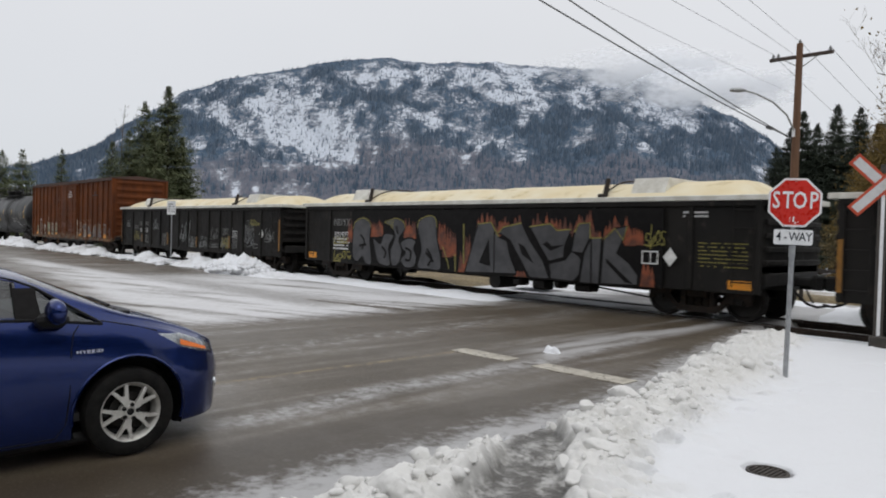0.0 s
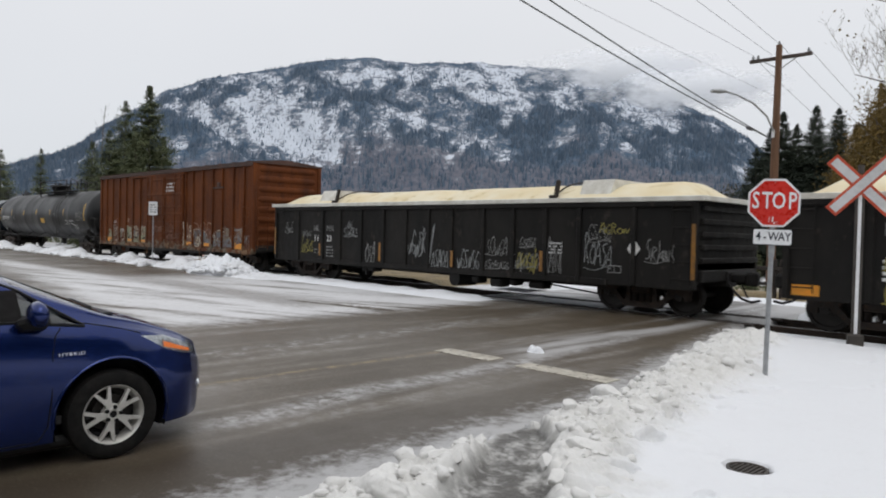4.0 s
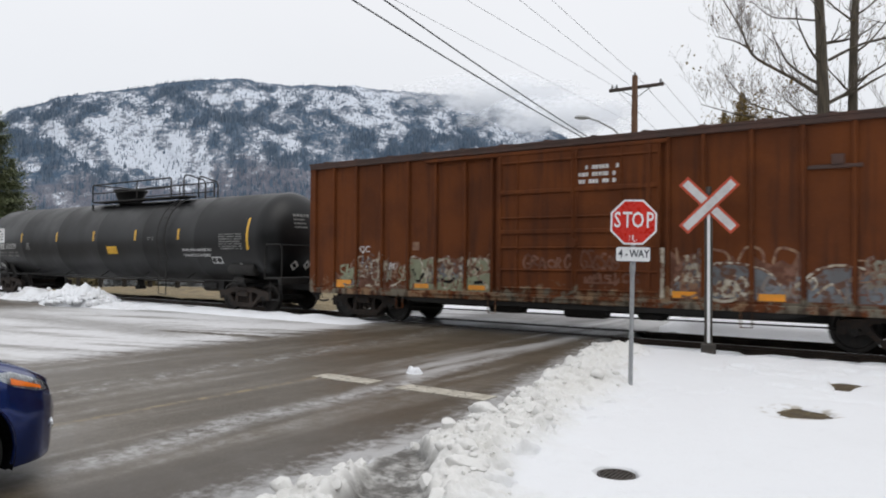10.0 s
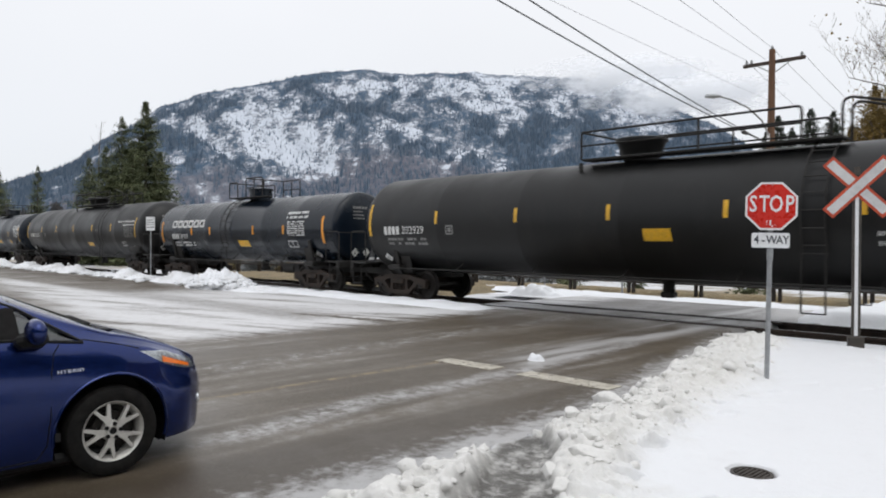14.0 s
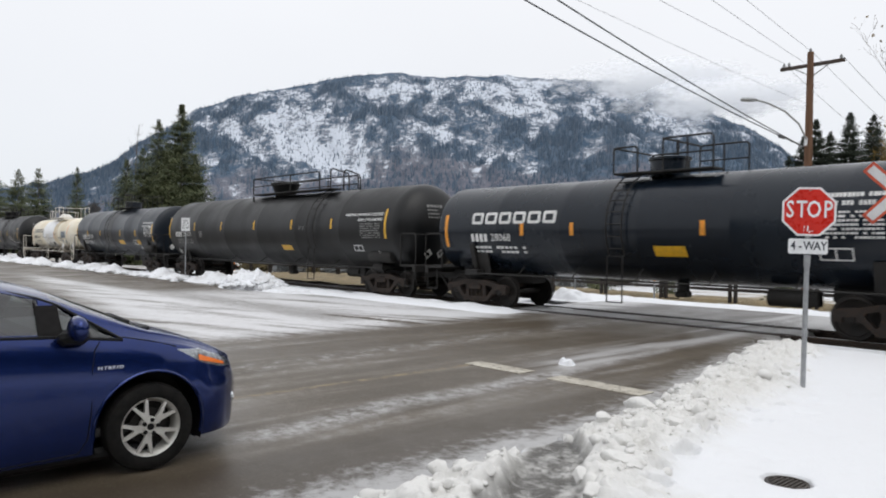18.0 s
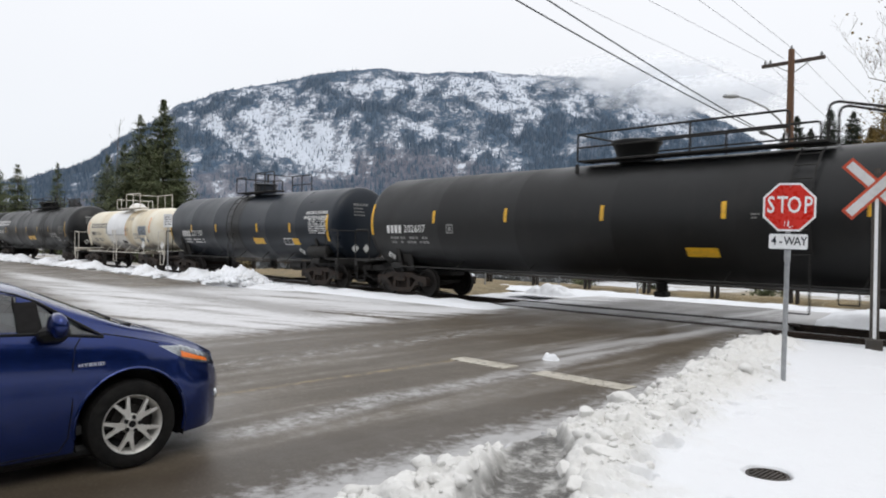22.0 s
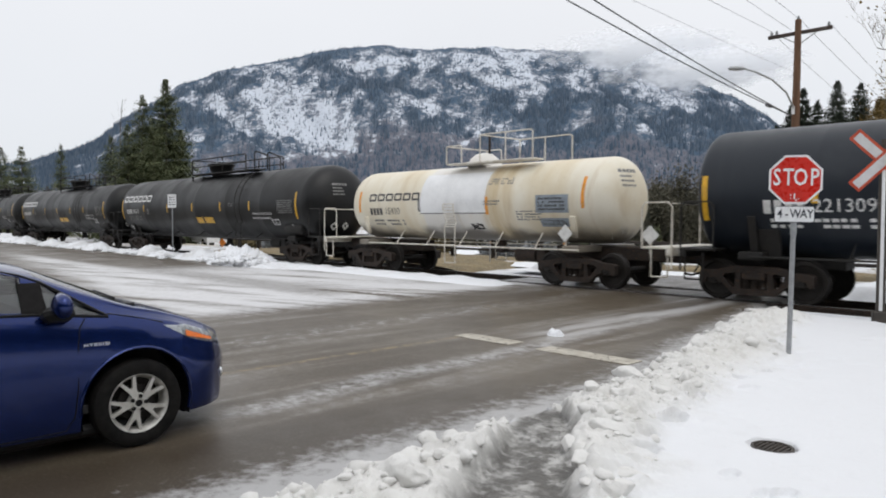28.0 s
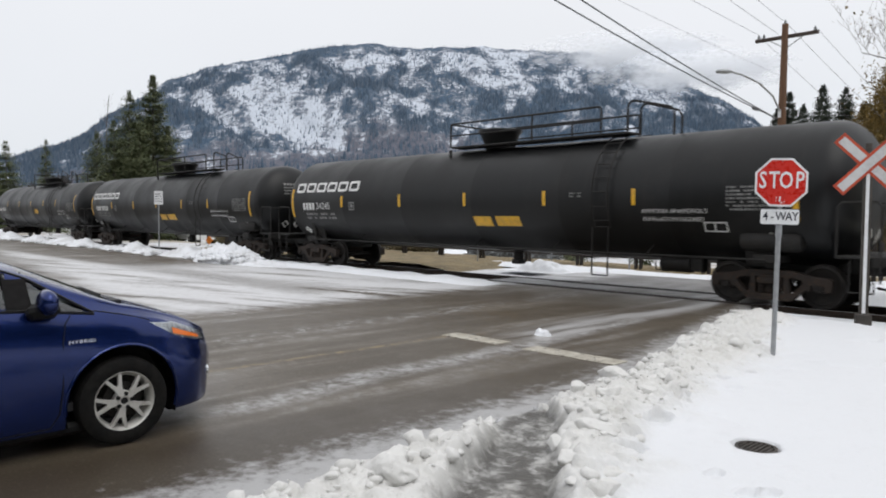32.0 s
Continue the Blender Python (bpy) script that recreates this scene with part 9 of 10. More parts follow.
def leafy(name, m, rx, rz, mat, label, seed, n=1500, size=0.22, category="shrub", kind=""):
    """A bush or low tree of many loose leaf sprays round a few stems."""
    rng = np.random.default_rng(seed)
    tr = thing(name, m, label, category, "", kind)
    st = MB()
    cs = []
    for i in range(14):
        a, r = rng.uniform(0, 6.28), rx * math.sqrt(rng.uniform(0, 0.8))
        z = rz * rng.uniform(0.35, 1.0) * (1.1 - 0.55 * r / rx)
        c = np.array([r * math.cos(a), r * math.sin(a), z])
        cs.append(c)
        st.tube([(c[0] * 0.15, c[1] * 0.15, -0.2), tuple(c * (0.5, 0.5, 0.55)), tuple(c)], [0.03 * rz, 0.018 * rz, 0.006], 5)
    part("stems", st, M_TWIG, tr)
    c0 = np.array(cs)[rng.integers(len(cs), size=n)]
    c = c0 * rng.uniform(0.40, 1.05, (n, 1)) + rng.normal(size=(n, 3)) * (rx * 0.17, rx * 0.17, rz * 0.08)
    c[:, 2] = np.abs(c[:, 2]) + 0.05
    d1, d2 = rng.normal(size=(n, 3)) * size, rng.normal(size=(n, 3)) * size * 0.6
    V = np.stack([c, c + d1 * 0.6 + d2 * 0.5, c + d1 * 1.2, c + d1 * 0.6 - d2 * 0.5], 1).reshape(-1, 3)
    F = np.arange(len(V)).reshape(-1, 4)
    part("foliage", tri_mesh("foliage", V, F, mat), None, tr)
    return tr


def polar(az, r, z=0.0):
    a = radians(az)
    return Matrix.Translation((r * math.sin(a), r * math.cos(a), z))


def trees():
    # left: the spruces and pines beyond the rails
    for az, r, h, w, sp, lab, seed in ((-21.0, 64, 13.2, 3.0, 1.0, "tall dense dark spruce", 1), (-22.6, 66, 12.0, 2.8, 0.8, "tall open-crowned pine", 2), (-22.0, 71, 10.6, 3.0, 0.9, "dark spruce", 3),
                                       (-24.7, 73, 9.2, 2.6, 0.9, "dark spruce", 4), (-23.6, 62, 9.0, 2.6, 0.9, "dark spruce", 11), (-20.0, 68, 9.5, 2.4, 1.0, "dense dark spruce", 12), (-21.9, 60, 8.6, 2.4, 1.0, "dense dark spruce", 13), (-27.9, 84, 9.2, 1.7, 0.6, "slim pale pine", 5), (-30.3, 112, 11.4, 3.0, 0.7, "ragged pine", 6), (-31.5, 118, 11.6, 3.2, 0.8, "ragged pine", 7), (-32.9, 132, 12.6, 3.6, 0.8, "ragged pine", 8)):
        conifer("conifer_tree", polar(az, r), h, w * 1.3, M_SPRUCE, lab + " beyond the rails", seed, "conifers beyond the rails", sp)
    branch_tree("bare_tree", polar(-24.0, 82), 14.0, "slender bare birch behind the spruces", 71, reach=0.22, twig_n=4, first=0.4, base_r=0.10, levels=3)
    # right: dark spruces behind the pole
    for az, r, h, w, seed in ((24.6, 88, 12.0, 3.4, 21), (25.5, 94, 15.0, 3.6, 34), (26.3, 92, 16.6, 3.6, 22), (27.2, 96, 15.6, 3.6, 31), (28.4, 90, 16.8, 3.6, 23), (29.8, 94, 17.0, 3.8, 24), (22.0, 110, 8.0, 2.8, 25), (31.2, 96, 15.5, 3.8, 26), (36.5, 90, 13.5, 4.0, 27),
                              (43.0, 66, 11.5, 3.6, 30), (45.5, 64, 12.0, 3.8, 28), (48.5, 62, 13.5, 3.8, 29), (51, 64, 14, 3.8, 33)):
        conifer("conifer_tree", polar(az, r), h, w * 1.28, M_SPRUCEF, "dark spruce in a distant row", seed, "distant spruces", 1.25)
    # yellow-brown trees
    for az, r, h, w, seed in ((30.9, 56, 9.2, 2.8, 41), (32.3, 54, 11.2, 3.0, 46), (33.5, 52, 12.0, 3.4, 42), (35.4, 50, 10.2, 3.4, 43), (37.6, 54, 9.2, 3.2, 44), (42.0, 50, 8.0, 3.0, 45)):
        conifer("larch_tree", polar(az, r), h * 1.06, w * 1.2, M_LARCH, "yellow-brown autumn larch with thinning needles", seed, "autumn larches", 1.25)
    for az, r, rx, rz, seed in ((33.4, 49, 3.0, 11.2, 81), (31.4, 52, 2.8, 9.4, 82), (35.6, 48, 2.9, 9.6, 83), (37.6, 46, 2.8, 8.0, 84), (40.2, 46, 2.8, 7.0, 86), (43.2, 47, 3.0, 7.0, 85), (46.4, 46, 3.0, 7.0, 87)):
        leafy("autumn_tree", polar(az, r), rx, rz, M_LARCH, "brown-gold leafy tree in autumn colour", seed, 42000, 0.085, "tree")
    # the bare cottonwoods
    def spread(rows):
        """Limb places from how far across the view and how high."""
        return [(0.78 * u, -0.625 * u, z) for u, z in rows]
    branch_tree("cottonwood_tree", polar(38.7, 42.5), 26, "tall bare cottonwood with a straight dark trunk", 51, base_r=0.44, reach=0.20, levels=4, lean=(0.0, 0.0), leaves=M_LARCH, leaf_n=900, twig_n=4, limbs=(
        (0.17, spread(((0.0, 10.2), (-1.3, 11.3), (-3.1, 12.6), (-3.6, 13.4), (-3.9, 14.3), (-4.9, 16.2)))), (0.10, spread(((-3.5, 13.2), (-4.2, 13.7), (-5.2, 14.1)))), (0.14, spread(((0.3, 12.1), (2.0, 12.8), (4.7, 13.1), (6.2, 13.9)))),
        (0.10, spread(((0.0, 14.2), (-1.2, 14.5), (-2.4, 14.8), (-3.4, 15.8)))), (0.12, spread(((-0.2, 6.4), (-1.5, 7.7), (-2.8, 9.2), (-4.2, 9.7), (-6.0, 10.4)))), (0.10, spread(((0.0, 8.4), (-1.6, 9.4), (-3.4, 10.2), (-4.6, 11.6)))), (0.09, spread(((0.0, 15.6), (1.2, 16.6), (1.9, 18.2))))))
    branch_tree("cottonwood_tree", polar(40.35, 43.5), 25, "tall bare cottonwood with a leaning trunk", 52, base_r=0.35, reach=0.20, levels=4, lean=(0.05, -0.02), leaves=M_LARCH, leaf_n=700, twig_n=4, limbs=(
        (0.12, spread(((0.0, 8.4), (-0.8, 9.4), (-1.6, 9.6), (-2.6, 9.9)))), (0.12, spread(((0.3, 11.0), (1.6, 11.8), (3.4, 12.9)))), (0.11, spread(((0.3, 14.2), (-0.7, 15.2), (-1.6, 16.4)))), (0.10, spread(((0.4, 14.6), (1.2, 15.2), (2.4, 17.0))))))
    branch_tree("cottonwood_tree", polar(46.5, 44), 24, "tall bare cottonwood behind the brush", 53, base_r=0.38, reach=0.28, twig_n=4)
    for az, r, rx, rz, seed in ((34.2, 38, 2.4, 5.4, 61), (36.4, 37, 2.2, 4.6, 62), (38.2, 36, 2.0, 3.6, 68), (39.8, 37, 2.4, 4.6, 63), (42.0, 36, 2.4, 4.0, 64), (44.6, 36, 2.6, 4.4, 65), (32.4, 42, 2.6, 4.6, 66), (47.5, 36, 2.8, 4.4, 67), (50.5, 36, 2.8, 4.4, 69),
                                (30.5, 46, 2.4, 3.6, 70), (35.3, 44, 3.0, 5.6, 72), (41.0, 43, 3.0, 5.0, 73)):
        leafy("brush", polar(az, r), rx, rz * 1.15, M_BRUSH, "tangled dry brush below the trees", seed, 16000, 0.095)
    for i in range(15):
        leafy("far_tree", polar(14.0 + 1.35 * i, 92 + 7 * (i * 7 % 4), -2.2), 4.2, 9.0 + 0.9 * (i * 5 % 4), M_WOODS, "bare brown-grey tree at the edge of the snowy field", 160 + i, 15000, 0.20, "tree")
    for i in range(9):
        leafy("brush", polar(1.0 + 1.5 * i, 78 + 3 * (i % 3), -2.3), 2.6, 3.4 + 0.5 * (i * 5 % 3), M_WOODS, "tangled dry brush at the edge of the snowy field", 260 + i, 4000, 0.2)
    for az, r, h, seed in ((9.5, 104, 9.0, 191), (15.2, 98, 8.0, 192), (20.6, 100, 10.5, 193), (22.9, 96, 9.0, 194)):
        conifer("conifer_tree", polar(az, r, -2.2), h, 2.6, M_SPRUCEF, "dark spruce among the far woods", seed, "distant spruces", 1.0)


trees()

# ---------------------------------------------------------------- the car
# Its frame: x forward from the front axle, y to its left, z up.


def lerp_rows(rows):
    xs, ys = zip(*rows)
    return lambda x: float(np.interp(x, xs, ys))


CAR_W = lerp_rows(((-3.53, 0.70), (-3.4, 0.80), (-3.1, 0.85), (-2.6, 0.872), (-0.5, 0.872), (0.1, 0.868), (0.35, 0.845), (0.52, 0.785), (0.66, 0.70), (0.78, 0.58), (0.88, 0.42), (0.93, 0.26)))
CAR_LOWW = lerp_rows(((-3.53, 0.70), (-3.4, 0.80), (-3.1, 0.85), (-2.6, 0.872), (0.1, 0.870), (0.35, 0.862), (0.50, 0.835), (0.62, 0.775), (0.74, 0.66), (0.83, 0.50), (0.93, 0.28)))
CAR_TOP = lerp_rows(((-3.53, 0.95), (-3.45, 1.13), (-3.2, 1.24), (-2.9, 1.33), (-2.4, 1.44), (-1.9, 1.485), (-1.5, 1.485), (-1.0, 1.44), (-0.6, 1.335), (-0.25, 1.19), (0.02, 1.06), (0.2, 1.015), (0.5, 0.915), (0.75, 0.80), (0.88, 0.70), (0.93, 0.58)))
CAR_BELT = lerp_rows(((-3.53, 0.9), (-3.45, 1.05), (-3.0, 1.12), (-2.0, 1.10), (-1.0, 1.06), (-0.65, 1.03), (-0.2, 0.985), (0.0, 0.955), (0.3, 0.885), (0.6, 0.77), (0.8, 0.67), (0.93, 0.52)))
CAR_ROOFW = lerp_rows(((-3.53, 0.60), (-3.0, 0.60), (-2.0, 0.575), (-1.2, 0.59), (-0.6, 0.63), (-0.1, 0.70), (0.05, 0.715), (0.35, 0.66), (0.6, 0.58), (0.8, 0.44), (0.93, 0.2)))
CAR_BOT = lerp_rows(((-3.53, 0.30), (-3.2, 0.2), (-2.0, 0.14), (0.3, 0.155), (0.7, 0.16), (0.93, 0.20)))


def car_ring(x):
    W, T, S, R, B = CAR_W(x), CAR_TOP(x), CAR_BELT(x), CAR_ROOFW(x), CAR_BOT(x)
    cab = min(1.0, max(0.0, (0.05 - x) / 0.5))
    zr = (T - 0.075) * cab + (S + 0.72 * (T - S)) * (1 - cab)
    h = S - B
    V = CAR_LOWW(x)
    # the front wing swells over the wheel, a crease runs below the belt
    key = [(0, B), (V - 0.16, B), (V - 0.05, B + 0.035), (V - 0.022, B + 0.30 * h), ((V + W) / 2, B + 0.60 * h), (W - 0.006, B + 0.78 * h), (W - 0.022, B + 0.90 * h), (W - 0.055, S),
           (W - 0.055 + (R - W + 0.055) * 0.32, S + (zr - S) * 0.34), (W - 0.055 + (R - W + 0.055) * 0.68, S + (zr - S) * 0.70), (R, zr), (R * 0.62, zr + (T - zr) * 0.72), (0, T)]
    pts = []
    for i in range(len(key) - 1):
        p0, p1, p2, p3 = (Vector(key[max(0, min(len(key) - 1, j))]) for j in (i - 1, i, i + 1, i + 2))
        for k in range(4):
            t = k / 4
            if i < 2:
                q = p1.lerp(p2, t)
            else:
                q = 0.5 * (2 * p1 + (p2 - p0) * t + (2 * p0 - 5 * p1 + 4 * p2 - p3) * t * t + (3 * p1 - p0 - 3 * p2 + p3) * t ** 3)
            pts.append(q)
    pts.append(Vector(key[-1]))
    return pts


def car_side_y(x, z):
    r = [p for p in car_ring(x)][4:]
    zs = [p.y for p in r]
    return float(np.interp(z, zs, [p.x for p in r]))


def cut_out(bm, poly, far=0.25, both=True):
    """Cuts a convex outline, given in x and z, through the car's sides and takes those faces away."""
    n = len(poly)
    cx, cz = sum(p[0] for p in poly) / n, sum(p[1] for p in poly) / n
    x0, x1 = min(p[0] for p in poly) - 0.08, max(p[0] for p in poly) + 0.08
    z0, z1 = min(p[1] for p in poly) - 0.08, max(p[1] for p in poly) + 0.08

    def near():
        fs = [f for f in bm.faces if x0 < f.calc_center_median().x < x1 and z0 < f.calc_center_median().z < z1 and abs(f.calc_center_median().y) > far]
        return fs
    for i in range(n):
        a, b = poly[i], poly[(i + 1) % n]
        nr = Vector((b[1] - a[1], 0, -(b[0] - a[0]))).normalized()
        fs = near()
        geo = list({v for f in fs for v in f.verts}) + list({e for f in fs for e in f.edges}) + fs
        bmesh.ops.bisect_plane(bm, geom=geo, plane_co=(a[0], 0, a[1]), plane_no=nr, dist=1e-5)

    def inside(c):
        sgn = 0
        for i in range(n):
            a, b = poly[i], poly[(i + 1) % n]
            s = (b[0] - a[0]) * (c.z - a[1]) - (b[1] - a[1]) * (c.x - a[0])
            if abs(s) < 1e-7:
                continue
            if sgn == 0:
                sgn = 1 if s > 0 else -1
            elif s * sgn < 0:
                return False
        return True
    out = {1: MB(), -1: MB()}
    gone = [f for f in near() if inside(f.calc_center_median())]
    for f in gone:
        side = 1 if f.calc_center_median().y > 0 else -1
        out[side].add([v.co.copy() for v in f.verts], [tuple(range(len(f.verts)))])
    bmesh.ops.delete(bm, geom=gone, context="FACES")
    return out


def joined(mb, off=0.0):
    """The faces of a cut-out, welded, moved along y."""
    bm = bmesh.new()
    me = bpy.data.meshes.new("x")
    me.from_pydata(mb.v, [], mb.f)
    bm.from_mesh(me)
    bmesh.ops.remove_doubles(bm, verts=bm.verts, dist=1e-4)
    out = MB()
    out.v = [(v.co.x, v.co.y + off, v.co.z) for v in bm.verts]
    bm.verts.index_update()
    out.f = [tuple(v.index for v in f.verts) for f in bm.faces]
    bm.free()
    bpy.data.meshes.remove(me)
    return out


def car_wheel(car, x, y, side):
    m = pose(x, y, 0.325, 0, 7, 0)
    k = side
    w = part("wheel", MB().lathe([(k * -0.10, 0.20), (k * -0.10, 0.29), (k * -0.085, 0.318), (k * -0.03, 0.325), (k * 0.05, 0.325), (k * 0.085, 0.315), (k * 0.10, 0.285), (k * 0.098, 0.235), (k * 0.085, 0.212), (k * -0.06, 0.20)], "y", 48), M_TYRE, car, "worn black tyre", m=m)
    part("rim", MB().lathe([(k * -0.06, 0.19), (k * 0.03, 0.185), (k * 0.072, 0.200), (k * 0.092, 0.216), (k * 0.085, 0.221), (k * 0.05, 0.214), (k * -0.06, 0.208)], "y", 48, caps=False), M_ALLOY, w, "silver alloy rim", smooth=40)
    part("brake_disc", MB().lathe([(k * 0.0, 0.05), (k * 0.0, 0.135), (k * 0.02, 0.135), (k * 0.02, 0.05)], "y", 30).lathe([(k * -0.03, 0.13), (k * -0.03, 0.195), (k * -0.05, 0.195)], "y", 24), M_BRAKE, w)
    for i in range(5):
        a = radians(-95 + 72 * i)
        ca, sa = math.cos(a), math.sin(a)
        # a broad root that forks before the rim
        out = [(0.045, -0.020), (0.100, -0.029), (0.200, -0.066), (0.204, -0.044), (0.124, -0.008), (0.124, 0.008), (0.204, 0.044), (0.200, 0.066), (0.100, 0.029), (0.045, 0.020)]
        y0, y1 = sorted((k * 0.052, k * 0.079))
        part("spoke", MB().slab([(r * ca - q * sa, r * sa + q * ca) for r, q in out], y0, y1), M_ALLOY, w, smooth=None)
        b = radians(-95 + 72 * i + 36)
        part("wheel_nut", MB().cyl((0.052 * math.cos(b), k * 0.05, 0.052 * math.sin(b)), (0.052 * math.cos(b), k * 0.086, 0.052 * math.sin(b)), 0.016, 8), M_TRIM, w)
    part("hub_cap", MB().lathe([(k * 0.03, 0.075), (k * 0.07, 0.070), (k * 0.082, 0.045), (k * 0.080, 0.028), (k * 0.074, 0.026), (k * 0.074, 0.002)], "y", 20), M_ALLOY, w)
    part("hub_centre", MB().cyl((0, k * 0.07, 0), (0, k * 0.079, 0), 0.025, 14), M_TRIM, w)


def blue_car():
    car = thing("hatchback_car", at(-6.24, 2.03, 0, 90), "dark metallic blue hatchback waiting on the wet road", "car")
    xs = np.concatenate([np.linspace(-3.53, -3.3, 8), np.linspace(-3.2, 0.6, 60), np.linspace(0.64, 0.93, 14)])
    rings = [car_ring(x) for x in xs]
    nr = len(rings[0])
    bm = bmesh.new()
    grid = []
    for x, r in zip(xs, rings):
        row = [bm.verts.new((x, -p.x, p.y)) for p in r] + [bm.verts.new((x, p.x, p.y)) for p in r[-2:0:-1]]
        grid.append(row)
    m = len(grid[0])
    for i in range(len(xs) - 1):
        for j in range(m):
            a = (grid[i][j], grid[i][(j + 1) % m], grid[i + 1][(j + 1) % m], grid[i + 1][j])
            if len(set(a)) == 4:
                bm.faces.new(a)
    bm.faces.new(grid[0])
    bm.faces.new(grid[-1][::-1])
    bmesh.ops.recalc_face_normals(bm, faces=bm.faces)
    arches = []
    for ax in (0.0, -2.70):
        arc = [(ax + 0.40 * math.cos(radians(a)), 0.325 + 0.415 * math.sin(radians(a))) for a in range(0, 181, 12)] + [(ax - 0.40, 0.05), (ax + 0.40, 0.05)]
        cut_out(bm, arc, 0.45)
        arches.append(arc)
    quarter = cut_out(bm, [(-0.24, 1.000), (-0.60, 1.235), (-0.645, 1.045)], 0.4)
    front = cut_out(bm, [(-0.74, 1.055), (-0.72, 1.285), (-1.12, 1.385), (-1.52, 1.41), (-1.56, 1.095)], 0.4)
    rear = cut_out(bm, [(-1.66, 1.10), (-1.63, 1.41), (-2.2, 1.36), (-2.55, 1.27), (-2.62, 1.13)], 0.4)
    lamp = cut_out(bm, [(0.20, 0.885), (0.40, 0.865), (0.72, 0.745), (0.76, 0.68), (0.60, 0.70), (0.40, 0.765)], 0.2)
    # windscreen and rear window: faces of the top between the pillars
    scr = [f for f in bm.faces if -0.62 < f.calc_center_median().x < -0.02 and abs(f.calc_center_median().y) < CAR_ROOFW(f.calc_center_median().x) - 0.035 and f.calc_center_median().z > 1.0]
    glass = MB()
    for f in scr:
        glass.add([v.co.copy() for v in f.verts], [tuple(range(len(f.verts)))])
    bmesh.ops.delete(bm, geom=scr, context="FACES")
    back = [f for f in bm.faces if -3.30 < f.calc_center_median().x < -2.35 and abs(f.calc_center_median().y) < CAR_ROOFW(f.calc_center_median().x) - 0.06 and f.calc_center_median().z > 1.15]
    bglass = MB()
    for f in back:
        bglass.add([v.co.copy() for v in f.verts], [tuple(range(len(f.verts)))])
    bmesh.ops.delete(bm, geom=back, context="FACES")
    body = MB()
    bm.verts.index_update()
    body.v = [tuple(v.co) for v in bm.verts]
    body.f = [tuple(v.index for v in f.verts) for f in bm.faces]
    bm.free()
    part("body", body, M_PAINT, car, smooth=38)
    part("windscreen", joined(glass), M_GLASS, car, "tinted windscreen", smooth=60).visible_shadow = False
    part("rear_window", joined(bglass), M_GLASS, car, "tinted rear window", smooth=60)
    for s in (-1, 1):
        for nm, g in (("quarter_window", quarter), ("door_window", front), ("rear_door_window", rear)):
            part(nm, joined(g[s], -s * 0.006), M_GLASS, car, "tinted side window", smooth=60).visible_shadow = False
        hl = part("headlamp", joined(lamp[s], -s * 0.002), M_LAMPIN, car, "clear headlamp with an amber corner", smooth=50)
        part("lamp_lens", joined(lamp[s], s * 0.004), M_LENS, hl, smooth=50)
        amb = MB()
        n = 8
        for i in range(n):
            x = 0.38 + 0.27 * i / (n - 1)
            z1, z0 = 0.828 - 0.36 * (x - 0.38), 0.784 - 0.28 * (x - 0.38)
            for z in (z0, z1):
                amb.v.append((x, s * (car_side_y(x, z) + 0.007), z))
        amb.f = [(2 * i, 2 * i + 1, 2 * i + 3, 2 * i + 2) for i in range(n - 1)]
        part("turn_signal", amb, M_AMBER, hl, "amber turn signal", smooth=50)

        def seam(pts, name="panel_gap", r=0.0045, mat=M_TRIM, lab=""):
            return part(name, MB().tube([(x, s * (car_side_y(x, z) + 0.001), z) for x, z in pts], r, 5), mat, car, lab)
        seam([(-0.36, 0.985), (-0.40, 0.93), (-0.42, 0.8), (-0.42, 0.5), (-0.44, 0.3), (-0.5, 0.21)])
        seam([(-1.60, 1.09), (-1.62, 0.8), (-1.60, 0.4), (-1.58, 0.21)])
        seam([(-0.5, 0.21), (-1.0, 0.20), (-1.58, 0.21)])
        seam([(0.20, 0.905), (0.0, 0.962), (-0.2, 1.005)], "bonnet_gap")
        seam([(-0.20, 0.985), (-0.65, 1.035), (-1.0, 1.052), (-1.56, 1.083), (-2.65, 1.118)], "belt_moulding", 0.011, M_TRIM, "black belt moulding")
        seam([(-0.205, 0.992), (-0.60, 1.245), (-0.72, 1.295), (-1.12, 1.395), (-1.52, 1.42), (-2.2, 1.37), (-2.6, 1.27)], "window_trim", 0.010)
        strip = MB()
        for i in range(6):
            (z0, l0, r0), (z1, l1, r1) = [(1.030 + 0.257 * u, -0.752 + 0.004 * u, -0.590 - 0.012 * u) for u in (i / 6, (i + 1) / 6)]
            strip.add([(x, s * (car_side_y(x, z) + 0.005), z) for x, z in ((l0, z0), (r0, z0), (r1, z1), (l1, z1))], [(0, 1, 2, 3)])
        part("window_post", strip, M_BLACKSP, car, "black window post", smooth=None)
        seam([(-1.61, 1.09), (-1.58, 1.41)], "window_post", 0.04)
        part("door_handle", MB().box((-1.42, s * (car_side_y(-1.42, 0.93) + 0.02), 0.93), (0.20, 0.03, 0.035), 0.01), M_PAINT, car)
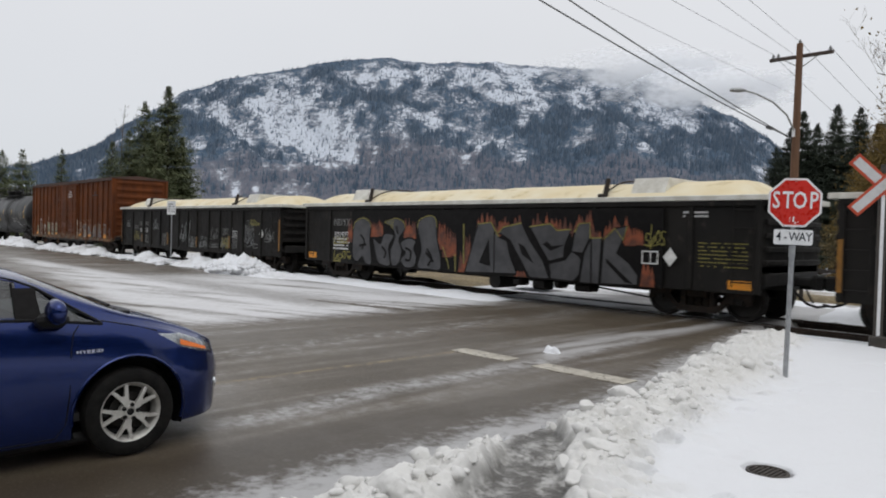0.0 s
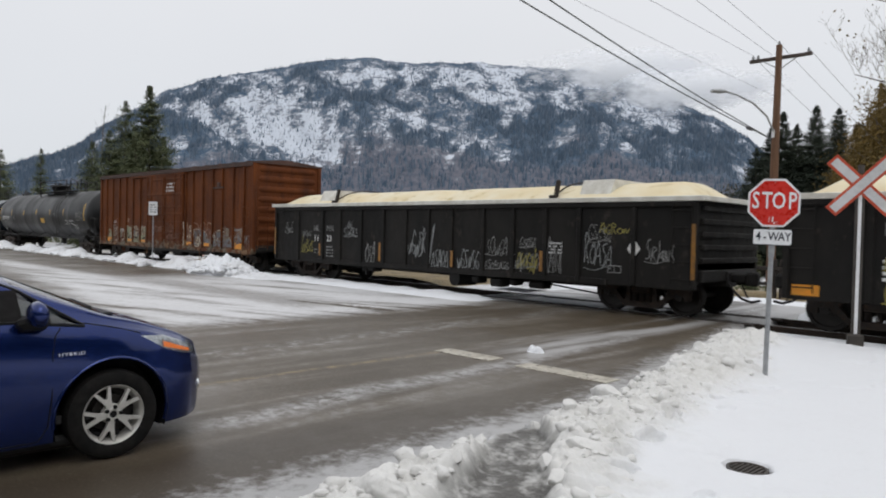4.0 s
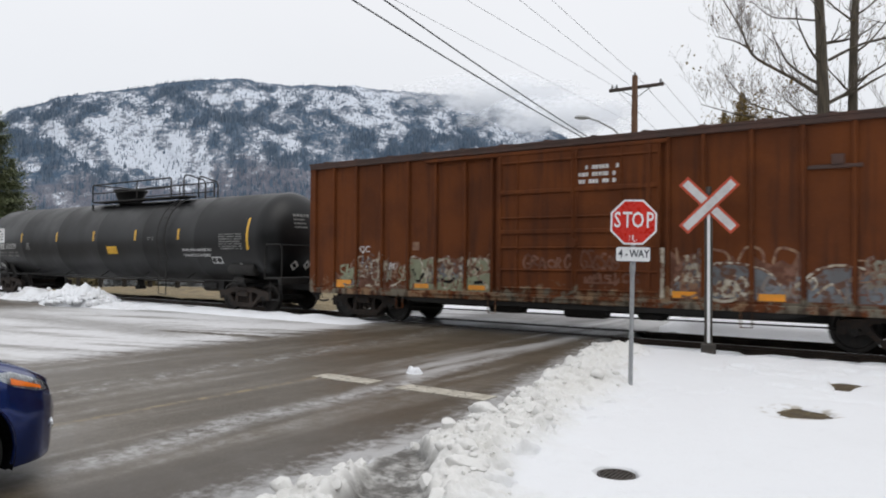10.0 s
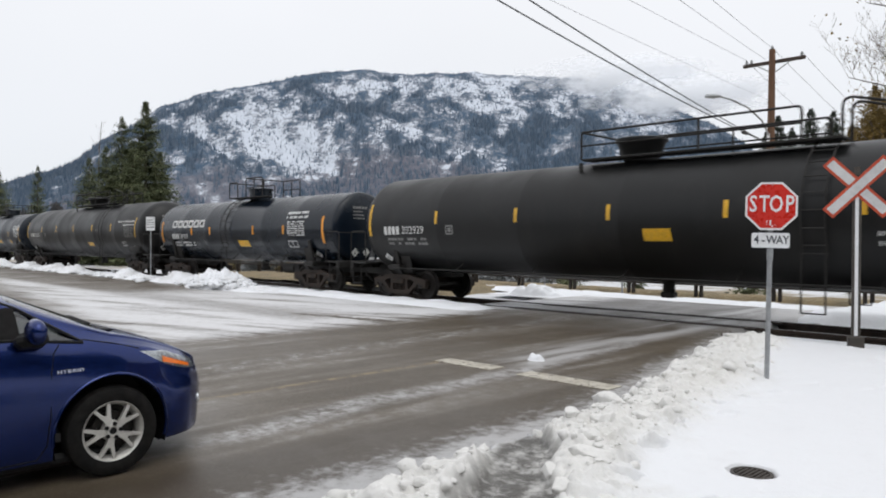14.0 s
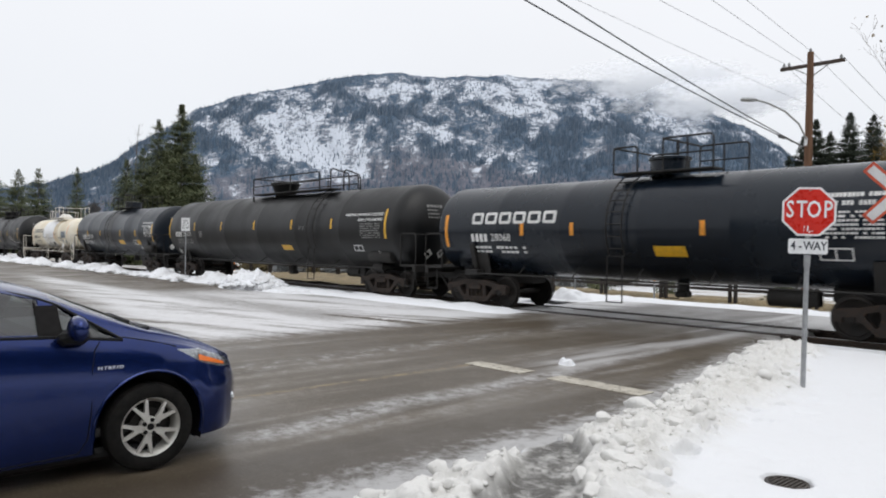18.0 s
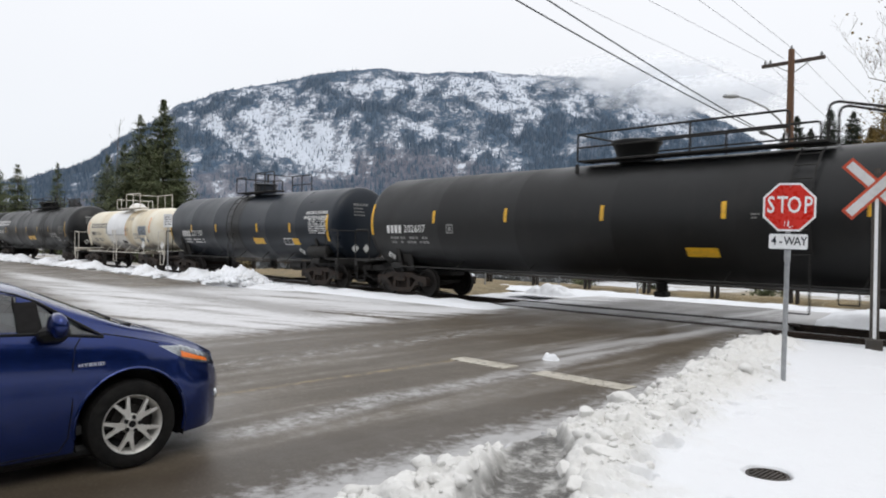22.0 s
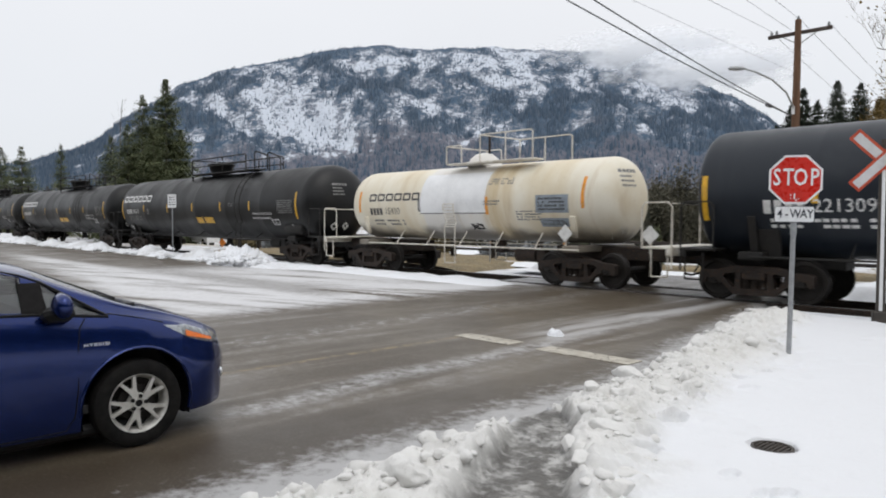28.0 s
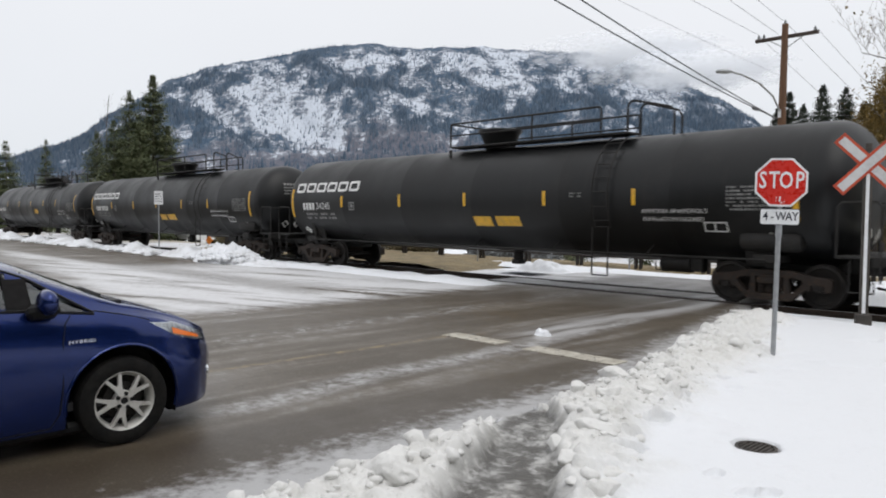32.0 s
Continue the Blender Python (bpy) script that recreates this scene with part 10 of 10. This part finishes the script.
        for ax in (0.0, -2.70):
            pts = [(ax + 0.405 * math.cos(radians(a)), 0.325 + 0.42 * math.sin(radians(a))) for a in range(-14, 195, 10)]
            part("arch_lip", MB().tube([(x, s * (car_side_y(x, z) - 0.004), z) for x, z in pts], 0.014, 6), M_PAINT, car, smooth=60)
            liner = MB()
            for y0, y1 in ((0.50, 0.84),):
                arc = [(ax + 0.41 * math.cos(radians(a)), 0.325 + 0.42 * math.sin(radians(a))) for a in range(-20, 201, 20)]
                n0 = len(liner.v)
                for x, z in arc:
                    liner.v += [(x, s * y0, z), (x, s * y1, z)]
                liner.f += [(2 * i, 2 * i + 1, 2 * i + 3, 2 * i + 2) for i in range(len(arc) - 1)]
                liner.f.append(tuple(2 * i for i in range(len(arc))))
            part("wheel_liner", liner, M_TRIM, car, smooth=None)
            car_wheel(car, ax, s * 0.765, s)
        # mirror on its foot
        mir = part("mirror", MB().lathe([(-0.115, 0.01), (-0.105, 0.05), (-0.06, 0.075), (0.02, 0.083), (0.08, 0.07), (0.115, 0.035), (0.12, 0.005)], "y", 20), M_PAINT, car, "blue door mirror", smooth=50,
                   m=Matrix.Translation((-0.55, s * 0.985, 1.105)) @ Matrix.Diagonal((0.75, 0.95, 1.05, 1)))
        part("mirror_glass", MB().box((-0.052, 0, 0), (0.012, 0.13, 0.085), 0.004), M_CHROME, mir)
        part("mirror_foot", MB().box((-0.55, s * 0.885, 1.035), (0.20, 0.14, 0.10), 0.035, Matrix.Rotation(s * 0.35, 3, "X")), M_TRIM, car)
    me = text_mesh("HYBRID", 0.034, M_CHROME, 0.002, "LEFT", 1.35, 1.15)
    ry = -(car_side_y(-0.30, 0.80) + 0.004)
    me.transform(Matrix.Translation((-0.385, ry, 0.80)))
    part("badge", me, None, car, "small chrome badge letters")
    # lower bumper and grille
    part("lower_grille", MB().box((0.905, 0, 0.38), (0.06, 0.5, 0.13), 0.03), M_TRIM, car)
    part("upper_grille", MB().box((0.905, 0, 0.62), (0.05, 0.3, 0.05), 0.015), M_TRIM, car)
    part("front_plate", MB().box((0.936, 0, 0.49), (0.012, 0.30, 0.15), 0.004), M_SIGNWHITE, car)
    for s in (-1, 1):
        part("fog_lamp", MB().lathe([(0.0, 0.045), (0.02, 0.045), (0.025, 0.02)], "x", 14, (0.74, s * 0.60, 0.42)), M_LAMPIN, car)
    part("underbody", MB().box((-1.62, 0, 0.165), (3.4, 1.56, 0.09), 0.03), M_TRIM, car)
    part("wiper", MB().tube([(0.0, 0.3, 1.075), (-0.06, -0.1, 1.11), (-0.05, -0.5, 1.085)], 0.009, 5), M_TRIM, car)
    part("cowl", MB().box((0.0, 0, 1.035), (0.14, 1.25, 0.03), 0.01), M_TRIM, car)
    # what shows through the glass
    part("dashboard", MB().box((-0.45, 0, 0.98), (0.55, 1.4, 0.14), 0.05), M_INTERIOR, car)
    part("steering_wheel", MB().tube([(-0.86 + 0.09 * math.sin(i * 0.3927), 0.36 + 0.18 * math.cos(i * 0.3927), 1.03 + 0.16 * math.sin(i * 0.3927)) for i in range(17)], 0.016, 6), M_TRIM, car)
    part("floor", MB().box((-1.5, 0, 0.32), (3.0, 1.5, 0.06)), M_INTERIOR, car)
    for x in (-1.35, -2.2):
        for y in (-0.37, 0.37):
            st = part("seat", MB().box((x + 0.22, y, 0.62), (0.5, 0.5, 0.16), 0.06).box((x - 0.08, y, 0.92), (0.16, 0.48, 0.58), 0.06, Matrix.Rotation(-0.25, 3, "Y")), M_INTERIOR, car)
            part("headrest", MB().box((x - 0.20, y, 1.25), (0.10, 0.27, 0.17), 0.04), M_INTERIOR, st)
    return car


blue_car()

# ---------------------------------------------------------------- beyond the rails


def small_house(s, d, w, l, h, turn, wall, label, z=0.0):
    hs = thing("house", at(s, d, z, turn), label, "house", "houses beyond the rails")
    for k in (-1, 1):
        part("wall", MB().box((0, k * l / 2, h / 2), (w, 0.2, h)), wall, hs)
        part("wall", MB().slab([(-l / 2 + 0.1, 0), (l / 2 - 0.1, 0), (l / 2 - 0.1, h), (0, h + l * 0.28), (-l / 2 + 0.1, h)], k * (w / 2) - 0.1, k * (w / 2) + 0.1, "yz"), wall, hs)
        ang = math.atan2(l * 0.28, l / 2)
        ln = math.hypot(l * 0.28, l / 2) + 0.5
        part("roof", MB().box((0, k * (l / 4 + 0.12), h + l * 0.14 + 0.02), (w + 0.8, ln, 0.16), 0.02, Matrix.Rotation(-k * ang, 3, "X")), M_SNOW, hs, "snow-covered roof slope")
    for x in (-w * 0.3, 0.0, w * 0.3):
        wn_ = part("window", MB().box((x, -l / 2 - 0.11, h * 0.55), (0.9, 0.04, 0.95), 0.01), M_SIGNWHITE, hs, "white-framed window")
        part("pane", MB().box((x, -l / 2 - 0.135, h * 0.55), (0.76, 0.012, 0.80)), M_TRIM, wn_)
    part("door", MB().box((w * 0.45, -l / 2 - 0.11, 1.0), (0.9, 0.05, 2.0), 0.01), M_FENCE, hs)
    part("chimney", MB().box((w * 0.2, l * 0.12, h + l * 0.28), (0.5, 0.5, 1.0), 0.02), M_BALLAST, hs)
    return hs


def pickup(s, d, turn, z, label):
    tk = thing("pickup_truck", at(s, d, z, turn), label, "pickup truck")
    part("body", MB().slab([(-2.6, 0.45), (-2.6, 1.0), (-0.6, 1.02), (-0.45, 1.62), (0.75, 1.62), (1.25, 1.08), (2.5, 0.98), (2.6, 0.45)], -0.9, 0.9), M_SIGNWHITE, tk)
    for k in (-1, 1):
        part("window", MB().slab([(-0.4, 1.08), (-0.32, 1.52), (0.62, 1.52), (1.0, 1.08)], k * 0.905 - 0.01, k * 0.905 + 0.01), M_TRIM, tk)
        for x in (-1.65, 1.7):
            w = part("wheel", MB().cyl((x, k * 0.72, 0.37), (x, k * 0.94, 0.37), 0.37, 20), M_TYRE, tk)
            part("rim", MB().cyl((x, k * 0.93, 0.37), (x, k * 0.955, 0.37), 0.20, 14), M_ALLOY, w)
    part("bumper", MB().box((2.62, 0, 0.55), (0.14, 1.8, 0.22), 0.03), M_CHROME, tk)
    part("headlamp", MB().box((2.55, -0.7, 0.85), (0.1, 0.3, 0.16), 0.02), M_LAMPIN, tk)


def far_side():
    wall_a = surf("tan_siding", (0.34, 0.27, 0.20), (0.28, 0.22, 0.16), scale=2, rough=0.8)
    wall_b = surf("grey_siding", (0.42, 0.43, 0.45), (0.35, 0.36, 0.38), scale=2, rough=0.8)
    wall_c = surf("brown_siding", (0.17, 0.11, 0.075), (0.13, 0.085, 0.06), scale=2, rough=0.8)
    small_house(-49.8, 41.9, 5.0, 4, 1.3, 40, wall_a, "low tan shed with a snowy roof", -3.3)
    small_house(-46.5, 45.3, 5.5, 4, 1.3, 48, wall_b, "low grey shed with a snowy roof", -3.3)
    small_house(-60, 62, 12, 8, 2.7, -8, wall_b, "low grey house with a snowy roof", -2.5)
    small_house(-92, 58, 12, 8, 2.7, 4, wall_c, "low brown house with a snowy roof", -2.5)
    small_house(-125, 66, 14, 9, 2.8, 0, wall_a, "low tan house with a snowy roof", -2.5)
    pickup(-55.5, 26.5, 172, -0.1 - float(field_drop(-55.5, 26.5)), "white pickup truck parked beyond the rails")
    pickup(-66.5, 29.5, 10, -0.1 - float(field_drop(-66.5, 29.5)), "white pickup truck parked in the snow")
    # the orange work sign by the heap
    ws = thing("work_sign", at(-39.2, 19.6, -0.05, 20) @ Matrix.Diagonal((0.62, 0.62, 0.62, 1)), "orange diamond road-work sign on short legs", "road sign")
    part("panel", MB().slab([(0, 0.18), (0.42, 0.6), (0, 1.02), (-0.42, 0.6)], -0.01, 0.01), surf("orange_sign", (0.72, 0.22, 0.02), (0.6, 0.18, 0.02), scale=5, rough=0.4), ws, smooth=None)
    for k in (-1, 1):
        part("leg", MB().cyl((k * 0.05, 0.02, 0.4), (k * 0.35, 0.12, 0.0), 0.015, 6), M_GALV, ws)
    # marker stakes by the far road
    for s, d, h in ((-15.3, 20.4, 0.95), (-12.4, 20.7, 0.8), (-19.0, 20.6, 0.9)):
        st = thing("marker_stake", at(s, d), "thin pale snow stake beside the road", "stake", "snow stakes")
        part("stick", MB().box((0, 0, h / 2), (0.05, 0.03, h), 0.004), M_GALV, st)
        part("band", MB().box((0, 0, h - 0.1), (0.054, 0.034, 0.08)), M_ORANGE, st)
    # shrubs and small evergreens along the field
    rng = random.Random(77)
    for i in range(40):
        s = -110 + i * 2.9 + rng.uniform(-1.5, 1.5)
        d = rng.uniform(25.5, 36)
        z = -0.1 - float(field_drop(s, d))
        if rng.random() < 0.55:
            leafy("shrub", at(s, d, z), rng.uniform(0.7, 1.3), rng.uniform(1.0, 1.9), rng.choice((M_BRUSH, M_BRUSH, M_HEDGE)), "leafless roadside shrub in the snowy field", 200 + i, 420, 0.16)
        else:
            conifer("young_spruce", at(s, d, z), rng.uniform(1.6, 3.0), rng.uniform(0.6, 0.9), M_SPRUCE, "small young spruce in the snowy field", 300 + i, "young spruces", 0.9)
    for i in range(16):
        s, d = -46 + i * 1.75 + rng.uniform(-0.5, 0.5), rng.uniform(23.6, 25.6)
        leafy("shrub", at(s, d, -0.15 - float(field_drop(s, d))), rng.uniform(0.8, 1.3), rng.uniform(0.9, 1.5), rng.choice((M_FROST, M_FROST, M_BRUSH)), "low leafless shrub grey with frost", 440 + i, 2600, 0.10)
    # hedge behind the fence
    for i in range(7):
        leafy("hedge", at(-31.5 + i * 1.5, 34.5, -0.1 - float(field_drop(-31.5 + i * 1.5, 34.5))), 1.0, 1.15, M_HEDGE, "clipped dark evergreen hedge", 400 + i, 900, 0.12)
    # woods along the valley floor
    r2 = np.random.default_rng(9)
    V, F = [], []
    for i in range(420):
        az = r2.uniform(-60, 60)
        rr = r2.uniform(160, 420)
        h = r2.uniform(5, 11) * (0.7 + rr / 800)
        w = h * r2.uniform(0.16, 0.34)
        x, y = rr * math.sin(radians(az)), rr * math.cos(radians(az))
        for j in range(16):
            t = r2.uniform(0, 0.95)
            a = r2.uniform(0, 6.28)
            q = w * (1 - t) * r2.uniform(0.5, 1.1)
            c = np.array([x + q * math.cos(a), y + q * math.sin(a), h * t])
            s1, s2 = r2.normal(size=3) * h * 0.10, r2.normal(size=3) * h * 0.08
            k = len(V)
            V += [c - s1, c + s2, c + s1 + np.array([0, 0, h * 0.05]), c - s2]
            F.append((k, k + 1, k + 2, k + 3))
    single("valley_woods", tri_mesh("valley_woods", np.array(V), np.array(F), M_VALLEY), None, Matrix(), "thin brown-grey woods along the valley floor", "forest", kind="stuff")

    # an unseen dark wood added behind the viewer to cut the low sky light
    V, F = [], []
    for i in range(230):
        az, rr = r2.uniform(100, 262), r2.uniform(24, 46)
        h, w = r2.uniform(9, 17), r2.uniform(2.2, 3.4)
        x, y = rr * math.sin(radians(az)), rr * math.cos(radians(az))
        n = 46
        t = r2.uniform(0, 0.97, n)
        a = r2.uniform(0, 6.28, n)
        q = w * (1 - t) * r2.uniform(0.4, 1.1, n)
        c = np.stack([x + q * np.cos(a), y + q * np.sin(a), h * t + 0.3], -1)
        s1, s2 = r2.normal(size=(n, 3)) * 0.9, r2.normal(size=(n, 3)) * 0.7
        k = len(V) * 4
        V.append(np.stack([c - s1, c + s2, c + s1, c - s2], 1).reshape(-1, 3))
    V = np.vstack(V)
    single("unseen_blocking_woods", tri_mesh("unseen_blocking_woods", V, np.arange(len(V)).reshape(-1, 4), M_HEDGE), None, Matrix(), "dark evergreen wood added out of view to block low sky light", "forest", kind="stuff")


M_VALLEY = leaf_material("valley_wood_leaves", (0.06, 0.065, 0.07), (0.10, 0.095, 0.095), (0.16, 0.15, 0.145))
far_side()

# ---------------------------------------------------------------- movement
# How far the train has come along the track, metres at each second.
RUN = [(0.0, -37.74), (1.0, -33.56), (2.0, -29.41), (3.0, -25.24), (4.0, -21.06), (5.0, -16.86), (6.0, -12.65), (7.0, -8.46), (8.0, -4.23), (9.0, 0.0), (10.0, 4.23), (11.0, 8.5), (12.0, 12.8), (13.0, 17.01), (14.0, 21.18), (15.0, 25.45), (16.0, 29.71), (17.0, 33.99), (18.0, 38.26), (19.0, 42.56), (20.0, 46.89), (21.0, 51.2), (22.0, 55.52), (23.0, 59.89), (24.0, 64.23), (25.0, 68.53), (26.0, 72.89), (27.0, 77.25), (28.0, 81.64), (29.0, 86.0), (30.0, 90.39), (31.0, 94.85), (32.0, 99.28)]


def come(t):
    ts = [r[0] for r in RUN]
    return float(np.interp(t, ts, [r[1] for r in RUN]))


def motions():
    for car, x in CARS:
        walk(car, [(t, TRK @ pose(x + s, LINE, 0.02)) for t, s in RUN])
    # wheels turn as the train runs
    times = [i * 0.15 for i in range(213)] + [32.0]
    turns = [math.degrees(come(t) / WHEEL_R) for t in times]
    for ws, x in WHEELS:
        walk(ws, [(t, pose(x, 0, WHEEL_R + 0.015, 0, a, 0)) for t, a in zip(times, turns)])


motions()
